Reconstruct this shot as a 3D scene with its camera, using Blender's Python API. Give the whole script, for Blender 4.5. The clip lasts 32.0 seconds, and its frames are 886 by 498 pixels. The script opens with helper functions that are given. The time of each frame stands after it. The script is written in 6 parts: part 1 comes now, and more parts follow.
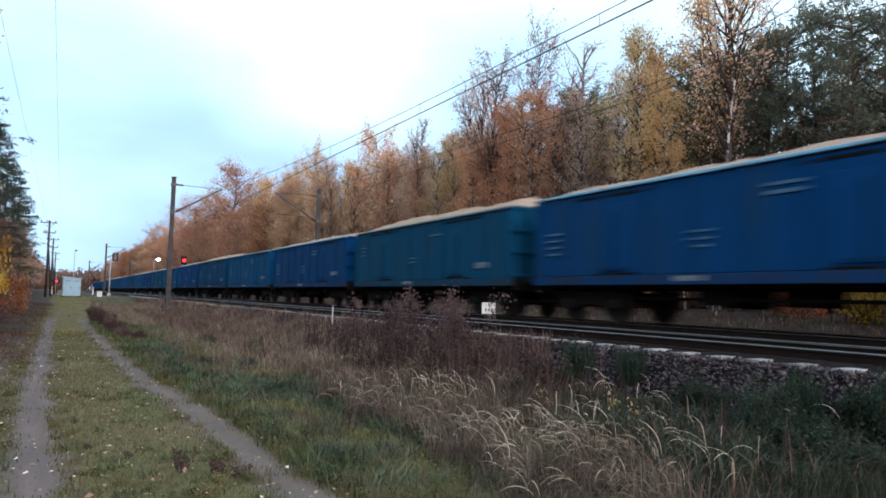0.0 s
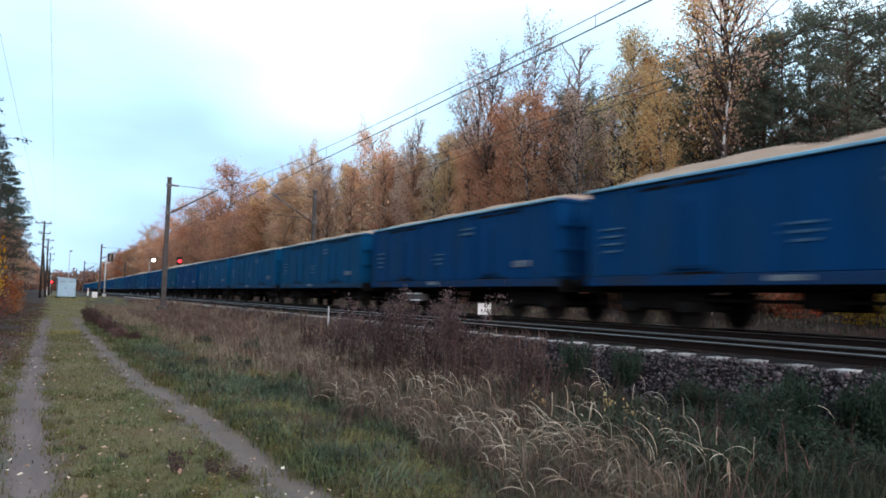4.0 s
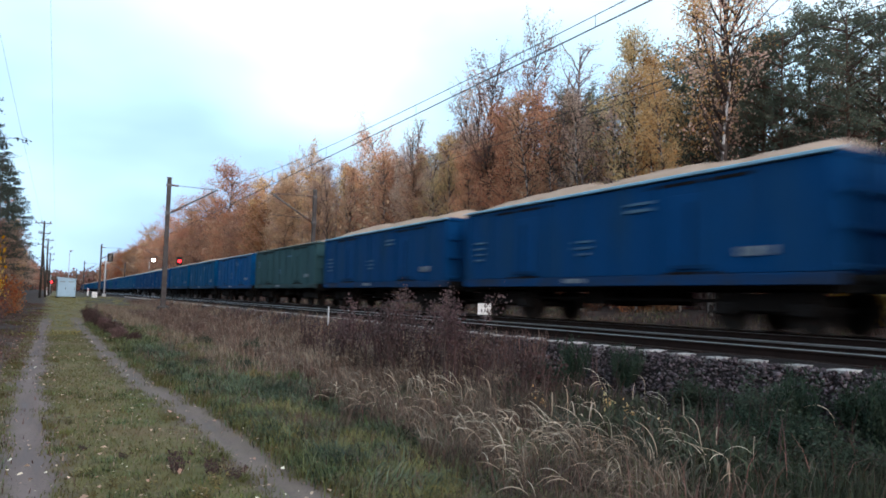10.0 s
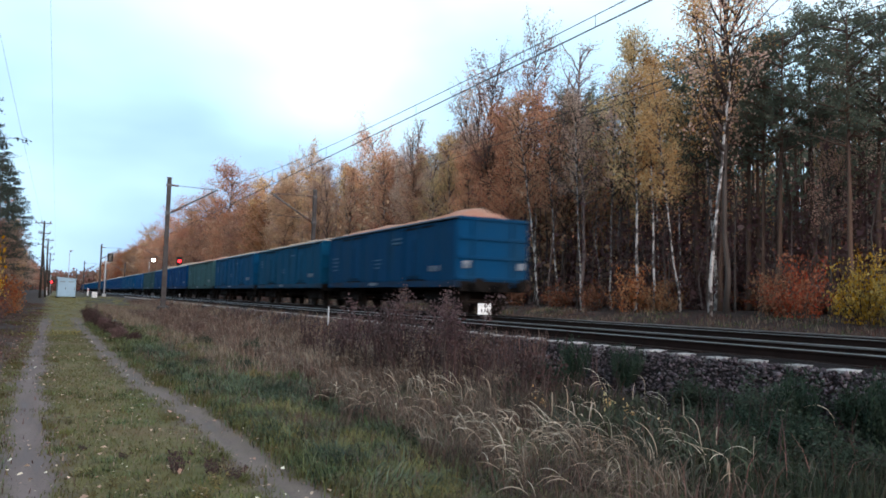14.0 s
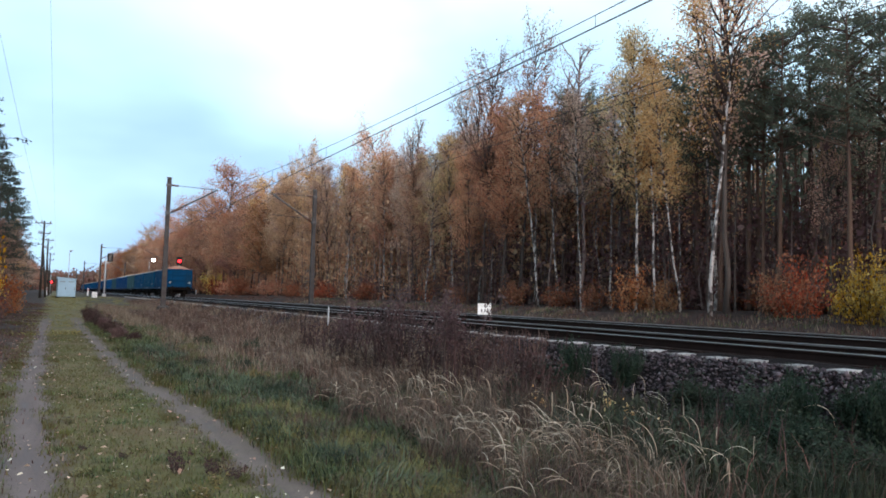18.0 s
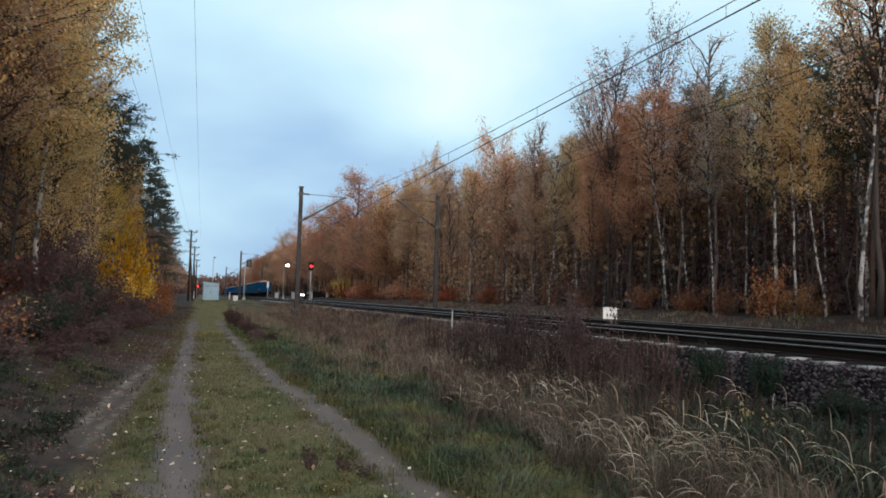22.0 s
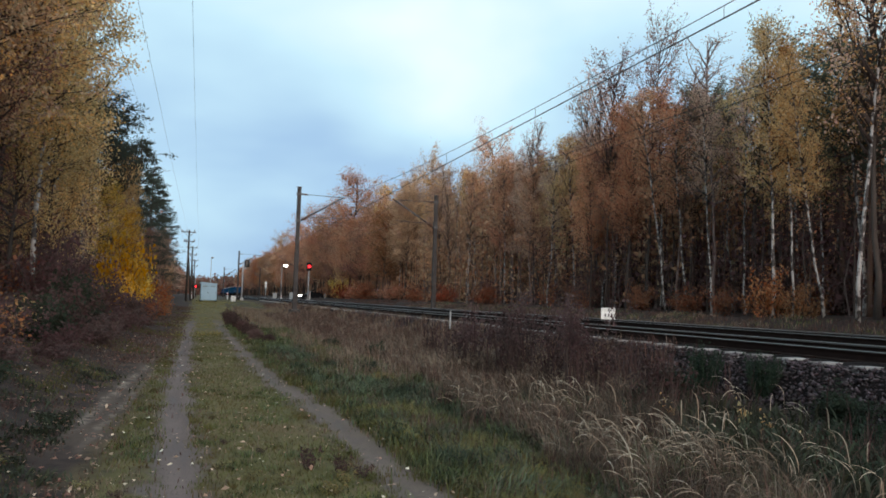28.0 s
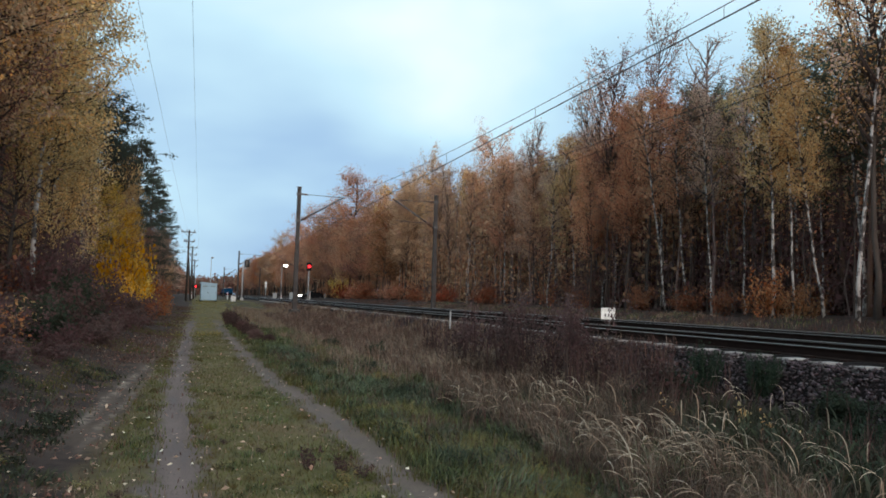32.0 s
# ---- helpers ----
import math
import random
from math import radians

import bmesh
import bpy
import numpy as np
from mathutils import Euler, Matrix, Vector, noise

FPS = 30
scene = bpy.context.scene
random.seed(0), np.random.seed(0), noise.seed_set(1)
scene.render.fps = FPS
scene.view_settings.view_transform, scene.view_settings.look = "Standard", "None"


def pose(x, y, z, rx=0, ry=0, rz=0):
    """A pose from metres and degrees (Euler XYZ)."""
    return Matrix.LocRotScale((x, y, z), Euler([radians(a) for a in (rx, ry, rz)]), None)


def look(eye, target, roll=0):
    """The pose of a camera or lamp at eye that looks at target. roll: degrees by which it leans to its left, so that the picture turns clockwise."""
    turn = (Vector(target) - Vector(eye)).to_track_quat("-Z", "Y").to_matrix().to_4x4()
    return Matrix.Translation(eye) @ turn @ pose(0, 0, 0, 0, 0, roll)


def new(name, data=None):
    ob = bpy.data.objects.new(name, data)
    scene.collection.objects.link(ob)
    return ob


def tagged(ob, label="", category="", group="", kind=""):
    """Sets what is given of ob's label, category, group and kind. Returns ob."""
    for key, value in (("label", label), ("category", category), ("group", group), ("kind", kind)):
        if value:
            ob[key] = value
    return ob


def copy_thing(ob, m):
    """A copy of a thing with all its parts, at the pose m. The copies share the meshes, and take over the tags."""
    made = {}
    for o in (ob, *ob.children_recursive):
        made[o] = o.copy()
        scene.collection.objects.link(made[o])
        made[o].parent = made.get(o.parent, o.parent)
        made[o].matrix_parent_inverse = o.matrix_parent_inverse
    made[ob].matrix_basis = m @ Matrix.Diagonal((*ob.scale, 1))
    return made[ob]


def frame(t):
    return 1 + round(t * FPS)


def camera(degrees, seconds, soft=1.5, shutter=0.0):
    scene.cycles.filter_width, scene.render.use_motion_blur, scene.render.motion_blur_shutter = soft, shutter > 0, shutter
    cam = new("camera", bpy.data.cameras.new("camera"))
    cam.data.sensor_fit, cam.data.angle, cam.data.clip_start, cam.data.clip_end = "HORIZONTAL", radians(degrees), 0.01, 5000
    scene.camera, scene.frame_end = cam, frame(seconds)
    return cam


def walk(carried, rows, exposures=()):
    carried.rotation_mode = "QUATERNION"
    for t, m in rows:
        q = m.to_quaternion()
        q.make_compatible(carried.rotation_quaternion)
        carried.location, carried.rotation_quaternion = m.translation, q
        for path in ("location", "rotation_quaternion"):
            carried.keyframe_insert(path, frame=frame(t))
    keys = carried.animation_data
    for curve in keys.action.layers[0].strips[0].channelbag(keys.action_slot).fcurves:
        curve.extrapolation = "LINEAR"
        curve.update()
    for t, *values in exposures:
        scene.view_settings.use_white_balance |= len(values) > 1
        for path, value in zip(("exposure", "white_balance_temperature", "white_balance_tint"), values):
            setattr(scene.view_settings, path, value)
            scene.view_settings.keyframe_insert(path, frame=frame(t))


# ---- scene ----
# World: x across the railway, y along it, z up. The lens stays over one spot and turns once.
EYE = (0.0, 0.0, 1.45)


def aim(t, yaw, tilt, lean):
    y, p = radians(yaw), radians(tilt)
    way = Vector((math.sin(y) * math.cos(p), math.cos(y) * math.cos(p), math.sin(p)))
    return t, look(EYE, Vector(EYE) + way * 10, lean)


cam = camera(63.17, 32.0, soft=1.75, shutter=0.9)
PATH = [aim(*r) for r in (
    (0.0, 27.80, 3.90, 1.43), (0.1, 27.84, 3.91, 1.43), (0.25, 28.04, 3.97, 1.45), (0.5, 28.08, 3.98, 1.45), (1.0, 28.09, 3.98, 1.45), (3.0, 28.11, 3.98, 1.45),
    (6.0, 28.12, 3.98, 1.45), (12.0, 28.12, 3.98, 1.45), (18.0, 28.12, 3.98, 1.45), (18.2, 27.88, 3.95, 1.45), (18.4, 27.24, 3.90, 1.44), (18.5, 26.80, 3.87, 1.44),
    (19.0, 23.89, 3.87, 1.44), (19.5, 21.45, 3.91, 1.44), (20.0, 19.86, 3.94, 1.46), (20.5, 18.97, 3.97, 1.48), (20.8, 18.85, 3.98, 1.48), (21.0, 18.0, 3.99, 1.49),
    (21.2, 18.02, 4.0, 1.5), (21.5, 18.24, 4.01, 1.51), (22.0, 18.38, 4.02, 1.53), (22.5, 18.40, 4.03, 1.54), (23.0, 18.52, 4.04, 1.55), (25.0, 18.52, 4.05, 1.55),
    (28.0, 18.53, 4.05, 1.55), (32.0, 18.53, 4.05, 1.55))]
walk(cam, PATH, [(t, e, k, tint) for t, e, k, tint in ((0, 0.44, 6110, 15.5), (12.0, 0.44, 6110, 15.5), (15.0, 0.35, 6110, 15), (18.8, 0.35, 6110, 14.5), (19.8, 0.22, 6320, 13), (21.2, -0.02, 6420, 12), (23.0, -0.10, 6450, 12), (32, -0.10, 6450, 12))])

# ---- sky: dusk under broken cloud ----
world = bpy.data.worlds.new("dusk_sky")
scene.world = world
world.use_nodes = True
wn, wl = world.node_tree.nodes, world.node_tree.links
wn.clear()


def wnode(kind, **values):
    n = wn.new(kind)
    for k, v in values.items():
        n.inputs[k].default_value = v
    return n


sky = wn.new("ShaderNodeTexSky")
sky.sky_type, sky.sun_disc = "NISHITA", False
sky.sun_elevation, sky.sun_rotation = radians(9), radians(183)
sky.air_density, sky.dust_density, sky.ozone_density = 1.0, 1.5, 2.0
coord = wn.new("ShaderNodeTexCoord")
flat = wn.new("ShaderNodeMapping")
flat.inputs["Scale"].default_value = (1.0, 1.0, 2.0)
flat.inputs["Location"].default_value = (0.4, 1.1, 0.2)
wl.new(coord.outputs["Generated"], flat.inputs["Vector"])
cloud = wnode("ShaderNodeTexNoise", Scale=2.6, Detail=4.0, Roughness=0.42, Distortion=0.15)
wl.new(flat.outputs["Vector"], cloud.inputs["Vector"])
# the cloud deck is paler overhead than near the horizon
high = wn.new("ShaderNodeSeparateXYZ")
wl.new(coord.outputs["Generated"], high.inputs[0])
lift = wnode("ShaderNodeMapRange", **{"From Min": 0.0, "From Max": 0.42, "To Min": -0.22, "To Max": 0.12})
wl.new(high.outputs["Z"], lift.inputs["Value"])
soft = wnode("ShaderNodeMapRange", **{"From Min": 0.0, "From Max": 1.0, "To Min": 0.13, "To Max": 0.87})
wl.new(cloud.outputs["Fac"], soft.inputs["Value"])
deck = wn.new("ShaderNodeMath")
wl.new(soft.outputs["Result"], deck.inputs[0])
wl.new(lift.outputs["Result"], deck.inputs[1])
ramp = wn.new("ShaderNodeValToRGB")
ramp.color_ramp.elements[0].position, ramp.color_ramp.elements[0].color = 0.28, (0.36, 0.56, 0.80, 1)
ramp.color_ramp.elements[1].position, ramp.color_ramp.elements[1].color = 0.68, (0.92, 1.08, 1.12, 1)
mid = ramp.color_ramp.elements.new(0.50)
mid.color = (0.62, 0.89, 1.0, 1)
wl.new(deck.outputs[0], ramp.inputs["Fac"])
bright = wn.new("ShaderNodeVectorMath")
bright.operation = "SCALE"
bright.inputs["Scale"].default_value = 11.7
wl.new(ramp.outputs["Color"], bright.inputs[0])
both = wn.new("ShaderNodeMix")
both.data_type = "RGBA"
both.inputs["Factor"].default_value = 0.88
wl.new(sky.outputs["Color"], both.inputs["A"])
wl.new(bright.outputs["Vector"], both.inputs["B"])
back = wnode("ShaderNodeBackground", Strength=0.1)
wl.new(both.outputs["Result"], back.inputs["Color"])
out = wn.new("ShaderNodeOutputWorld")
wl.new(back.outputs["Background"], out.inputs["Surface"])

sun = new("sun", bpy.data.lights.new("sun", "SUN"))
sun.data.energy, sun.data.angle, sun.data.color = 2.6, radians(40), (1.0, 0.80, 0.66)
sun.matrix_world = look((-3, -62, 10), (0, 0, 0))


# ---- materials ----
def material(name, colour, rough=0.8, metal=0.0, second=None, scale=8.0, amount=0.5, bump=0.0, bump_scale=40.0, island=None, thing=None,
             tint=False, leaf=0.0, emit=None, stretch=None, fine=0.25, ramp_at=(0.4, 0.62)):
    """A surface with a broad stain, a fine grain and relief; island and thing: how much the pieces and the things differ."""
    m = bpy.data.materials.new(name)
    m.use_nodes = True
    n, l = m.node_tree.nodes, m.node_tree.links
    b = n["Principled BSDF"]
    b.inputs["Roughness"].default_value, b.inputs["Metallic"].default_value = rough, metal
    b.inputs["Specular IOR Level"].default_value = 0.5 if rough < 0.5 else 0.22 if rough < 0.9 else 0.08
    c = n.new("ShaderNodeTexCoord")
    src = c.outputs["Object"]
    if stretch:
        mp = n.new("ShaderNodeMapping")
        mp.inputs["Scale"].default_value = stretch
        l.new(src, mp.inputs["Vector"])
        src = mp.outputs["Vector"]

    def noise_of(s, detail=4.0):
        t = n.new("ShaderNodeTexNoise")
        t.inputs["Scale"].default_value, t.inputs["Detail"].default_value = s, detail
        l.new(src, t.inputs["Vector"])
        return t.outputs["Fac"]

    def mix(kind, fac, a, bb):
        x = n.new("ShaderNodeMix")
        x.data_type, x.blend_type = "RGBA", kind
        for key, v in (("Factor", fac), ("A", a), ("B", bb)):
            if isinstance(v, (tuple, float, int)):
                x.inputs[key].default_value = (*v, 1) if isinstance(v, tuple) else v
            else:
                l.new(v, x.inputs[key])
        return x.outputs["Result"]

    base = tuple(colour)
    if tint:
        oi = n.new("ShaderNodeObjectInfo")
        base = oi.outputs["Color"]
    broad = n.new("ShaderNodeMapRange")
    broad.inputs["From Min"].default_value, broad.inputs["From Max"].default_value = ramp_at
    broad.inputs["To Max"].default_value = amount
    l.new(noise_of(scale), broad.inputs["Value"])
    col = mix("MIX", broad.outputs["Result"], base, tuple(second or tuple(v * 0.6 for v in colour)))
    grain = n.new("ShaderNodeMapRange")
    grain.inputs["To Min"].default_value, grain.inputs["To Max"].default_value = 1 - fine, 1 + fine
    l.new(noise_of(scale * 9, 6.0), grain.inputs["Value"])
    g = n.new("ShaderNodeCombineColor")
    for k in ("Red", "Green", "Blue"):
        l.new(grain.outputs["Result"], g.inputs[k])
    col = mix("MULTIPLY", 1.0, col, g.outputs["Color"])
    for how, node, sock in ((island, "ShaderNodeNewGeometry", "Random Per Island"), (thing, "ShaderNodeObjectInfo", "Random")):
        if how:
            r = n.new(node)
            v = n.new("ShaderNodeHueSaturation")
            v.inputs["Color"].default_value = (1, 1, 1, 1)
            for key, spread, centre in (("Hue", how[0], 0.5), ("Saturation", how[1], 1.0), ("Value", how[2], 1.0)):
                mr = n.new("ShaderNodeMapRange")
                mr.inputs["To Min"].default_value, mr.inputs["To Max"].default_value = centre - spread, centre + spread
                if key == "Saturation":
                    mr.inputs["From Min"].default_value, mr.inputs["From Max"].default_value = 1.0, 0.0
                if key == "Value":
                    w = n.new("ShaderNodeMath")
                    w.operation = "FRACT"
                    mu = n.new("ShaderNodeMath")
                    mu.operation = "MULTIPLY"
                    mu.inputs[1].default_value = 7.31
                    l.new(r.outputs[sock], mu.inputs[0])
                    l.new(mu.outputs[0], w.inputs[0])
                    l.new(w.outputs[0], mr.inputs["Value"])
                else:
                    l.new(r.outputs[sock], mr.inputs["Value"])
                l.new(mr.outputs["Result"], v.inputs[key])
            l.new(col, v.inputs["Color"])
            col = v.outputs["Color"]
    l.new(col, b.inputs["Base Color"])
    if bump:
        bp = n.new("ShaderNodeBump")
        bp.inputs["Strength"].default_value, bp.inputs["Distance"].default_value = bump, 0.02
        l.new(noise_of(bump_scale, 5.0), bp.inputs["Height"])
        l.new(bp.outputs["Normal"], b.inputs["Normal"])
    if leaf:
        tr = n.new("ShaderNodeBsdfTranslucent")
        l.new(col, tr.inputs["Color"])
        ms = n.new("ShaderNodeMixShader")
        ms.inputs["Fac"].default_value = leaf
        l.new(b.outputs["BSDF"], ms.inputs[1])
        l.new(tr.outputs["BSDF"], ms.inputs[2])
        l.new(ms.outputs["Shader"], n["Material Output"].inputs["Surface"])
        b.inputs["Specular IOR Level"].default_value = 0.15
    if emit:
        b.inputs["Emission Color"].default_value = (*emit[0], 1)
        b.inputs["Emission Strength"].default_value = emit[1]
    return m


M = {}
M["paint"] = material("wagon_paint", (0.02, 0.1, 0.25), 0.92, second=(0.016, 0.04, 0.055), scale=1.0, amount=0.4, tint=True, fine=0.2, bump=0.15, bump_scale=6, stretch=(1, 1.6, 0.3), ramp_at=(0.45, 0.72))
M["sill_paint"] = material("dusty_sill_paint", (0.02, 0.1, 0.25), 0.92, second=(0.026, 0.026, 0.028), scale=0.7, amount=0.6, tint=True, fine=0.25, stretch=(1, 1, 2.5), ramp_at=(0.42, 0.6))
M["paint_trim"] = material("wagon_rim_paint", (0.1, 0.25, 0.4), 0.6, second=(0.12, 0.08, 0.06), scale=2.0, amount=0.4, tint=True)
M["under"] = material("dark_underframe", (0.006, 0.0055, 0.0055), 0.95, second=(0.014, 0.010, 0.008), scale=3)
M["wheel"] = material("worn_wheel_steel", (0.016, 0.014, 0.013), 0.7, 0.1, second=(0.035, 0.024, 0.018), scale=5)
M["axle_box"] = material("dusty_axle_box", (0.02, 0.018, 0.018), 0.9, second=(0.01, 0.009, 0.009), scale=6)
M["load"] = material("tan_gravel_load", (0.36, 0.26, 0.20), 0.95, second=(0.27, 0.18, 0.13), scale=1.6, amount=0.8, bump=0.8, bump_scale=18, fine=0.35)
M["load_red"] = material("reddish_gravel_load", (0.36, 0.16, 0.11), 0.95, second=(0.36, 0.23, 0.17), scale=1.2, amount=0.7, bump=0.8, bump_scale=18, fine=0.35)
M["white"] = material("white_paint", (0.78, 0.79, 0.78), 0.6, second=(0.4, 0.4, 0.38), scale=5)
M["mark"] = material("faded_white_lettering", (0.075, 0.145, 0.215), 0.7, second=(0.03, 0.09, 0.17), scale=4, amount=0.8)
M["stencil"] = material("dusty_stencil_paint", (0.22, 0.25, 0.28), 0.7, second=(0.06, 0.08, 0.11), scale=4, amount=0.8)
M["rail_head"] = material("polished_rail_head", (0.30, 0.295, 0.30), 0.38, 1.0, second=(0.2, 0.185, 0.18), scale=3)
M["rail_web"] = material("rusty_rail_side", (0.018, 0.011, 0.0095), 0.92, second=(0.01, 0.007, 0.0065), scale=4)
M["concrete"] = material("grey_concrete", (0.42, 0.41, 0.4), 0.9, second=(0.25, 0.24, 0.23), scale=6, thing=(0.01, 0.2, 0.25), bump=0.3)
M["sleeper"] = material("sleeper_concrete", (0.32, 0.31, 0.305), 0.9, second=(0.16, 0.14, 0.13), scale=5, amount=0.7, thing=(0.01, 0.2, 0.3), bump=0.4)
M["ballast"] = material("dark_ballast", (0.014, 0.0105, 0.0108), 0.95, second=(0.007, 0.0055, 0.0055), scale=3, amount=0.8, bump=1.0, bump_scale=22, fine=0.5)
M["stone"] = material("ballast_stone", (0.083, 0.066, 0.073), 0.9, second=(0.026, 0.021, 0.024), scale=9, island=(0.02, 0.3, 0.75))
M["mast"] = material("weathered_concrete_mast", (0.075, 0.07, 0.07), 0.9, second=(0.045, 0.04, 0.04), scale=2.5, amount=0.7, bump=0.3)
M["steel"] = material("painted_grey_steel", (0.12, 0.12, 0.125), 0.6, 0.3, second=(0.07, 0.06, 0.055), scale=5)
M["pale_post"] = material("pale_grey_post", (0.42, 0.44, 0.46), 0.6, second=(0.3, 0.3, 0.3), scale=4)
M["wire"] = material("dark_copper_wire", (0.06, 0.06, 0.06), 0.6, 0.3)
M["ceramic"] = material("brown_insulator", (0.12, 0.06, 0.04), 0.3)
M["black"] = material("black_signal_board", (0.012, 0.012, 0.013), 0.6)
M["red_light"] = material("red_lamp", (0.6, 0.02, 0.02), 0.3, emit=((1.0, 0.012, 0.02), 3.5))
M["white_light"] = material("white_lamp", (0.9, 0.9, 0.85), 0.3, emit=((1.0, 0.97, 0.9), 9.0))
M["glass"] = material("dark_window_glass", (0.015, 0.018, 0.02), 0.08)
M["rubber"] = material("black_rubber", (0.012, 0.012, 0.012), 0.8)
M["car_paint"] = material("dark_car_paint", (0.02, 0.022, 0.028), 0.25, 0.3)
M["hut"] = material("pale_grey_sheet_metal", (0.36, 0.52, 0.64), 0.55, second=(0.30, 0.44, 0.55), scale=1.2, amount=0.5, fine=0.06)
M["hut_trim"] = material("grey_hut_trim", (0.28, 0.33, 0.36), 0.6)
M["road"] = material("asphalt", (0.05, 0.05, 0.052), 0.9, second=(0.07, 0.068, 0.065), scale=3)
M["wood_pole"] = material("tarred_wood_pole", (0.045, 0.04, 0.036), 0.9, second=(0.07, 0.06, 0.05), scale=3, stretch=(4, 4, 0.4))
M["bark_birch"] = material("birch_bark", (0.42, 0.39, 0.375), 0.85, second=(0.05, 0.042, 0.04), scale=2.2, amount=0.95, stretch=(2.0, 2.0, 1.9), bump=0.3, ramp_at=(0.47, 0.54), fine=0.3)
M["bark_dark"] = material("dark_bark", (0.065, 0.05, 0.044), 0.95, second=(0.11, 0.088, 0.078), scale=2, stretch=(3, 3, 0.5), bump=0.6, thing=(0.01, 0.2, 0.3))
M["bark_grey"] = material("grey_brown_bark", (0.21, 0.155, 0.14), 0.95, second=(0.12, 0.085, 0.075), scale=1.5, stretch=(3, 3, 0.6))
M["bark_pine"] = material("pine_bark", (0.125, 0.078, 0.058), 0.95, second=(0.09, 0.062, 0.052), scale=1.5, stretch=(3, 3, 0.6), bump=0.6)
# leaf_dusk and twig_purple: dull leaf tones, darkened for shade inside the woods
for key, c, hue in (("leaf_orange", (0.67, 0.40, 0.24), 0.018), ("leaf_gold", (0.70, 0.46, 0.215), 0.015), ("leaf_yellow", (0.74, 0.46, 0.08), 0.015),
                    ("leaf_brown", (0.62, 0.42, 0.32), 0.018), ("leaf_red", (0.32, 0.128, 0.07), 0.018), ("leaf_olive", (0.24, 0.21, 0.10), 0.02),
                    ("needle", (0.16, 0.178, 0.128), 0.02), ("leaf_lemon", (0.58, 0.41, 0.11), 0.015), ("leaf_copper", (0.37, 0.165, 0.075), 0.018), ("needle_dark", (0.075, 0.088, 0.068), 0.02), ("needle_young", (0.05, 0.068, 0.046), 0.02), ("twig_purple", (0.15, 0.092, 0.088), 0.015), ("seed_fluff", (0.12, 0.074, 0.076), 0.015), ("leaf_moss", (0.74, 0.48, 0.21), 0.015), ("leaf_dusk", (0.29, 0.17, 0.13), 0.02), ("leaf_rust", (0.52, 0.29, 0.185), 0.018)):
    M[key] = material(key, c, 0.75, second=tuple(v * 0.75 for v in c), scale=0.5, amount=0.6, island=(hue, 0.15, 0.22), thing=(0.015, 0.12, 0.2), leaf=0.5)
M["broom"] = material("broom_green", (0.026, 0.044, 0.031), 0.8, second=(0.034, 0.048, 0.03), scale=1.5, amount=0.6, island=(0.02, 0.2, 0.5), leaf=0.3)
M["reed"] = material("pale_reed", (0.245, 0.185, 0.135), 0.8, second=(0.095, 0.066, 0.05), scale=1.5, amount=0.75, island=(0.02, 0.3, 0.5), leaf=0.3)
M["reed_stem"] = material("brown_reed_stem", (0.105, 0.074, 0.058), 0.85, second=(0.056, 0.04, 0.033), scale=1.2, amount=0.7, island=(0.02, 0.3, 0.5), leaf=0.25)
M["reed_tip"] = material("bleached_reed", (0.58, 0.48, 0.37), 0.75, second=(0.34, 0.25, 0.175), scale=1.5, amount=0.6, island=(0.02, 0.3, 0.35), leaf=0.3)
M["grass_dry"] = material("dry_reed_grass", (0.25, 0.188, 0.14), 0.85, second=(0.17, 0.12, 0.085), scale=0.8, amount=0.7, island=(0.02, 0.3, 0.5), leaf=0.3)
M["grass_brown"] = material("brown_dead_grass", (0.14, 0.088, 0.072), 0.9, second=(0.075, 0.048, 0.043), scale=0.8, amount=0.7, island=(0.02, 0.3, 0.5), leaf=0.3)
M["grass_green"] = material("autumn_grass", (0.102, 0.110, 0.039), 0.85, second=(0.132, 0.096, 0.043), scale=1.4, amount=0.7, island=(0.03, 0.25, 0.25), leaf=0.3)
M["grass_lush"] = material("lush_verge_grass", (0.085, 0.112, 0.054), 0.85, second=(0.125, 0.12, 0.05), scale=1.6, amount=0.8, island=(0.03, 0.3, 0.8), leaf=0.3)
M["verge_blade"] = material("blue_green_blade", (0.105, 0.130, 0.08), 0.7, second=(0.045, 0.066, 0.038), scale=1.8, amount=0.8, island=(0.02, 0.25, 0.8), leaf=0.3)
M["grass_tuft"] = material("yellow_green_tuft", (0.27, 0.23, 0.085), 0.85, second=(0.14, 0.145, 0.06), scale=1.0, amount=0.6, island=(0.03, 0.25, 0.4), leaf=0.3)
M["ditch"] = material("dark_ditch_weed", (0.044, 0.056, 0.036), 0.85, second=(0.056, 0.05, 0.033), scale=0.8, amount=0.6, island=(0.03, 0.3, 0.5), leaf=0.3)
M["weed"] = material("dead_weed", (0.075, 0.048, 0.045), 0.9, second=(0.045, 0.03, 0.03), scale=2, island=(0.02, 0.2, 0.4), leaf=0.2)
# dull, dusty surfaces with hardly any gloss
for key in ("paint", "sill_paint", "under", "wheel", "axle_box", "ballast", "rail_web", "stone", "bark_dark", "weed"):
    M[key].node_tree.nodes["Principled BSDF"].inputs["Specular IOR Level"].default_value = 0.12
M["fallen"] = material("fallen_pale_leaf", (0.58, 0.49, 0.38), 0.8, second=(0.25, 0.14, 0.07), scale=5, island=(0.03, 0.4, 0.45))


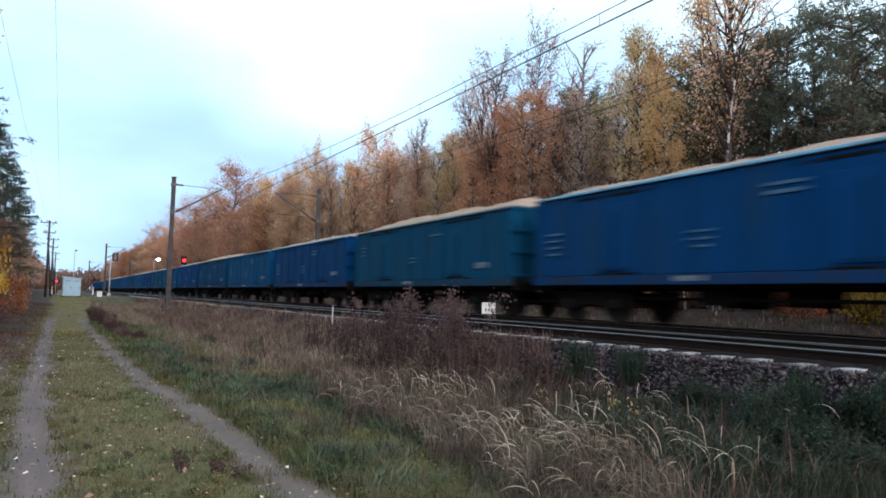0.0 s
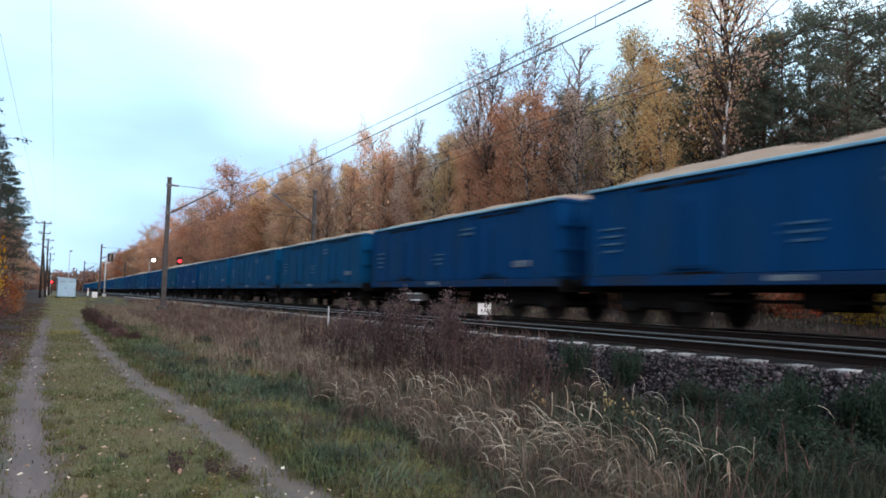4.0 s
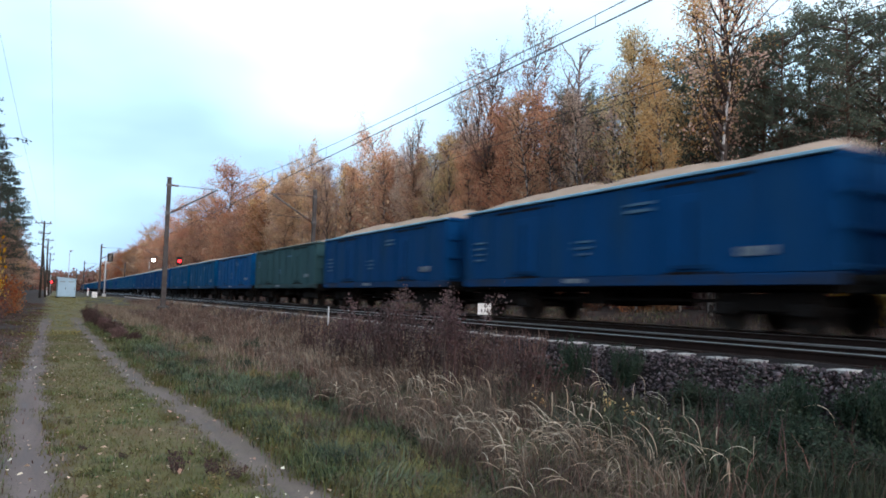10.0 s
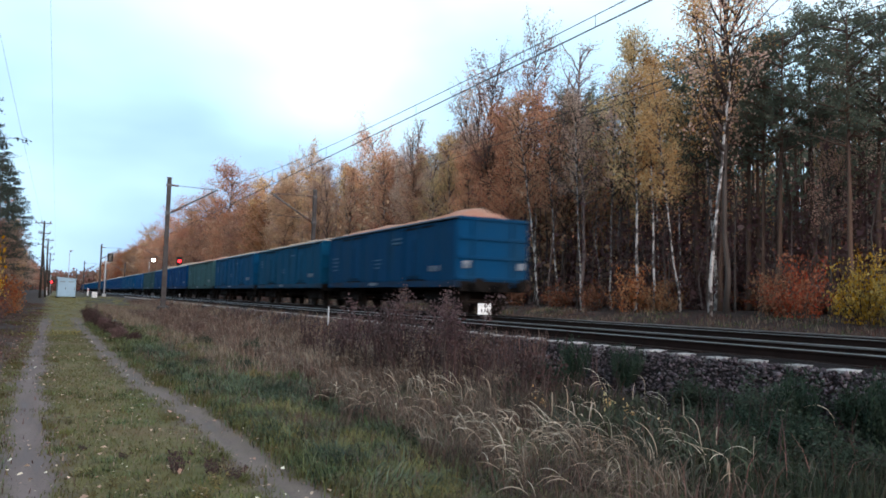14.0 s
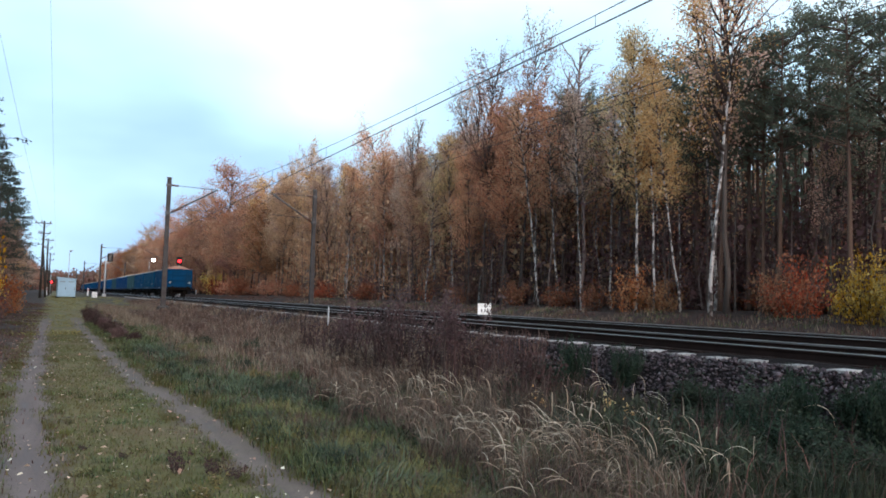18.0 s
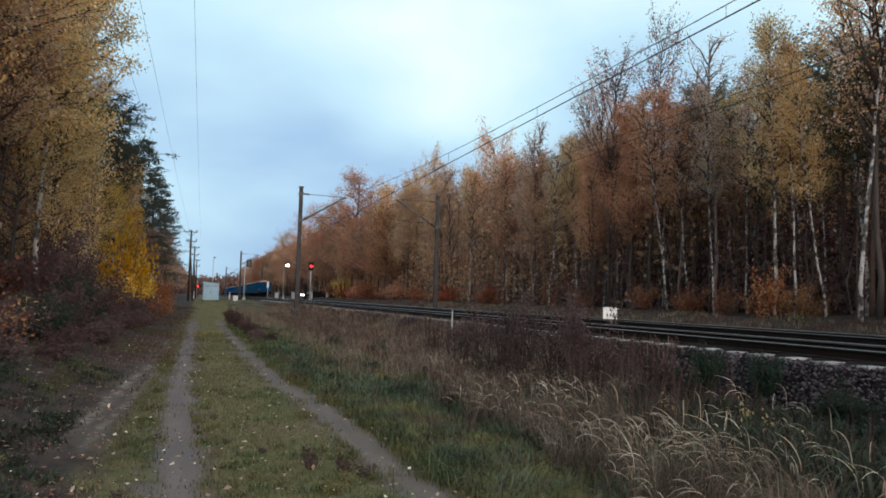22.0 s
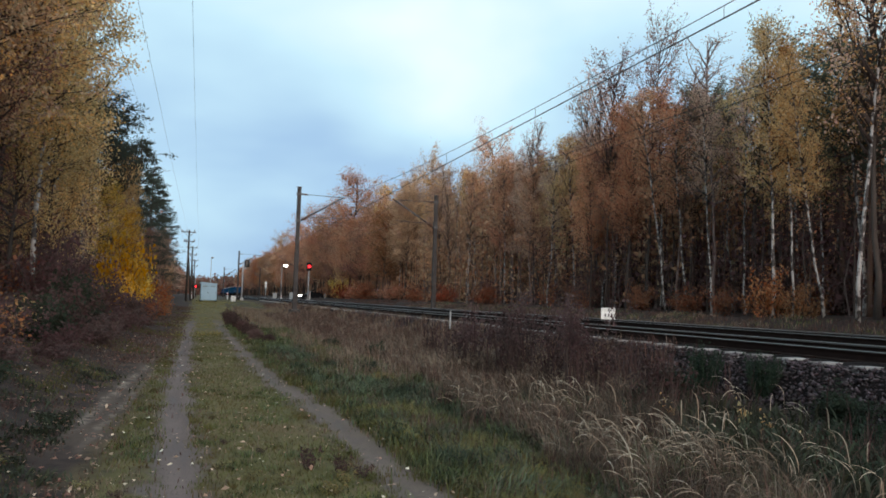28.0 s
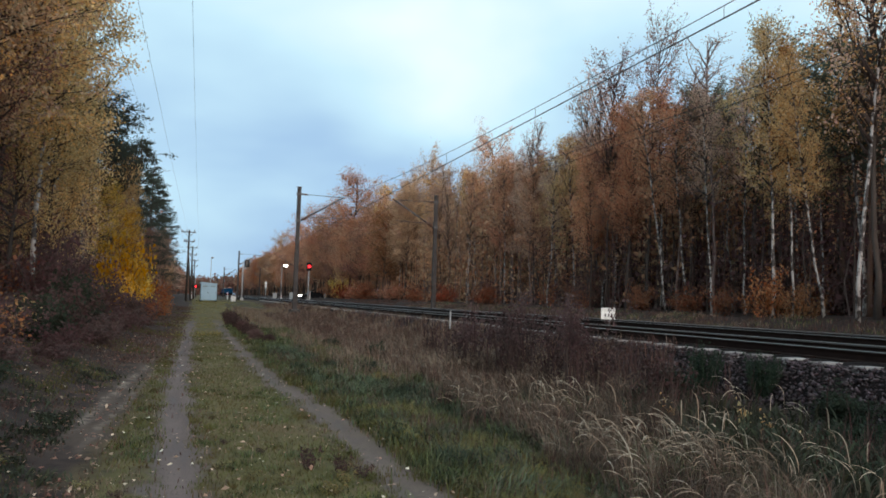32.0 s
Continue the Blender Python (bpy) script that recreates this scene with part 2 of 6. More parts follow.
# ---- mesh helpers ----
def mesh_of(name, verts, faces, mat, smooth=False):
    me = bpy.data.meshes.new(name)
    me.from_pydata([tuple(v) for v in verts], [], [tuple(f) for f in faces])
    me.materials.append(mat)
    if smooth:
        me.shade_smooth()
    return me


def child(name, me, parent, m=None, label=""):
    ob = new(name, me)
    ob.parent = parent
    if m is not None:
        ob.matrix_basis = m
    return tagged(ob, label) if label else ob


def bm_mesh(name, bm, mat, smooth=False):
    me = bpy.data.meshes.new(name)
    bm.to_mesh(me)
    bm.free()
    me.materials.append(mat)
    if smooth:
        me.shade_smooth()
    return me


def part(name, bm, mat, parent, label="", smooth=False):
    return child(name, bm_mesh(name, bm, mat, smooth), parent, None, label)


def box(bm, x0, x1, y0, y1, z0, z1, bevel=0.0):
    r = bmesh.ops.create_cube(bm, size=1.0)
    bmesh.ops.scale(bm, vec=(x1 - x0, y1 - y0, z1 - z0), verts=r["verts"])
    bmesh.ops.translate(bm, vec=((x0 + x1) / 2, (y0 + y1) / 2, (z0 + z1) / 2), verts=r["verts"])
    if bevel:
        es = list({e for v in r["verts"] for e in v.link_edges})
        bmesh.ops.bevel(bm, geom=es, offset=bevel, segments=1, affect="EDGES")
    return bm


def boxes(*rows, bevel=0.0):
    bm = bmesh.new()
    for r in rows:
        box(bm, *r, bevel=bevel)
    return bm


def tube_data(points, radii, sides=6):
    """Verts and faces of a bent, tapering tube through the points."""
    pts = [Vector(p) for p in points]
    vs, fs = [], []
    for i, p in enumerate(pts):
        d = (pts[min(i + 1, len(pts) - 1)] - pts[max(i - 1, 0)]).normalized()
        a = d.orthogonal().normalized() if abs(d.z) < 0.95 else Vector((1, 0, 0)) - d * d.x
        a.normalize()
        b = d.cross(a)
        r = radii[i] if not isinstance(radii, float) else radii
        for k in range(sides):
            w = 2 * math.pi * k / sides
            vs.append(p + (a * math.cos(w) + b * math.sin(w)) * r)
    for i in range(len(pts) - 1):
        for k in range(sides):
            k2 = (k + 1) % sides
            fs.append((i * sides + k, i * sides + k2, (i + 1) * sides + k2, (i + 1) * sides + k))
    fs.append(tuple(range(sides))[::-1])
    fs.append(tuple(range((len(pts) - 1) * sides, len(pts) * sides)))
    return vs, fs


def joined(datas):
    vs, fs = [], []
    for v, f in datas:
        o = len(vs)
        vs.extend(v)
        fs.extend(tuple(i + o for i in q) for q in f)
    return vs, fs


def tube(name, points, radii, mat, parent, sides=6, label=""):
    v, f = tube_data(points, radii, sides)
    return child(name, mesh_of(name, v, f, mat, True), parent, None, label)


def empty(name, x, y, z, rz=0.0, **tags):
    ob = new(name)
    ob.empty_display_size = 0.2
    ob.matrix_basis = pose(x, y, z, 0, 0, rz)
    return tagged(ob, **tags)


def cards(centres, size, rng, aspect=1.5, droop=0.0):
    """Small bent leaf faces, one at each centre, turned at random."""
    c = np.asarray(centres, float)
    n = len(c)
    u = rng.normal(size=(n, 3))
    u[:, 2] -= droop
    u /= np.linalg.norm(u, axis=1, keepdims=True)
    w = rng.normal(size=(n, 3))
    w -= u * (w * u).sum(1, keepdims=True)
    w /= np.linalg.norm(w, axis=1, keepdims=True)
    s = (np.asarray(size) * rng.uniform(0.6, 1.4, n))[:, None]
    q = np.stack([c - u * s * aspect / 2, c + w * s / 2 + u * s * 0.1, c + u * s * aspect / 2, c - w * s / 2 + u * s * 0.1], 1).reshape(-1, 3)
    return q, np.arange(4 * n).reshape(-1, 4)


def quick_mesh(name, verts, faces, mat):
    """A mesh from arrays of verts and equal faces."""
    me = bpy.data.meshes.new(name)
    verts, faces = np.asarray(verts, np.float32), np.asarray(faces, np.int32)
    n, k = faces.shape
    me.vertices.add(len(verts))
    me.vertices.foreach_set("co", verts.ravel())
    me.loops.add(n * k)
    me.loops.foreach_set("vertex_index", faces.ravel())
    me.polygons.add(n)
    me.polygons.foreach_set("loop_start", np.arange(0, n * k, k, dtype=np.int32))
    me.update(calc_edges=True)
    me.materials.append(mat)
    return me


# ---- ground ----
RAIL_Z = 0.935
TRACKS = (9.03, 13.16)
PROFILE_X = (-400, -60, -12, -6, -3.5, -2.3, -1.5, -1.0, 2.4, 4.0, 5.5, 6.2, 7.4, 15.0, 15.8, 17.0, 19.0, 24.0, 60.0, 400.0)
PROFILE_Z = (2.0, 1.3, 1.0, 0.8, 0.5, 0.28, 0.05, 0.0, 0.0, -0.02, 0.02, 0.1, 0.3, 0.4, 0.45, 0.75, 1.1, 1.25, 1.6, 2.0)
RISE_X = (-8, -2, -1, 5, 7.4, 9)
RISE_K = (0.2, 0.5, 1.0, 1.0, 0.6, 0.2)


RUT_Y = (5.0, 9.5, 13.0, 22.0, 38.0)
RUT_L = (-0.05, -0.22, -0.28, -0.31, -0.36)
RUT_R = (1.66, 1.54, 1.27, 1.08, 0.93)


def ground_z(x, y):
    x, y = np.asarray(x, float), np.asarray(y, float)
    s = np.clip((y - 30) / 65, 0, 1)
    rut = sum(np.exp(-((x - np.interp(y, RUT_Y, c)) / 0.18) ** 2) for c in (RUT_L, RUT_R)) * 0.035 * np.clip(1 - y / 60, 0, 1)
    lumps = 0.025 * np.sin(x * 2.3 + y * 0.7) * np.sin(y * 1.7 - x) + 0.05 * np.sin(x * 0.61 + 1) * np.sin(y * 0.43)
    calm = np.interp(x, (-3, -1.2, 2.2, 3.2, 6.8, 7.2, 15.4, 18), (1.6, 0.05, 0.05, 1, 1, 0, 0, 1.6))
    return np.interp(x, PROFILE_X, PROFILE_Z) + np.interp(x, RISE_X, RISE_K) * 0.6 * s * s * (3 - 2 * s) - rut + lumps * calm


def ground_material():
    m = bpy.data.materials.new("ground_soil_and_turf")
    m.use_nodes = True
    n, l = m.node_tree.nodes, m.node_tree.links
    b = n["Principled BSDF"]
    b.inputs["Roughness"].default_value = 0.95
    b.inputs["Specular IOR Level"].default_value = 0.2
    geo = n.new("ShaderNodeNewGeometry")
    sep = n.new("ShaderNodeSeparateXYZ")
    l.new(geo.outputs["Position"], sep.inputs[0])

    def noise_of(s, detail=4.0, rough=0.55):
        t = n.new("ShaderNodeTexNoise")
        t.inputs["Scale"].default_value, t.inputs["Detail"].default_value, t.inputs["Roughness"].default_value = s, detail, rough
        l.new(geo.outputs["Position"], t.inputs["Vector"])
        return t.outputs["Fac"]

    def calc(op, a, bb, cc=None):
        x = n.new("ShaderNodeMath")
        x.operation = op
        for i, v in enumerate((a, bb, cc)):
            if v is None:
                continue
            if isinstance(v, (int, float)):
                x.inputs[i].default_value = v
            else:
                l.new(v, x.inputs[i])
        return x.outputs[0]

    def span(v, a, bb, lo=0.0, hi=1.0):
        x = n.new("ShaderNodeMapRange")
        x.interpolation_type = "SMOOTHSTEP"
        for k, w in (("From Min", a), ("From Max", bb), ("To Min", lo), ("To Max", hi)):
            x.inputs[k].default_value = w
        l.new(v, x.inputs["Value"])
        return x.outputs["Result"]

    def mix(fac, a, bb):
        x = n.new("ShaderNodeMix")
        x.data_type = "RGBA"
        for key, v in (("Factor", fac), ("A", a), ("B", bb)):
            if isinstance(v, tuple):
                x.inputs[key].default_value = (*v, 1)
            else:
                l.new(v, x.inputs[key])
        return x.outputs["Result"]

    big, mid, fine, tiny = noise_of(0.35), noise_of(1.6), noise_of(7, 6), noise_of(45, 4)
    along = n.new("ShaderNodeMapping")
    along.inputs["Scale"].default_value = (3.0, 0.35, 1.0)
    l.new(geo.outputs["Position"], along.inputs["Vector"])
    st = n.new("ShaderNodeTexNoise")
    st.inputs["Scale"].default_value, st.inputs["Detail"].default_value = 1.5, 6.0
    l.new(along.outputs["Vector"], st.inputs["Vector"])
    streak = st.outputs["Fac"]
    # turf: olive with straw patches
    turf = mix(span(mid, 0.35, 0.65), (0.100, 0.093, 0.036), (0.138, 0.110, 0.049))
    turf = mix(span(fine, 0.45, 0.72), turf, (0.07, 0.06, 0.03))
    turf = mix(span(big, 0.48, 0.66), turf, (0.12, 0.085, 0.045))
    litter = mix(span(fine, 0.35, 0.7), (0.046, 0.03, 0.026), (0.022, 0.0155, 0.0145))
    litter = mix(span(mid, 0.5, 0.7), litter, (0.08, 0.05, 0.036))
    lush = mix(span(mid, 0.35, 0.7), (0.032, 0.034, 0.02), (0.06, 0.045, 0.03))
    sand = mix(span(streak, 0.3, 0.75), (0.172, 0.130, 0.122), (0.108, 0.080, 0.074))
    sand = mix(span(tiny, 0.5, 0.75), sand, (0.08, 0.065, 0.057))
    sand = mix(span(streak, 0.5, 0.7), sand, (0.125, 0.105, 0.105))
    wob = calc("MULTIPLY_ADD", calc("SUBTRACT", mid, 0.5), 0.55, calc("MULTIPLY", calc("SUBTRACT", streak, 0.5), 0.35))
    x = calc("ADD", sep.outputs["X"], wob)
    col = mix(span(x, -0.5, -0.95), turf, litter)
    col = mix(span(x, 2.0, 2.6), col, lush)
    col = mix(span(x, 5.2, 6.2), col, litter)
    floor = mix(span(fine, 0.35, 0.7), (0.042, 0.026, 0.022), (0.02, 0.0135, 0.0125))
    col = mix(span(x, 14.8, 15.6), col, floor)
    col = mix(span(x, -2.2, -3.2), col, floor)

    def band(at, half, soft):
        return span(calc("ABSOLUTE", calc("SUBTRACT", x, at), 0), half + soft, half)

    near = span(sep.outputs["Y"], 46.0, 34.0)
    soil = mix(span(fine, 0.35, 0.7), (0.105, 0.077, 0.062), (0.06, 0.045, 0.037))

    def course(ats):
        c = n.new("ShaderNodeFloatCurve")
        pts = c.mapping.curves[0].points
        for i, (yy, xx) in enumerate(zip(RUT_Y, ats)):
            if i < 2:
                pts[i].location = (yy / 40, xx / 4 + 0.5)
            else:
                pts.new(yy / 40, xx / 4 + 0.5)
        c.mapping.update()
        l.new(calc("DIVIDE", sep.outputs["Y"], 40.0), c.inputs["Value"])
        return calc("MULTIPLY_ADD", calc("SUBTRACT", c.outputs["Value"], 0.5), 4.0, 0.0)

    for at, half, soft, k in ((course(RUT_L), 0.13, 0.14, 1.0), (course(RUT_R), 0.11, 0.18, 0.8), (-1.0, 0.04, 0.30, 0.7)):
        f = calc("MULTIPLY", band(at, half, soft), near)
        if k == 0.7:
            # the loose sand of an old side track, broken by turf
            gone = calc("MULTIPLY", span(sep.outputs["Y"], 6.6, 8.6), span(sep.outputs["Y"], 28.0, 19.0))
            col = mix(calc("MULTIPLY", calc("MULTIPLY", f, gone), 0.7), col, soil)
            own = calc("ADD", calc("MULTIPLY_ADD", sep.outputs["Y"], -0.035, 1.46), calc("MULTIPLY_ADD", wob, 0.25, sep.outputs["X"]))
            for aside, wide, share in ((0.0, 0.12, 0.85), (0.24, 0.09, 0.6)):
                f = span(calc("ABSOLUTE", calc("SUBTRACT", own, aside), 0), wide, 0.02)
                f = calc("MULTIPLY", calc("MULTIPLY", f, calc("MULTIPLY", span(fine, 0.42, 0.56), span(noise_of(1.1 + aside), 0.42, 0.58))), calc("MULTIPLY", gone, share))
                col = mix(f, col, (0.23, 0.18, 0.15))
            continue
        edge = calc("MULTIPLY", calc("MULTIPLY", band(at, half + 0.10, soft + 0.12), near), span(noise_of(3.1), 0.40, 0.62))
        col = mix(calc("MULTIPLY", edge, 0.8), col, soil)
        col = mix(calc("MULTIPLY", f, k), col, sand)
    l.new(col, b.inputs["Base Color"])
    bp = n.new("ShaderNodeBump")
    bp.inputs["Strength"].default_value, bp.inputs["Distance"].default_value = 0.35, 0.015
    l.new(calc("ADD", calc("MULTIPLY", fine, 0.3), calc("MULTIPLY", tiny, 0.6)), bp.inputs["Height"])
    l.new(bp.outputs["Normal"], b.inputs["Normal"])
    return m


M["ground"] = ground_material()


def build_ground():
    xs = np.unique(np.round(np.concatenate([np.arange(-3.0, 8.0, 0.12), np.arange(-0.78, 2.2, 0.04), np.arange(-14, 26, 0.6), np.arange(-60, 60, 6.0), np.linspace(-3000, 3000, 25)]), 2))
    ys = np.unique(np.round(np.concatenate([np.arange(-3, 4, 0.5), np.arange(4, 20, 0.1), np.arange(20, 30, 0.3), np.arange(30, 120, 1.5), np.arange(-60, 400, 20.0), np.linspace(-600, 4000, 24)]), 1))
    X, Y = np.meshgrid(xs, ys)
    Z = ground_z(X, Y)
    v = np.stack([X, Y, Z], -1).reshape(-1, 3)
    a = np.arange(len(ys) * len(xs)).reshape(len(ys), len(xs))
    f = np.stack([a[:-1, :-1], a[:-1, 1:], a[1:, 1:], a[1:, :-1]], -1).reshape(-1, 4)
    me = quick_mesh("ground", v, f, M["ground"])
    me.shade_smooth()
    tagged(new("ground", me), "autumn turf, leaf litter and two sandy wheel ruts", "ground", kind="structure")


build_ground()


# ---- railway ----
def build_track_bed():
    prof = [(6.75, 0.1), (7.62, RAIL_Z - 0.25), (7.92, RAIL_Z - 0.24), (8.1, RAIL_Z - 0.15), (9.95, RAIL_Z - 0.15), (10.3, RAIL_Z - 0.2), (11.1, RAIL_Z - 0.28), (11.9, RAIL_Z - 0.2), (12.25, RAIL_Z - 0.15), (14.0, RAIL_Z - 0.15), (14.6, RAIL_Z - 0.22), (16.2, 0.4)]
    ys = list(np.arange(-20, 60, 0.5)) + list(np.arange(60, 700, 10))
    rng = np.random.default_rng(3)
    v, f = [], []
    k = len(prof)
    for y in ys:
        for i, (x, z) in enumerate(prof):
            v.append((x + rng.normal() * 0.06 * (i in (0, 1, k - 2, k - 1)), y, z + rng.normal() * 0.012))
    for j in range(len(ys) - 1):
        for i in range(k - 1):
            f.append((j * k + i, j * k + i + 1, (j + 1) * k + i + 1, (j + 1) * k + i))
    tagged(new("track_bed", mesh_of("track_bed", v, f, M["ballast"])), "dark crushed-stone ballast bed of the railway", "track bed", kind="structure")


def build_rail(x):
    """One rail: foot, web and head, with the polished running face."""
    r = empty("rail", x, 0, RAIL_Z, label="rusty steel rail with polished head on sleepers", category="rail", group="running rails")
    half = [(-0.0625, -0.155), (0.0625, -0.155), (0.0625, -0.145), (0.012, -0.125), (0.012, -0.045), (0.034, -0.035), (0.034, -0.012), (-0.034, -0.012), (-0.034, -0.035), (-0.012, -0.045), (-0.012, -0.125), (-0.0625, -0.145)]
    k = len(half)
    v = [(a, y, z) for y in (-30, 700) for a, z in half]
    f = [(i, (i + 1) % k, k + (i + 1) % k, k + i) for i in range(k)]
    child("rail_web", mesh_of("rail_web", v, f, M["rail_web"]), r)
    s = 1 if x in (TRACKS[0] - 0.7525, TRACKS[1] - 0.7525) else -1
    head = [(-0.0345, -0.0125), (-0.034, -0.004), (-0.026, 0.0), (0.026, 0.0), (0.034, -0.004), (0.0345, -0.0125)]
    head = head + [(s * 0.0355, -0.03)] if s > 0 else [(-0.0355, -0.03)] + head
    k = len(head)
    v = [(a, y, z) for y in (-30, 700) for a, z in head]
    f = [(i, i + 1, k + i + 1, k + i) for i in range(k - 1)]
    child("rail_head", mesh_of("rail_head", v, f, M["rail_head"]), r, None, "polished running surface")


build_track_bed()
for c in TRACKS:
    for s in (-0.7525, 0.7525):
        build_rail(c + s)


# ---- the goods train ----
PITCH = 14.08
RIM = 3.33


def build_bogie(parent, y):
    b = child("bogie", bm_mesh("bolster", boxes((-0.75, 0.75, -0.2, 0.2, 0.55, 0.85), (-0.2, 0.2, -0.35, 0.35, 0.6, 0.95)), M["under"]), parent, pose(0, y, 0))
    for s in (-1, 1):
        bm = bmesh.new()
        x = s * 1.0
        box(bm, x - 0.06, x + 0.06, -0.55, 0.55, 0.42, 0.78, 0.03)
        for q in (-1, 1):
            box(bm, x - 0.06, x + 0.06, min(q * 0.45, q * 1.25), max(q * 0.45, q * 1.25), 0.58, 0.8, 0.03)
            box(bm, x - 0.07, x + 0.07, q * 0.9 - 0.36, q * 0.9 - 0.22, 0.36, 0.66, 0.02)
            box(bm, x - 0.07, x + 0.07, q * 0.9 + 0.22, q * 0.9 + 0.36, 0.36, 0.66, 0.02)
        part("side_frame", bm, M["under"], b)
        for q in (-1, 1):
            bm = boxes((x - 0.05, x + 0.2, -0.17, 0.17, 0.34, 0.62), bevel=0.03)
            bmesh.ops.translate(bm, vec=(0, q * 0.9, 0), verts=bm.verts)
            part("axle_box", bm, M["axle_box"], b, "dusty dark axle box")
    for q in (-1, 1):
        bm = bmesh.new()
        turn = Matrix.Rotation(math.pi / 2, 4, "Y")
        for x in (-0.7525, 0.7525):
            bmesh.ops.create_cone(bm, cap_ends=True, segments=20, radius1=0.46, radius2=0.46, depth=0.135, matrix=Matrix.Translation((x, 0, 0)) @ turn)
            bmesh.ops.create_cone(bm, cap_ends=True, segments=20, radius1=0.488, radius2=0.47, depth=0.03, matrix=Matrix.Translation((x * 0.9, 0, 0)) @ turn)
        bmesh.ops.create_cone(bm, cap_ends=True, segments=10, radius1=0.085, radius2=0.085, depth=1.9, matrix=turn)
        for a in range(4):
            w = Matrix.Rotation(a * math.pi / 2, 4, "X")
            bmesh.ops.create_cube(bm, size=0.09, matrix=w @ Matrix.Translation((0.83, 0.27, 0)))
        child("wheelset", bm_mesh("wheelset", bm, M["wheel"]), b, pose(0, q * 0.9, 0.46))
    return b


def load_mesh(seed, high, mat):
    rng = np.random.default_rng(seed)
    xs, ys = np.array((-1.37, -1.2, -0.95, -0.5, 0, 0.5, 0.95, 1.2, 1.37)), np.linspace(-6.27, 6.27, 50)
    peaks = [(rng.uniform(-0.3, 0.3), y + rng.uniform(-0.6, 0.6), rng.uniform(0.55, 1.0), rng.uniform(1.5, 2.6)) for y in (-4.7, -1.7, 1.7, 4.7)]
    v = []
    for y in ys:
        for x in xs:
            z = (1 - (abs(x) / 1.37) ** 2.4) * (0.24 + 0.25 * high + high * 0.85 * max(p * math.exp(-((y - py) / w) ** 2 - ((x - px) / 0.95) ** 2) for px, py, p, w in peaks))
            end = min(1, (6.45 - abs(y)) / 0.8)
            v.append((x, y, RIM - 0.06 + z * end + rng.normal() * 0.018))
    f = [(j * 9 + i, j * 9 + i + 1, (j + 1) * 9 + i + 1, (j + 1) * 9 + i) for j in range(49) for i in range(8)]
    return mesh_of("load", v, f, mat, True)


LOADS = [load_mesh(i, h, M["load_red"] if i in (2,) else M["load"]) for i, h in enumerate((0.38, 0.20, 0.26, 0.06))]


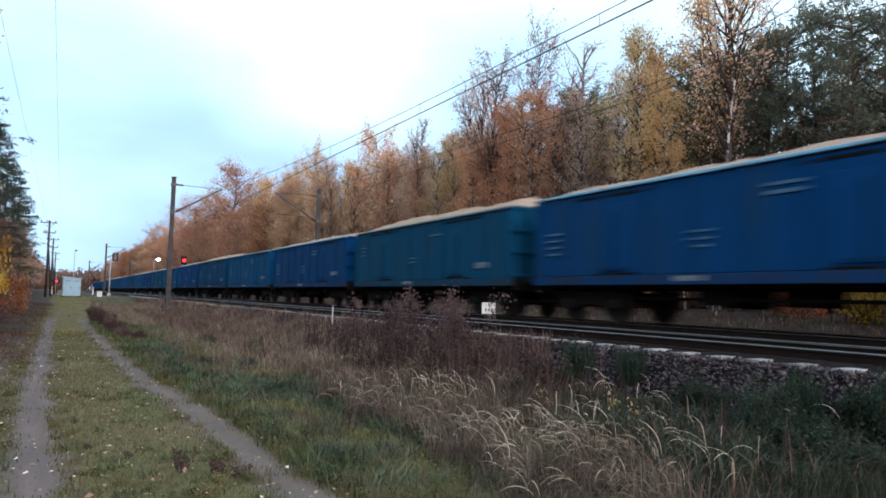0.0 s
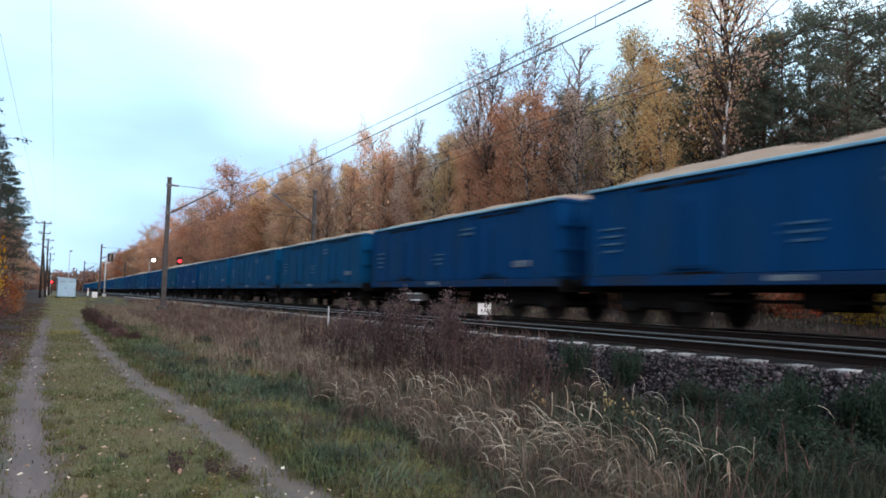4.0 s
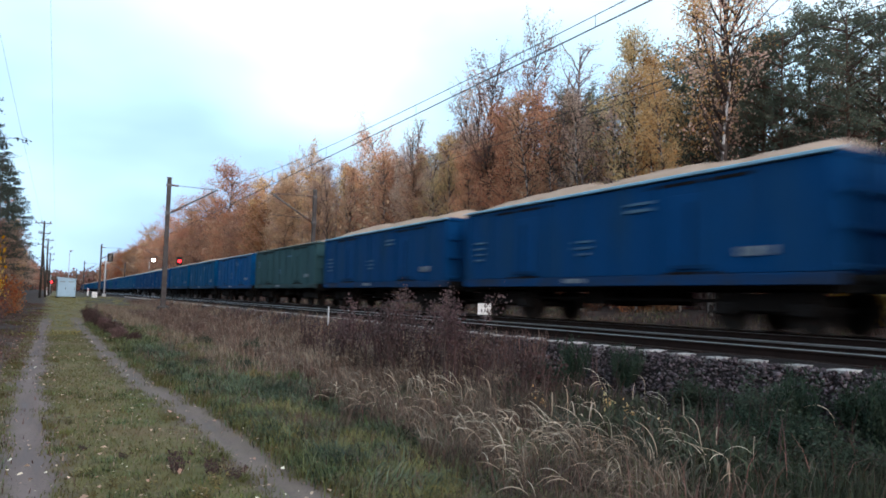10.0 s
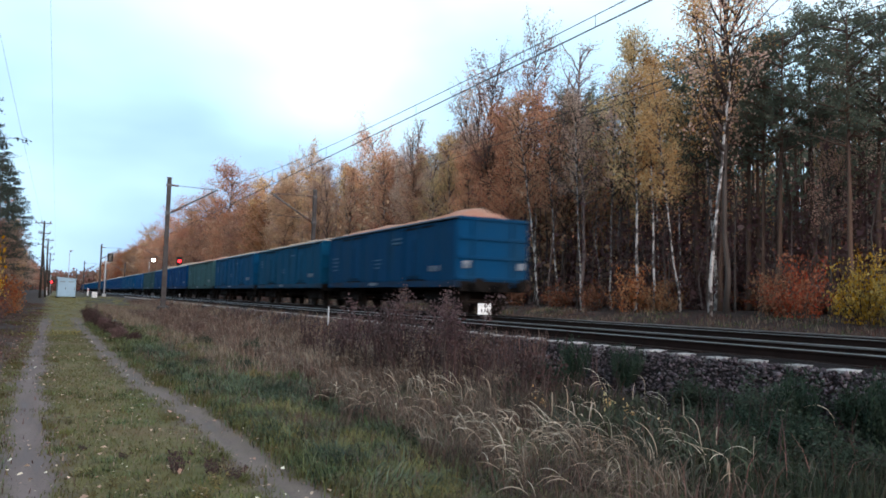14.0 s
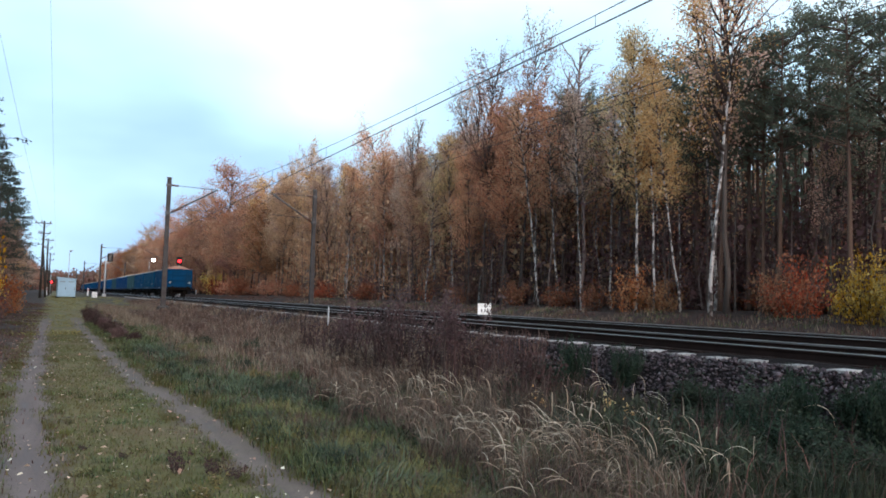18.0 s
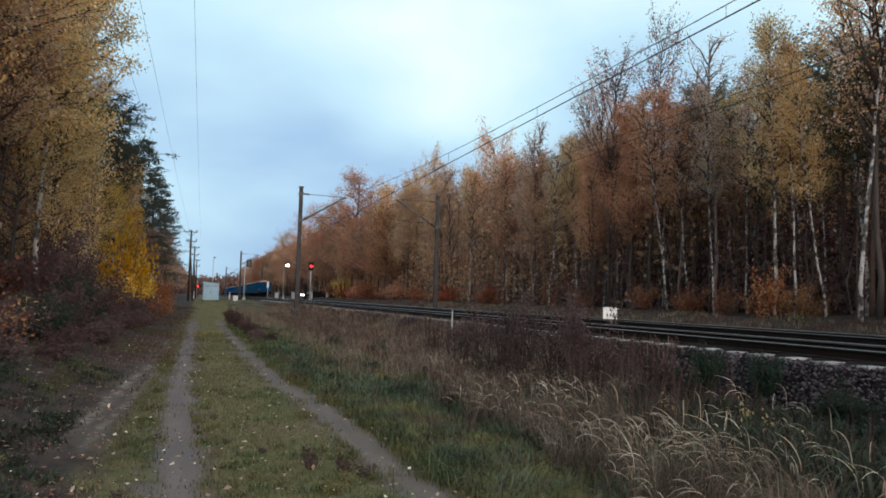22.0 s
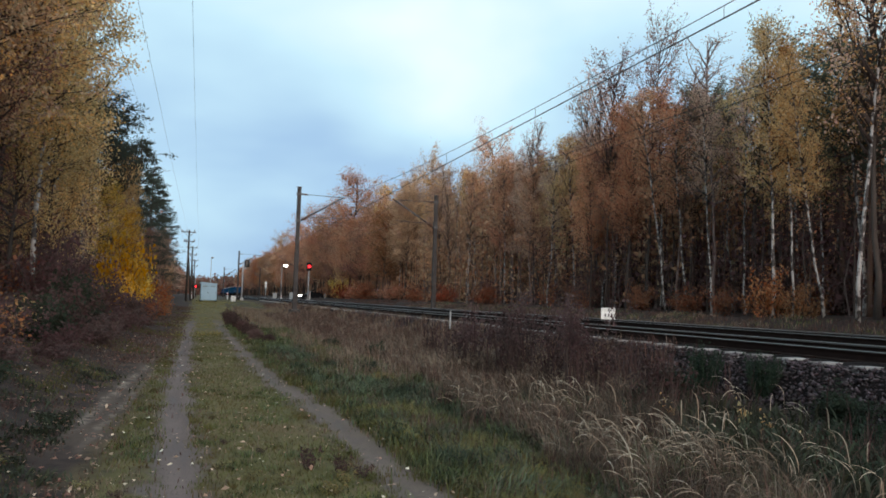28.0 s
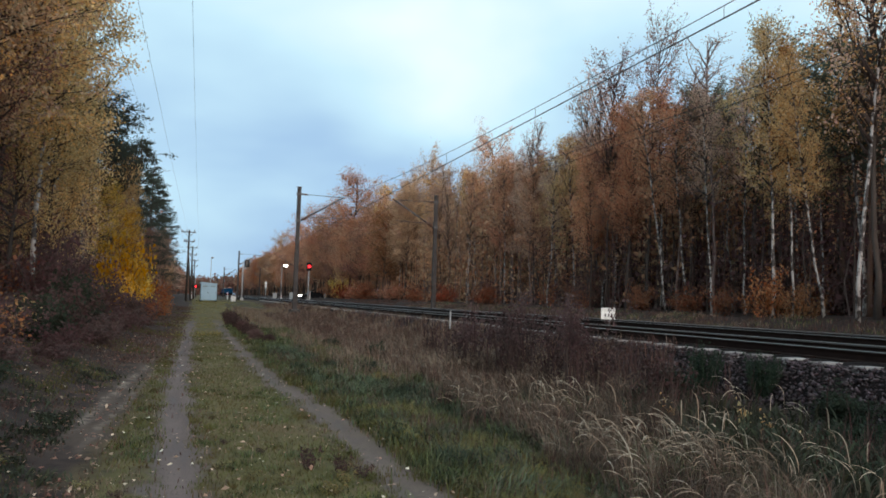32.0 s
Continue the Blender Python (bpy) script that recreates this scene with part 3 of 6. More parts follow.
def build_wagon(colour, rim, marks, label, load=0):
    """An open high-sided bogie wagon, its length along y, its wheels on z = 0."""
    w = empty("goods_wagon", 0, 0, 0, label=label, category="wagon", group="goods train")
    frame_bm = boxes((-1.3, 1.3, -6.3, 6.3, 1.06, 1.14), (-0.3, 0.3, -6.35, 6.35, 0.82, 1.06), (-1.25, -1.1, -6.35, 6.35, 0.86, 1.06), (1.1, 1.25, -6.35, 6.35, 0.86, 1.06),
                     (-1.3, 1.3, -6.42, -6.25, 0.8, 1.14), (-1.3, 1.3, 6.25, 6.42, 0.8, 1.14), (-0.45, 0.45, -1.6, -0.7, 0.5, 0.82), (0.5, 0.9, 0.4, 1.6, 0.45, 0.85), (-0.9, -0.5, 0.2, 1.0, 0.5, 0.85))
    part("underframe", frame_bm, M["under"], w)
    for s in (-1, 1):
        x0, x1 = (1.33, 1.39) if s > 0 else (-1.39, -1.33)
        side = part("side_wall", boxes((x0, x1, -6.35, 6.35, 1.18, RIM - 0.1)), M["paint"], w)
        side.color = (*colour, 1)
        o = s * 1.39
        for i in range(10):
            y = -6.25 + i * 12.5 / 9
            t = 0.05 if i % 3 else 0.065
            pst = part("post", boxes((min(o, o + s * t), max(o, o + s * t), y - 0.07, y + 0.07, 1.16, RIM - 0.12), bevel=0.015), M["paint"], side)
            pst.color = (*(c * 0.92 for c in colour), 1)
        top = part("top_rail", boxes((min(o - s * 0.08, o + s * 0.075), max(o - s * 0.08, o + s * 0.075), -6.4, 6.4, RIM - 0.075, RIM), bevel=0.015), M["paint_trim"], w, "paler worn top rail")
        top.color = (*rim, 1)
        sill = part("sill", boxes((min(o - s * 0.05, o + s * 0.055), max(o - s * 0.05, o + s * 0.055), -6.4, 6.4, 0.93, 1.16), bevel=0.012), M["sill_paint"], w, "dusty lower side sill")
        sill.color = (*(c * 0.85 + 0.002 for c in colour), 1)
        # raised near-black strips stand in for the shade under each side door
        for y in (-3.1, 3.1):
            part("shadow_gap", boxes((min(o, o + s * 0.036), max(o, o + s * 0.036), y - 0.75, y + 0.75, 1.16, 1.22)), M["under"], w, "dark strip painting the shade under the side door")
        part("stencil_plate", boxes((min(o, o + s * 0.06), max(o, o + s * 0.06), -s * 0.75 - 0.4, -s * 0.75 + 0.4, 1.01, 1.12)), M["stencil"], w, "pale stencil plate on the sill")
        for y in (-3.1, 3.1):
            door = part("side_door", boxes((min(o, o + s * 0.03), max(o, o + s * 0.03), y - 0.62, y + 0.62, 1.22, RIM - 0.45), bevel=0.01), M["paint"], w)
            door.color = (*(c * 1.07 for c in colour), 1)
            part("door_latch", boxes((min(o + s * 0.03, o + s * 0.08), max(o + s * 0.03, o + s * 0.08), y - 0.5, y + 0.5, 1.28, 1.36), (min(o + s * 0.03, o + s * 0.07), max(o + s * 0.03, o + s * 0.07), y - 0.04, y + 0.04, 1.3, 2.7)), M["paint"], door).color = (*(c * 0.6 for c in colour), 1)
        for y in (-3.2, 3.2):
            part("drain_slot", boxes((min(o, o + s * 0.012), max(o, o + s * 0.012), y - 1.4, y + 1.4, RIM - 0.24, RIM - 0.17)), M["under"], w, "dark strip under the top rail")
        for y, z, ly, lz in marks:
            y = y * -s
            part("lettering", boxes((min(o, o + s * 0.034), max(o, o + s * 0.034), y - ly / 2, y + ly / 2, z - lz / 2, z + lz / 2)), M["mark"], w, "faded white lettering bar")
        part("data_plate", boxes((min(o, o + s * 0.04), max(o, o + s * 0.04), min(-s * -4.32, -s * -5.08), max(-s * -4.32, -s * -5.08), 1.50, 1.68)), M["stencil"], w, "dusty white data plate")
        part("brake_rail", boxes((s * 0.9 - 0.02, s * 0.9 + 0.02, -3.2, 3.2, 0.6, 0.66)), M["under"], w)
        for y in (-5.9, 5.9):
            part("step", boxes((s * 1.28 - 0.1, s * 1.28 + 0.1, y - 0.2, y + 0.2, 0.5, 0.53), (s * 1.2 - 0.015, s * 1.2 + 0.015, y - 0.2, y - 0.17, 0.5, 0.95), (s * 1.2 - 0.015, s * 1.2 + 0.015, y + 0.17, y + 0.2, 0.5, 0.95)), M["under"], w)
    for s in (-1, 1):
        y0, y1 = min(s * 6.29, s * 6.35), max(s * 6.29, s * 6.35)
        end = part("end_wall", boxes((-1.33, 1.33, y0, y1, 1.1, RIM - 0.1)), M["paint"], w)
        end.color = (*colour, 1)
        for z in (1.25, 1.95, 2.6, RIM - 0.05):
            r = part("end_rib", boxes((-1.38, 1.38, min(s * 6.35, s * 6.42), max(s * 6.35, s * 6.42), z - 0.06, z + 0.06), bevel=0.015), M["paint"], end)
            r.color = (*(c * 0.9 for c in colour), 1)
        for x in (-0.8, 0.8):
            r = part("end_post", boxes((x - 0.06, x + 0.06, min(s * 6.35, s * 6.44), max(s * 6.35, s * 6.44), 0.95, RIM - 0.11), bevel=0.015), M["paint"], end)
            r.color = (*(c * 0.9 for c in colour), 1)
        for x in (-0.875, 0.875):
            bm = bmesh.new()
            turn = Matrix.Rotation(math.pi / 2, 4, "X")
            bmesh.ops.create_cone(bm, cap_ends=True, segments=12, radius1=0.09, radius2=0.09, depth=0.5, matrix=Matrix.Translation((x, s * 6.62, 1.02)) @ turn)
            bmesh.ops.create_cone(bm, cap_ends=True, segments=16, radius1=0.225, radius2=0.225, depth=0.05, matrix=Matrix.Translation((x, s * 6.95, 1.02)) @ turn)
            bmesh.ops.create_cone(bm, cap_ends=True, segments=10, radius1=0.06, radius2=0.06, depth=0.2, matrix=Matrix.Translation((x, s * 6.87, 1.02)) @ turn)
            part("buffer", bm, M["under"], w)
        part("coupling", boxes((-0.05, 0.05, min(s * 6.4, s * 6.99), max(s * 6.4, s * 6.99), 0.93, 1.03), (-0.09, 0.09, min(s * 6.6, s * 6.8), max(s * 6.6, s * 6.8), 0.8, 1.0)), M["under"], w)
    build_bogie(w, -4.5)
    build_bogie(w, 4.5)
    child("load", LOADS[load], w, None, "heaped tan gravel load")
    return w


MARKS_A = ((-1.6, 2.82, 0.9, 0.06), (-1.6, 2.66, 0.9, 0.07), (0.5, 2.06, 0.7, 0.05), (0.5, 1.90, 0.7, 0.05), (0.5, 1.74, 0.5, 0.05),
           (5.55, 2.30, 0.6, 0.05), (5.55, 2.12, 0.6, 0.05), (5.55, 1.94, 0.55, 0.05), (5.55, 1.76, 0.45, 0.05))
MARKS_B = ((-1.6, 2.76, 1.0, 0.06), (0.5, 2.0, 0.6, 0.05), (0.5, 1.84, 0.6, 0.05), (5.5, 2.62, 0.5, 0.05), (5.5, 2.46, 0.5, 0.05), (5.5, 2.30, 0.4, 0.05))
PAINTS = {
    "royal": ((0.0008, 0.040, 0.134), (0.2, 0.42, 0.58), MARKS_A, "royal blue open goods wagon heaped with tan gravel"),
    "blue": ((0.001, 0.058, 0.150), (0.14, 0.28, 0.38), MARKS_A, "blue open goods wagon heaped with tan gravel"),
    "teal": ((0.002, 0.055, 0.12), (0.14, 0.22, 0.26), MARKS_B, "teal-blue open goods wagon heaped with tan gravel"),
    "green": ((0.030, 0.074, 0.086), (0.1, 0.15, 0.14), MARKS_B, "faded green open goods wagon heaped with tan gravel"),
    "blue_long": ((0.002, 0.055, 0.135), (0.14, 0.28, 0.38), MARKS_B, "long blue open goods wagon heaped with tan gravel"),
    "royal_short": ((0.001, 0.062, 0.19), (0.25, 0.4, 0.52), MARKS_A, "short royal blue open goods wagon heaped with gravel"),
    "pale_green": ((0.04, 0.097, 0.108), (0.14, 0.2, 0.19), MARKS_B, "faded grey-green open goods wagon heaped with tan gravel"),
    "deep": ((0.0015, 0.042, 0.112), (0.06, 0.12, 0.18), MARKS_A, "dark blue open goods wagon heaped with gravel"),
}
ORDER = ("deep teal blue_long pale_green royal royal green royal_short blue blue royal royal royal blue blue blue royal teal royal blue "
         "deep royal blue teal royal blue deep blue royal teal blue royal deep blue teal royal blue deep royal blue").split()
WAGONS = []
HEAPS = (2, 1, 1, 2, 0, 0, 3, 3, 1, 1, 3, 0, 1, 1, 1, 3, 1, 0) + (1, 3, 0, 1, 3) * 5
# most wagons are alike; one is longer and one shorter
PITCHES = [14.58 if k == "blue_long" else 12.93 if k == "royal_short" else PITCH if i < 7 else 14.045 for i, k in enumerate(ORDER)]
CENTRES = [sum(PITCHES[:i]) + p / 2 for i, p in enumerate(PITCHES)]


def restretch(w, f):
    """A wagon of another length: its body meshes follow, its bogies keep their shape."""
    for o in w.children:
        if o.name.startswith("bogie"):
            o.matrix_basis = pose(0, o.matrix_basis.translation.y * f, 0)
            continue
        if o.name.startswith("load"):
            o.data = o.data.copy()
        for q in (o, *o.children):
            for v in q.data.vertices:
                v.co.y *= f


def build_train():
    first = {}
    for k, key in enumerate(ORDER):
        home = pose(TRACKS[1], 0, RAIL_Z)
        if key in first:
            w = copy_thing(first[key], home)
            heap = [o for o in w.children if o.name.startswith("load")][0]
            heap.data = LOADS[HEAPS[k]]
        else:
            c, r, marks, label = PAINTS[key]
            w = first[key] = build_wagon(c, r, marks, label, HEAPS[k])
            if key in ("blue_long", "royal_short"):
                restretch(w, (PITCHES[k] - 0.13) / 13.95)
            w.matrix_basis = home
        WAGONS.append(w)
    # one wagon carries a white-framed box under its sill
    crate = part("tool_box", boxes((-1.32, -1.0, 2.0, 3.1, 0.46, 0.70), bevel=0.01), M["steel"], WAGONS[12], "grey box in a white frame")
    for z in (0.46, 0.70):
        part("frame_bar", boxes((-1.36, -1.32, 1.95, 3.15, z - 0.025, z + 0.025)), M["white"], crate, "white frame bar")
    last = WAGONS[0]
    [o for o in last.children if o.name.startswith("load")][0].data = LOADS[2]
    for x in (-1.1, 1.1):
        part("tail_board", boxes((x - 0.12, x + 0.12, -6.47, -6.44, 1.58, 1.82)), M["stencil"], last, "white tail signal board")


build_train()


def tail_y(t):
    """Where the last wagon's rear end is at t seconds."""
    return 20.3 + 17.66 * (t - 14) + 0.03 * (t - 14) ** 2


def motions():
    for k, w in enumerate(WAGONS):
        walk(w, [(t, pose(TRACKS[1], tail_y(t) + CENTRES[k], RAIL_Z)) for t in (0, 4, 8, 12, 16, 20, 24, 28, 32)])
    spin(WAGONS)


def spin(wagons):
    """Every axle turns with the train; all axles of one place share the same turning."""
    keyed = {}
    for w in wagons:
        for b in w.children:
            if not b.name.startswith("bogie"):
                continue
            for a in b.children:
                if not a.name.startswith("wheelset"):
                    continue
                y = round(a.matrix_basis.translation.y, 2)
                if y in keyed:
                    a.rotation_mode = "QUATERNION"
                    a.animation_data_create()
                    a.animation_data.action, a.animation_data.action_slot = keyed[y].animation_data.action, keyed[y].animation_data.action_slot
                else:
                    n = 32 * FPS
                    walk(a, [(i / FPS, pose(0, y, 0.46) @ Matrix.Rotation(-(tail_y(i / FPS) - tail_y(0)) / 0.46, 4, "X")) for i in range(n + 1)])
                    keyed[y] = a


# ---- trees ----
def limb_points(start, way, length, rng, bend, lift, n=4):
    """A bent limb that rises or hangs."""
    p, d = Vector(start), Vector(way).normalized()
    pts = [p.copy()]
    for i in range(n):
        d = (d + Vector(rng.normal(size=3)) * bend + Vector((0, 0, lift))).normalized()
        p = p + d * (length / n)
        pts.append(p.copy())
    return pts


def outline(profile, g):
    """How far the limbs reach at the share g of the crown's height."""
    if profile == "spire":
        return 0.10 + 0.90 * (1 - g) ** 0.85
    if profile == "oval":
        return 0.30 + 0.70 * math.sin(math.pi * min(1, 0.22 + 0.72 * g)) ** 1.1
    if profile == "vase":
        return 0.45 + 0.55 * math.sin(math.pi * min(1, 0.10 + 0.72 * g))
    return 0.28 + 0.72 * math.sin(math.pi * min(1, 0.30 + 0.62 * g)) ** 0.7


# trunk radius, first limb, limbs, longest, rise, lift, twigs a limb, leaves a twig, spread, first leaf, twig lift, outline, leaf size, leaf aspect
SHAPES = {
    "birch": (0.064, 0.42, 42, 2.1, 1.1, 0.02, 5, 38, 0.15, 0.15, -0.26, "oval", 0.055, 1.35),
    "slim": (0.052, 0.46, 34, 1.5, 1.1, 0.01, 5, 34, 0.15, 0.15, -0.26, "oval", 0.055, 1.35),
    "thin": (0.048, 0.48, 30, 1.9, 1.2, 0.03, 5, 24, 0.13, 0.25, -0.16, "oval", 0.055, 1.35),
    "airy": (0.055, 0.40, 28, 3.6, 1.1, 0.05, 7, 10, 0.15, 0.35, 0.02, "vase", 0.052, 1.4),
    "wispy": (0.046, 0.36, 38, 2.0, 1.5, 0.03, 6, 3, 0.12, 0.4, -0.10, "oval", 0.045, 1.4),
    "alder": (0.060, 0.34, 50, 2.5, 0.8, 0.01, 6, 52, 0.17, 0.15, -0.12, "dome", 0.060, 1.3),
    "ash": (0.080, 0.36, 40, 2.7, 1.6, 0.05, 6, 15, 0.13, 0.45, 0.05, "vase", 0.062, 1.4),
    "oak": (0.100, 0.20, 52, 3.6, 0.65, 0.03, 6, 42, 0.22, 0.15, 0.0, "dome", 0.072, 1.35),
    "pine": (0.100, 0.55, 34, 2.5, 0.45, 0.05, 7, 18, 0.13, 0.45, 0.08, "dome", 0.052, 3.6),
    "spruce": (0.090, 0.16, 56, 2.7, 0.12, -0.01, 6, 20, 0.12, 0.25, -0.04, "spire", 0.050, 3.4),
    "far": (0.095, 0.24, 38, 3.4, 0.7, 0.03, 5, 40, 0.30, 0.12, 0.0, "dome", 0.100, 1.3)}


def tree_data(kind, seed):
    """Trunk, limbs and leaf places of a tree 12 m high: (trunk data, limb data, leaf places)."""
    rng = np.random.default_rng(seed)
    H, n = 12.0, 11
    r0, first, count, longest, rise, lift, twig_count, per, spread, start_at, twig_lift, profile, _, _ = SHAPES[kind]
    stiff = kind in ("pine", "spruce")
    lean = rng.uniform(-0.8, 0.8, 2) * (0.25 if stiff else 1)
    bend = np.cumsum(rng.normal(size=(n, 2)), 0) * (0.015 if stiff else 0.07)
    spine = [Vector((lean[0] * (i / (n - 1)) ** 1.4 + bend[i, 0] * (i > 0), lean[1] * (i / (n - 1)) ** 1.4 + bend[i, 1] * (i > 0), H * 0.97 * i / (n - 1))) for i in range(n)]
    spine[0].z = -0.3
    radii = [r0 * (1.35 if i == 0 else 1) * (1 - 0.9 * i / (n - 1)) + 0.012 for i in range(n)]
    trunk = tube_data(spine, radii, 7)

    def along(f):
        k = min(f * (n - 1), n - 1.001)
        i = int(k)
        return spine[i].lerp(spine[i + 1], k - i)

    limbs, leaves = [], []
    forks = {int(count * 0.12), int(count * 0.3)} if kind in ("ash", "airy", "oak", "far", "alder") else set()
    for i in range(count):
        f = first + (0.97 - first) * (i + rng.uniform(0, 0.9)) / count
        g = (f - first) / (1 - first)
        L = longest * outline(profile, g) * rng.uniform(0.6, 1.12)
        w = rng.uniform(0, 2 * math.pi)
        start = along(f)
        fork = i in forks
        up = rise * (0.6 + 0.8 * g) * rng.uniform(0.5, 1.3) * (2.2 if fork else 1)
        way = (math.cos(w), math.sin(w), up)
        L *= 1.5 if fork else 1
        pts = limb_points(start, way, L, rng, 0.15, lift)
        k = 1.7 if fork else 1
        limbs.append(tube_data(pts, [(0.026 + 0.034 * (1 - g)) * k, (0.022 + 0.018 * (1 - g)) * k, 0.018 * k, 0.012, 0.006], 4))
        twigs = [pts]
        for j in range(twig_count + (3 if fork else 0)):
            a = (0.2 + 0.78 * (j + rng.uniform(0, 1)) / (twig_count + (3 if fork else 0))) * 3.999
            q = pts[int(a)].lerp(pts[int(a) + 1], a - int(a))
            side = Vector(rng.normal(size=3))
            if stiff:
                side.z *= 0.3
            tw = limb_points(q, Vector(way).normalized() * 0.7 + side * 0.6, (0.25 + 0.3 * L) * rng.uniform(0.5, 1.0), rng, 0.2, twig_lift, 3)
            limbs.append(tube_data(tw, [0.012, 0.009, 0.006, 0.004], 3))
            twigs.append(tw)
        for tw in twigs:
            for m in range(int(per * rng.uniform(0.55, 1.45) + 0.5)):
                a = rng.uniform(start_at, 1) * (len(tw) - 1.001)
                q = tw[int(a)].lerp(tw[int(a) + 1], a - int(a))
                off = rng.normal(size=3) * spread
                if stiff:
                    off[2] *= 0.5
                leaves.append((q.x + off[0], q.y + off[1], q.z + off[2]))
    return trunk, joined(limbs), leaves, rng


LOOK = {k: ("birch", "bark_birch", "bark_dark") if k in ("birch", "slim", "thin", "airy") else ("pine_tree", "bark_pine", "bark_pine") if k == "pine" else ("spruce_tree", "bark_dark", "bark_dark") if k == "spruce"
        else ("broadleaf_tree", "bark_grey", "bark_grey") if k == "wispy" else ("broadleaf_tree", "bark_dark", "bark_dark") for k in SHAPES}
SHARE = {}


def tree_meshes(kind, seed):
    key = (kind, seed)
    if key not in SHARE:
        trunk, limbs, places, rng = tree_data(kind, seed)
        _, bark, twig = LOOK[kind]
        v, f = cards(places, SHAPES[kind][12], rng, SHAPES[kind][13])
        SHARE[key] = (mesh_of("trunk", *trunk, M[bark], True), mesh_of("branchwork", *limbs, M[twig], True), quick_mesh("crown", v, f, M["leaf_brown"]))
    return SHARE[key]


def wear(ob, leaf):
    """The shared mesh in this leaf's colour."""
    ob.material_slots[0].link = "OBJECT"
    ob.material_slots[0].material = M[leaf]


WORDS = {"leaf_orange": "orange-brown autumn leaves", "leaf_gold": "golden autumn leaves", "leaf_yellow": "bright yellow leaves", "leaf_brown": "thin brown leaves",
         "leaf_red": "rusty red leaves", "leaf_olive": "dull olive leaves", "leaf_moss": "mossy golden leaves", "needle": "dark green needles", "needle_dark": "almost black-green needles", "needle_young": "green needles",
         "leaf_dusk": "dull rose-brown leaves", "weed": "dark dead stems", "twig_purple": "dull purple-brown twigs and leaves", "leaf_rust": "rusty orange leaves", "leaf_lemon": "lemon-yellow leaves", "leaf_copper": "coppery orange leaves"}
BARKS = {"slim": "narrow-crowned white birch with", "alder": "tall dense dark-trunked tree with", "birch": "white-barked birch with", "airy": "thinly leaved white birch with", "thin": "slender white birch with", "oak": "broad dark-trunked tree with",
         "ash": "tall half-bare forked tree with", "wispy": "almost leafless grey tree with", "pine": "tall pine with", "spruce": "conical spruce with", "far": "dense woodland tree with"}


def plant(kind, leaf, x, y, h, seed, turn=None, lean=(0, 0), group="lineside wood", wide=1.0):
    """One tree; the trees of one kind and shape share their meshes."""
    t, l, c = tree_meshes(kind, seed)
    e = empty(LOOK[kind][0], 0, 0, 0, label=f"{BARKS[kind]} {WORDS[leaf]}", category="tree", group=group)
    s = h / 12.0
    turn = (seed * 77 + x * 31 + y * 17) % 360 if turn is None else turn
    e.matrix_basis = pose(x, y, float(ground_z(x, y)), lean[0], lean[1], 0) @ pose(0, 0, 0, 0, 0, turn) @ Matrix.Diagonal((s * wide, s * wide, s, 1))
    child("trunk", t, e)
    child("branchwork", l, e)
    wear(child("crown", c, e), leaf)
    return e


# slender birches along the edge of the wood
TRUNKS = ((21.6, 99.6), (23.0, 96.0), (22.4, 82.9), (21.8, 71.7), (23.2, 70.9), (22.6, 64.3), (22.0, 58.7), (23.4, 58.0), (22.8, 52.5), (22.2, 48.7), (21.6, 42.7), (23.0, 43.6), (22.4, 40.6), (21.8, 38.5), (23.2, 37.2), (22.6, 34.9), (22.0, 28.9), (23.4, 27.6), (22.8, 25.9))


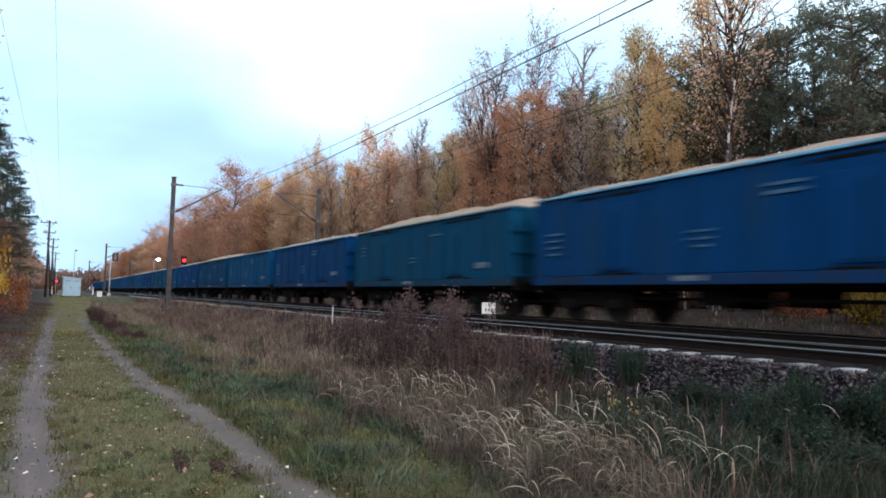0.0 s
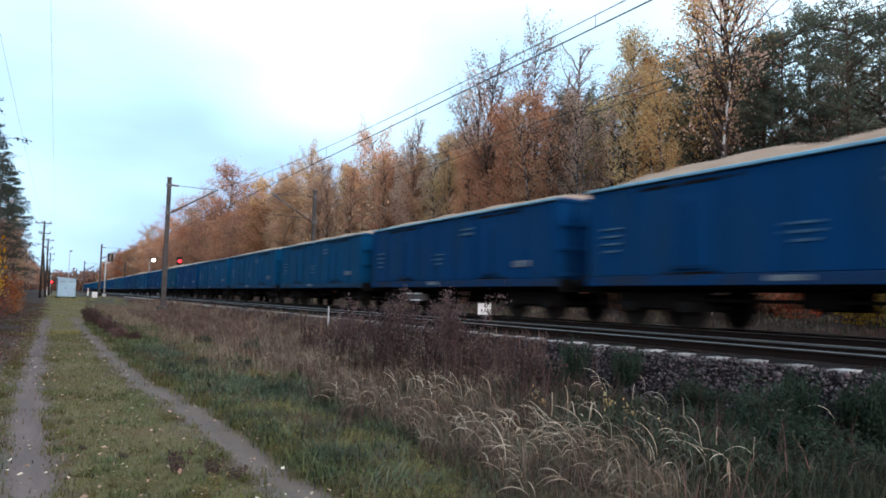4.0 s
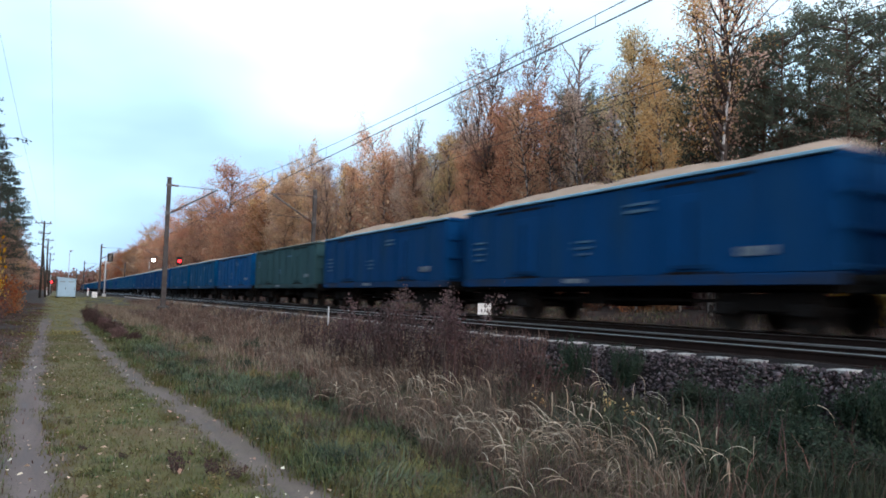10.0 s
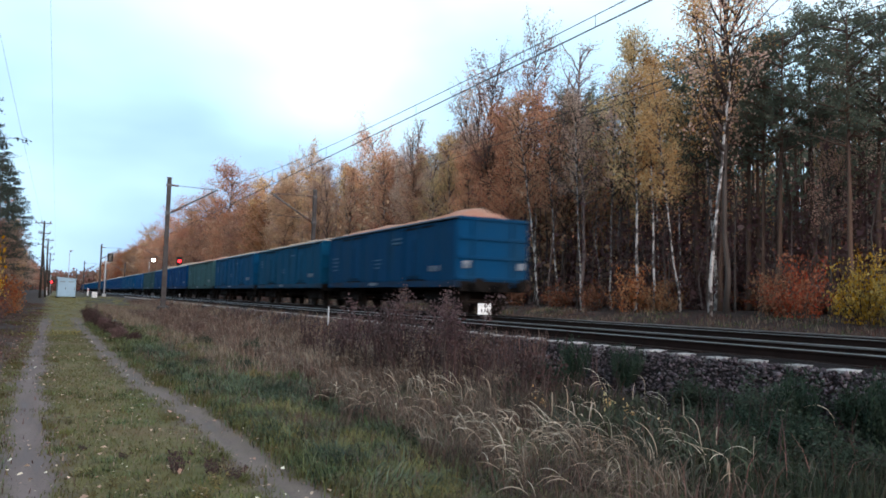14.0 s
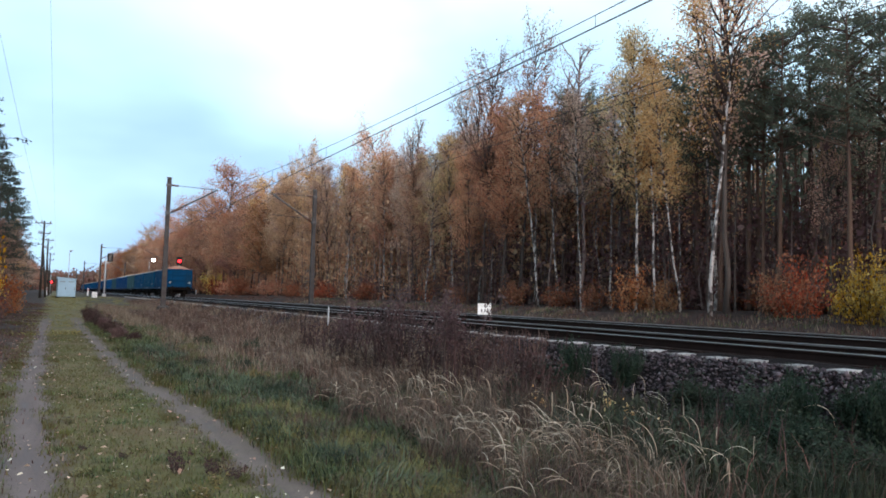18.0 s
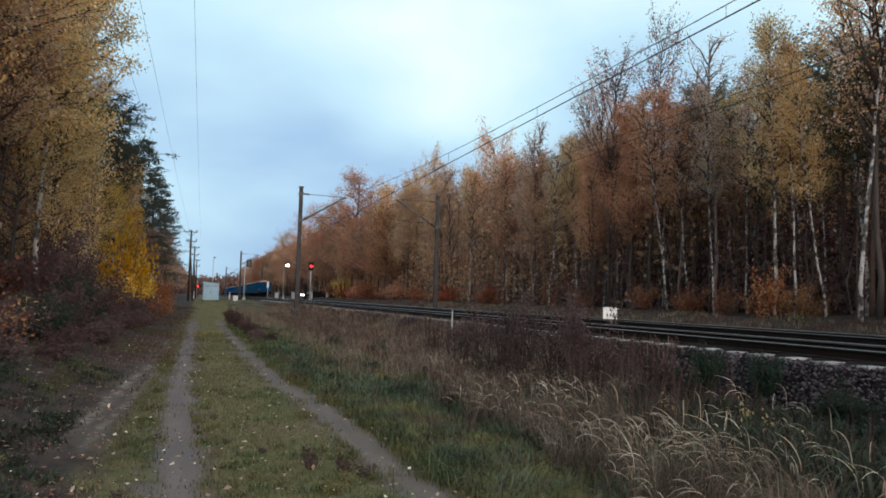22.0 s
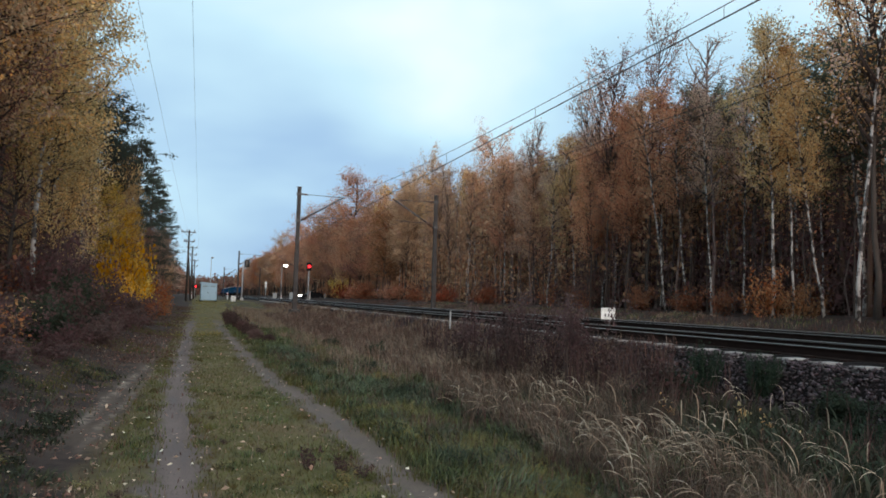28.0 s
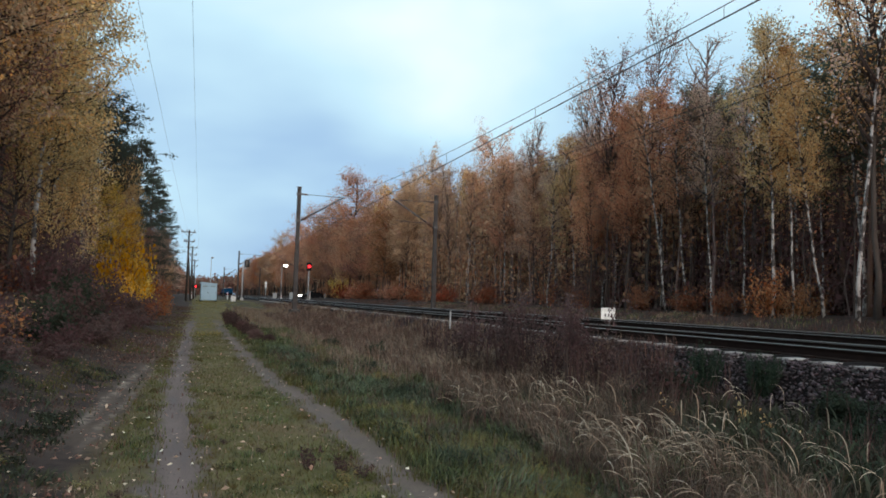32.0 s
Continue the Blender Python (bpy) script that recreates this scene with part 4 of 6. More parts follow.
def wood_east():
    """The wood behind the railway: the trees of its edge one by one, then the depth of it."""
    for kind, leaf, x, y, h, seed, lean, wide in (
            # the golden birches and the big birch at the edge
            ("birch", "leaf_gold", 19.5, 20.8, 11.4, 1, (0, -1), 0.9), ("slim", "leaf_gold", 19.8, 20.2, 10.2, 1, (0, -1.5), 0.9), ("slim", "leaf_gold", 20.2, 19.25, 9.2, 2, (4, -17), 0.9),
            ("airy", "leaf_gold", 19.0, 16.8, 13.2, 1, (0, 2), 0.95), ("ash", "leaf_brown", 20.4, 17.4, 14.0, 2, (0, -3), 0.95), ("slim", "leaf_gold", 22.8, 19.9, 13.2, 1, (0, 0), 1.0), ("airy", "leaf_brown", 22.5, 12.6, 9.5, 2, (0, 0), 0.9),
            ("thin", "leaf_brown", 21.0, 25.9, 10.1, 1, (0, 0), 0.9), ("thin", "leaf_orange", 21.5, 29.8, 11.0, 2, (0, -5), 1.0), ("birch", "leaf_orange", 22.5, 31.6, 11.6, 2, (0, 0), 1.0),
            ("thin", "leaf_orange", 22.5, 37.4, 12.1, 3, (0, 0), 1.0), ("wispy", "leaf_brown", 23.0, 47.6, 13.6, 1, (0, 0), 1.0), ("thin", "leaf_gold", 24.0, 46.0, 11.0, 2, (0, 0), 1.2),
            ("thin", "leaf_orange", 24.0, 57.5, 12.2, 1, (0, 0), 1.0), ("thin", "leaf_orange", 24.0, 61.5, 12.3, 2, (0, -4), 1.0), ("thin", "leaf_brown", 26.0, 71.5, 14.1, 3, (0, 0), 1.0),
            ("thin", "leaf_gold", 25.0, 27.8, 10.8, 3, (0, 0), 1.0),
            # tall forked crowns that stand over the rest
            ("ash", "leaf_dusk", 22.5, 32.9, 15.2, 1, (0, 0), 0.75), ("ash", "leaf_dusk", 22.2, 36.6, 14.4, 2, (0, 0), 0.8), ("wispy", "leaf_brown", 22.6, 30.4, 12.6, 1, (0, 0), 1.1), ("wispy", "leaf_brown", 22.4, 27.4, 13.4, 2, (0, 3), 1.4),
            ("ash", "leaf_brown", 24.5, 42.0, 13.8, 1, (0, 0), 0.9), ("ash", "leaf_olive", 24.5, 27.4, 13.0, 1, (0, 0), 0.8), ("ash", "leaf_brown", 23.5, 40.0, 14.9, 3, (0, 0), 0.8),
            # broad orange crowns along the line
            ("alder", "leaf_orange", 22.0, 34.0, 10.4, 1, (0, 0), 0.9), ("alder", "leaf_orange", 23.0, 39.0, 9.8, 2, (0, 0), 0.9), ("alder", "leaf_gold", 23.6, 43.5, 10.0, 1, (0, 0), 0.9), ("alder", "leaf_brown", 24.0, 50.0, 10.4, 2, (0, 0), 1.0),
            ("oak", "leaf_orange", 26.0, 63.8, 15.9, 1, (0, 0), 0.8), ("oak", "leaf_orange", 26.0, 58.5, 12.6, 2, (0, 0), 0.9), ("oak", "leaf_orange", 26.5, 81.8, 17.0, 3, (0, 0), 0.75), ("oak", "leaf_orange", 28.0, 95.3, 17.6, 1, (0, 0), 0.6),
            ("oak", "leaf_orange", 21.5, 108.1, 18.8, 2, (0, 0), 1.15), ("oak", "leaf_rust", 22.3, 99.0, 13.6, 3, (0, 0), 1.1), ("oak", "leaf_orange", 20.6, 120.0, 15.6, 1, (0, 0), 1.1), ("alder", "leaf_moss", 24.0, 95.0, 15.5, 2, (0, 0), 1.1),
            ("alder", "leaf_gold", 26.0, 77.0, 13.6, 1, (0, 0), 1.1), ("oak", "leaf_orange", 27.0, 71.0, 13.8, 2, (0, 0), 1.0), ("oak", "leaf_orange", 22.0, 138.0, 16.4, 3, (0, 0), 1.15), ("oak", "leaf_orange", 23.0, 170.0, 17.0, 1, (0, 0), 1.15),
            ("oak", "leaf_brown", 26.0, 54.0, 12.6, 1, (0, 0), 0.9), ("oak", "leaf_olive", 34.0, 223.6, 22.0, 2, (0, 0), 1.1), ("oak", "leaf_orange", 24.0, 215.0, 18.0, 3, (0, 0), 1.15), ("oak", "leaf_rust", 22.5, 88.0, 12.4, 2, (0, 0), 1.0), ("alder", "leaf_orange", 22.5, 82.0, 11.6, 1, (0, 0), 1.1), ("oak", "leaf_orange", 23.5, 70.0, 10.6, 3, (0, 0), 0.9)):
        plant(kind, leaf, x, y, h, seed, lean=lean, wide=wide)
    for i, (x, y, h) in enumerate(((26.0, 32.3, 12.4), (27.0, 31.9, 11.8), (24.8, 31.2, 11.4), (25.4, 33.4, 11.6), (24.0, 21.9, 10.4), (22.5, 19.4, 10.4), (26.0, 25.3, 12.4), (23.5, 18.9, 10.8), (22.0, 16.5, 10.4), (24.0, 16.5, 11.1), (21.0, 13.3, 9.7), (23.2, 13.8, 10.5), (25.2, 19.8, 11.4), (21.4, 11.0, 9.6),
                                   (28.0, 25.0, 11.4), (27.5, 28.5, 11.4))):
        plant("pine", "needle", x, y, h, 1 + i % 3, wide=1.05)
    for i, (x, y) in enumerate(TRUNKS[::2]):
        plant("thin", ("leaf_orange", "leaf_brown", "leaf_gold", "leaf_rust")[i % 4], x, y, 8.6 + 0.045 * y + (i * 7 % 5) * 0.4, 1 + i % 3, wide=0.9)
    rng = np.random.default_rng(8)
    for n in range(105):
        y = rng.uniform(4, 85)
        x = 22 + abs(rng.normal()) * 8
        h = rng.uniform(8.0, 11.5) + 0.035 * y
        kind = rng.choice(["thin", "alder", "pine", "ash"], p=[0.16, 0.46, 0.2, 0.18])
        if y < 30:
            kind, h = rng.choice(["pine", "ash", "thin"]), h - 1.2
        if kind == "pine" and y > 34:
            kind = "alder"
        leaf = {"thin": "leaf_gold", "pine": "needle", "ash": "leaf_brown"}.get(kind) or rng.choice(["leaf_orange", "leaf_brown", "leaf_brown", "leaf_rust"])
        plant(kind, leaf, round(x, 1), round(y, 1), round(h, 1), 1 + int(rng.integers(3 if kind != "alder" else 2)), wide=0.85)
    for i in range(10):
        kind = rng.choice(["pine", "thin", "far"])
        plant(kind, {"pine": "needle", "thin": "leaf_gold", "far": "leaf_brown"}[kind], round(27 + abs(rng.normal()) * 6, 1), round(rng.uniform(-24, 4), 1), round(rng.uniform(8, 12), 1), 1)
    for y in np.arange(84, 420, 5.0):
        for row in range(2):
            x = 21.0 + row * 6 + rng.uniform(-1.0, 2.0)
            h = 9.5 + row * 3 + rng.uniform(-1.5, 1.5) + 0.014 * min(y, 250)
            plant("far", rng.choice(["leaf_orange", "leaf_rust", "leaf_rust", "leaf_copper", "leaf_dusk"]), round(x, 1), round(y + rng.uniform(-2, 2), 1), round(h, 1), 1 + int(rng.integers(2)), wide=1.1)


def wood_west():
    """The wood on the near side of the path."""
    for kind, leaf, x, y, h, seed, wide in (
            ("birch", "leaf_moss", -5.2, 26.0, 14.2, 1, 1.0), ("alder", "leaf_moss", -5.8, 23.5, 13.4, 1, 1.05), ("alder", "leaf_moss", -5.4, 29.0, 13.6, 2, 0.95), ("alder", "leaf_orange", -6.0, 21.0, 13.0, 1, 1.1), ("alder", "leaf_moss", -6.4, 26.5, 13.8, 2, 1.1),
            ("birch", "leaf_gold", -5.8, 31.5, 12.6, 2, 1.1), ("alder", "leaf_orange", -6.8, 18.5, 12.5, 2, 1.0), ("alder", "leaf_brown", -7.0, 22.5, 12.0, 1, 1.1), ("alder", "leaf_moss", -5.8, 18.0, 11.8, 1, 0.9),
            ("pine", "needle_dark", -4.7, 38.5, 10.2, 1, 1.35), ("pine", "needle_dark", -5.3, 36.0, 10.2, 2, 1.3), ("pine", "needle_dark", -5.5, 41.5, 10.6, 3, 1.1),
            ("oak", "leaf_dusk", -3.9, 60.0, 5.6, 2, 0.8), ("oak", "leaf_brown", -3.8, 70.0, 6.2, 1, 0.8), ("oak", "leaf_dusk", -3.7, 82.0, 6.4, 3, 0.8), ("oak", "leaf_red", -3.7, 52.0, 4.4, 1, 0.8), ("spruce", "needle_dark", -4.7, 58.0, 12.8, 1, 1.2), ("spruce", "needle_dark", -4.6, 70.0, 12.6, 2, 1.15), ("spruce", "needle_dark", -4.4, 84.0, 12.0, 1, 1.15), ("pine", "needle_dark", -4.9, 92.0, 11.0, 1, 1.1), ("spruce", "needle_dark", -5.6, 51.0, 10.6, 2, 1.0), ("pine", "needle_dark", -6.2, 63.0, 13.0, 2, 1.1), ("pine", "needle_dark", -6.0, 73.0, 12.4, 3, 1.1),
            ("birch", "leaf_gold", -4.6, 40.0, 7.6, 1, 1.15), ("birch", "leaf_gold", -4.8, 47.5, 8.4, 2, 1.0), ("birch", "leaf_gold", -4.7, 54.0, 7.6, 1, 1.1), ("birch", "leaf_yellow", -4.0, 37.4, 6.0, 2, 1.2), ("birch", "leaf_yellow", -3.9, 39.5, 5.0, 1, 1.3), ("oak", "leaf_gold", -4.4, 97.0, 8.6, 1, 0.6), ("oak", "leaf_brown", -5.4, 33.5, 7.0, 2, 0.8), ("oak", "leaf_moss", -5.6, 29.5, 9.0, 3, 0.8), ("oak", "leaf_moss", -5.6, 25.0, 9.4, 1, 0.8), ("oak", "leaf_dusk", -6.2, 21.5, 9.0, 2, 0.9), ("birch", "leaf_gold", -4.7, 33.8, 8.6, 1, 1.1), ("oak", "leaf_dusk", -6.4, 17.5, 8.5, 3, 0.8)):
        plant(kind, leaf, x, y, h, seed, wide=wide, group="wood beside the path")
    rng = np.random.default_rng(9)
    for i in range(44):
        y = rng.uniform(12, 120)
        x = -7.0 - abs(rng.normal()) * 6 - 0.02 * y
        kind = rng.choice(["alder", "pine", "thin"], p=[0.45, 0.35, 0.2])
        leaf = {"thin": "leaf_gold", "alder": rng.choice(["leaf_brown", "leaf_rust"]), "pine": "needle"}[kind]
        plant(kind, leaf, round(x, 1), round(y, 1), round(rng.uniform(9, 12.5), 1), 1 + int(rng.integers(2)), wide=0.9, group="wood beside the path")
    for y in np.arange(84, 340, 6.0):
        plant("far", rng.choice(["leaf_dusk", "leaf_dusk", "leaf_rust", "leaf_brown"]), round(-6.6 - rng.uniform(0, 1.5), 1), round(y, 1), round(rng.uniform(6.8, 9.2), 1), 1 + int(rng.integers(2)), group="wood beside the path")


def thicket(x, y, h, r, leaf, seed, group="undergrowth", dense=1.0, size=0.045):
    """A bush: many thin stems from one root, side shoots and small leaves about them."""
    key = ("bush", seed, round(dense, 1), size)
    if key not in SHARE:
        rng = np.random.default_rng(seed)
        stems, places = [], []
        for i in range(int(14 * dense) + 5):
            w, o = rng.uniform(0, 6.28), rng.uniform(0.1, 1.0)
            pts = limb_points((rng.normal() * 0.1, rng.normal() * 0.1, -0.05), (math.cos(w) * o, math.sin(w) * o, 1.0), rng.uniform(0.6, 1.15), rng, 0.16, -0.02)
            stems.append(tube_data(pts, [0.012, 0.01, 0.007, 0.005, 0.003], 3))
            shoots = [pts]
            for j in range(4):
                a = rng.uniform(0.8, 3.9)
                q = pts[int(a)].lerp(pts[int(a) + 1], a - int(a))
                tw = limb_points(q, Vector((math.cos(w) * o, math.sin(w) * o, 0.5)) + Vector(rng.normal(size=3)) * 0.6, rng.uniform(0.15, 0.35), rng, 0.2, -0.05, 2)
                stems.append(tube_data(tw, [0.006, 0.004, 0.002], 3))
                shoots.append(tw)
            for m in range(int(60 * dense)):
                tw = shoots[int(rng.integers(5))]
                a = rng.uniform(0.25, 0.999) * (len(tw) - 1)
                q = tw[int(a)].lerp(tw[int(a) + 1], a - int(a))
                off = rng.normal(size=3) * 0.075
                places.append((q.x + off[0], q.y + off[1], max(0.02, q.z + off[2])))
        v, f = cards(places, size, rng, 1.4)
        SHARE[key] = (mesh_of("stems", *joined(stems), M["bark_dark"]), quick_mesh("foliage", v, f, M["leaf_brown"]))
    st, me = SHARE[key]
    e = empty("bush", 0, 0, 0, label=f"twiggy bush with {WORDS[leaf]}", category="bush", group=group)
    e.matrix_basis = pose(x, y, float(ground_z(x, y)), 0, 0, (x * 53 + y * 29) % 360) @ Matrix.Diagonal((r, r, h, 1))
    child("stemwork", st, e)
    wear(child("foliage", me, e), leaf)
    return e


def broom(x, y, h, r, z=None):
    """A dense green bush of upright rod-like shoots."""
    if "broom" not in SHARE:
        rng = np.random.default_rng(81)
        stems, places = [], []
        for i in range(95):
            w, o = rng.uniform(0, 6.28), 1.15 * rng.uniform(0, 1) ** 0.6
            pts = limb_points((rng.normal() * 0.12, rng.normal() * 0.12, -0.05), (math.cos(w) * o, math.sin(w) * o, 1.0), rng.uniform(0.65, 1.12) * (1 + 0.2 * o), rng, 0.08, 0.04)
            stems.append(tube_data(pts, [0.012, 0.011, 0.009, 0.007, 0.003], 3))
            for m in range(48):
                a = rng.uniform(0.5, 3.99)
                q = pts[int(a)].lerp(pts[int(a) + 1], a - int(a))
                off = rng.normal(size=3) * 0.05
                places.append((q.x + off[0], q.y + off[1], max(0.02, q.z + off[2])))
        v, f = cards(places, 0.034, rng, 2.4)
        SHARE["broom"] = (mesh_of("shoots", *joined(stems), M["broom"]), quick_mesh("foliage", v, f, M["broom"]))
    st, me = SHARE["broom"]
    e = empty("broom_bush", 0, 0, 0, label="dark green broom bush with dense upright shoots", category="bush", group="broom on the ballast edge")
    e.matrix_basis = pose(x, y, float(ground_z(x, y)) if z is None else z, 0, 0, (x * 53 + y * 29) % 360) @ Matrix.Diagonal((r, r, h, 1))
    tagged(child("shootwork", st, e), kind="stuff")
    tagged(child("foliage", me, e), kind="stuff")


def undergrowth():
    for x, y, h, r, leaf, d in ((18.6, 11.5, 1.9, 1.1, "leaf_lemon", 1.4), (18.4, 10.5, 1.6, 1.2, "leaf_lemon", 1.4), (18.3, 9.4, 2.2, 1.5, "leaf_lemon", 1.1), (18.5, 7.8, 1.9, 1.3, "leaf_lemon", 1.1), (19.6, 14.1, 2.0, 1.4, "leaf_red", 1.4), (19.9, 15.0, 1.6, 1.2, "leaf_red", 1.4),
                                (19.6, 20.9, 1.9, 1.3, "leaf_copper", 1.4), (20.0, 20.0, 1.2, 1.1, "leaf_copper", 1.4), (20.0, 21.6, 1.3, 1.1, "leaf_red", 1.4), (20.6, 27.0, 1.3, 1.2, "leaf_red", 1.2), (20.2, 24.2, 1.2, 1.0, "leaf_red", 1.0), (20.8, 31.0, 1.4, 1.2, "leaf_red", 1.2), (21.8, 38.5, 1.2, 1.2, "leaf_red", 0.8), (22.2, 44.0, 1.6, 1.3, "leaf_red", 0.8),
                                (21.5, 113.0, 5.0, 3.0, "leaf_yellow", 1.4), (20.5, 118.0, 3.0, 3.5, "leaf_red", 1.4), (20.0, 104.0, 2.2, 3.0, "leaf_red", 1.4), (20.0, 97.0, 2.0, 2.4, "leaf_rust", 1.4), (20.0, 90.0, 2.5, 3.0, "leaf_red", 1.4), (20.6, 79.0, 1.8, 2.4, "leaf_rust", 1.4), (20.6, 70.0, 1.6, 2.0, "leaf_red", 1.4), (21.0, 62.0, 1.6, 1.8, "leaf_red", 1.4), (21.0, 52.0, 1.5, 1.6, "leaf_red", 1.4)):
        thicket(x, y, h, r, leaf, 71 + int(y) % 3, dense=d, size=0.04 if y < 22 else 0.045)
    rng = np.random.default_rng(12)
    for i in range(70):
        y = 3 + 115 * rng.uniform() ** 1.3
        x = 22.0 + abs(rng.normal()) * 6
        thicket(round(x, 1), round(y, 1), round(rng.uniform(1.0, 2.4), 1), round(rng.uniform(1.0, 2.0), 1), rng.choice(["leaf_dusk", "leaf_red", "twig_purple", "twig_purple", "twig_purple"]), 71 + int(rng.integers(3)), dense=1.4)
    for i in range(40):
        y = 8 + 62 * rng.uniform() ** 1.2
        x = 23.5 + abs(rng.normal()) * 4
        thicket(round(x, 1), round(y, 1), round(rng.uniform(2.2, 4.6), 1), round(rng.uniform(1.2, 2.0), 1), rng.choice(["leaf_dusk", "twig_purple", "leaf_rust"]), 71 + int(rng.integers(3)), group="saplings in the wood", dense=0.6)
    for x, y, h, r, leaf, d in ((-2.4, 43.5, 1.6, 1.7, "leaf_copper", 1.8), (-2.2, 40.5, 1.2, 1.3, "leaf_copper", 1.6), (-3.0, 40.0, 1.7, 1.6, "leaf_copper", 1.6), (-3.4, 36.5, 3.8, 1.9, "leaf_yellow", 1.8), (-2.9, 38.2, 2.4, 1.5, "leaf_yellow", 1.6), (-3.4, 34.0, 1.8, 1.5, "leaf_yellow", 1.6), (-2.7, 31.0, 1.2, 1.2, "twig_purple", 1.6), (-2.5, 36.0, 1.1, 1.1, "twig_purple", 1.6), (-2.3, 33.5, 0.9, 1.0, "leaf_red", 1.6), (-3.3, 27.0, 1.5, 1.5, "twig_purple", 1.6),
                                (-3.0, 20.0, 1.3, 1.2, "twig_purple", 1.6), (-3.4, 23.5, 1.5, 1.3, "needle_young", 1.6), (-3.0, 16.8, 1.1, 0.9, "needle_young", 1.6), (-2.9, 13.2, 0.9, 1.1, "leaf_copper", 0.4), (-3.4, 15.4, 1.0, 1.2, "leaf_gold", 0.2), (-3.4, 10.2, 0.6, 0.9, "twig_purple", 1.2), (-3.2, 11.6, 0.7, 0.9, "twig_purple", 1.2), (-3.3, 14.6, 0.9, 1.0, "twig_purple", 1.2), (-3.6, 17.6, 1.0, 1.2, "twig_purple", 1.6), (-4.6, 12.5, 1.2, 1.2, "twig_purple", 1.4), (-4.4, 24.0, 2.2, 1.6, "twig_purple", 1.5), (-4.4, 28.5, 2.2, 1.5, "twig_purple", 1.4)):
        thicket(x, y, h, r, leaf, 71 + int(y) % 3, group="path edge bushes", dense=d)
    for x, y, h, r in ((-2.6, 7.2, 0.3, 0.5), (-3.0, 8.4, 0.4, 0.6), (-2.5, 9.4, 0.35, 0.5), (-2.7, 11.6, 0.4, 0.6), (-2.3, 13.6, 0.35, 0.6), (-2.5, 15.6, 0.5, 0.7), (-2.2, 18.0, 0.5, 0.7), (-2.3, 21.0, 0.6, 0.8), (-2.2, 24.5, 0.7, 0.9), (-3.2, 6.4, 0.4, 0.6), (-3.6, 7.8, 0.5, 0.7), (-2.1, 28.0, 0.7, 0.9)):
        thicket(x, y, h, r, "twig_purple", 71 + int(y) % 3, group="brambles on the bank", dense=1.2, size=0.06)
    for i in range(46):
        y = 13 + 90 * rng.uniform() ** 1.3
        x = -5.4 - abs(rng.normal()) * 4
        thicket(round(x, 1), round(y, 1), round(rng.uniform(1.2, 3.4), 1), round(rng.uniform(1.2, 2.2), 1), rng.choice(["leaf_dusk", "twig_purple", "twig_purple", "leaf_red"]), 71 + int(rng.integers(3)), dense=1.4)


def far_woods(name, x0, x1, y0, y1, h, n, leaf, label, seed, size=0.3, bark="bark_dark", stems=400, low=1.0, thick=0.10):
    """The depth of a wood that nobody could count: leaf masses in clumps, and thin trunks."""
    rng = np.random.default_rng(seed)
    m = n // 60
    k = rng.integers(0, m, n)
    cx, cy, top = rng.uniform(x0, x1, m), rng.uniform(y0, y1, m), rng.uniform(0.7, 1.0, m) * h
    cz = low + (top - low) * rng.uniform(0, 1, m) ** 0.8
    c = np.stack([cx[k], cy[k], cz[k]], 1) + rng.normal(size=(n, 3)) * np.array((0.8, 0.8, 0.9)) * (1 + size)
    c[:, 2] = np.maximum(c[:, 2], 0.8)
    v, f = cards(c, size, rng, 1.4)
    root = empty(name, 0, 0, 0, label=label, category="woodland", kind="stuff")
    tagged(child("leafage", quick_mesh("leafage", v, f, M[leaf]), root), kind="stuff")
    tubes = []
    for i in range(stems):
        x, y, r = rng.uniform(x0, x1), rng.uniform(y0, y1), thick * rng.uniform(0.5, 1.2)
        tubes.append(tube_data([(x, y, 0.5), (x + rng.normal() * 0.15, y + rng.normal() * 0.15, h * 0.5), (x + rng.normal() * 0.3, y + rng.normal() * 0.3, h)], [r, r * 0.7, r * 0.3], 5))
    tagged(child("stemage", mesh_of("stemage", *joined(tubes), M[bark]), root), kind="stuff")


wood_east()
wood_west()
undergrowth()
far_woods("far_woods_east", 34, 56, -10, 130, 12.0, 24000, "leaf_brown", "dim brown depth of the autumn wood", 5, 0.42)
far_woods("far_woods_west", -34, -15, -30, 150, 10.0, 22000, "leaf_brown", "dim brown depth of the wood by the path", 6, 0.45)
# leaf_dusk and twig_purple masses below carry the wood's shade in their colour
far_woods("near_woods_west", -13, -7.0, 14, 130, 9.5, 36000, "leaf_dusk", "tangled wood behind the path edge trees, its shade put into the leaf colour", 15, 0.24)
far_woods("near_woods_east", 23.5, 35, 30, 84, 11.0, 40000, "leaf_orange", "dim leafy inside of the wood", 16, 0.22, "bark_grey", 420, 2.5, 0.08)
far_woods("pine_wood_east", 27, 40, 2, 36, 11.0, 16000, "needle", "dark green needle canopy deep in the wood", 18, 0.20, "bark_pine", 260, 6.5, 0.10)
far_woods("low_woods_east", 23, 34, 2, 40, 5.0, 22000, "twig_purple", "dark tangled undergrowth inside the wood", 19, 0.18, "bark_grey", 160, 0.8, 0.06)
far_woods("sapling_leaves_near", 21.2, 28, 5, 45, 7.5, 24000, "twig_purple", "thin sapling leaves between the trunks, coloured dark for the shade there", 21, 0.075, "bark_dark", 110, 0.8, 0.035)
far_woods("sapling_leaves_far", 22, 29, 45, 115, 8.5, 28000, "leaf_orange", "thin orange leaves of saplings along the line", 22, 0.13, "bark_grey", 160, 0.8, 0.05)
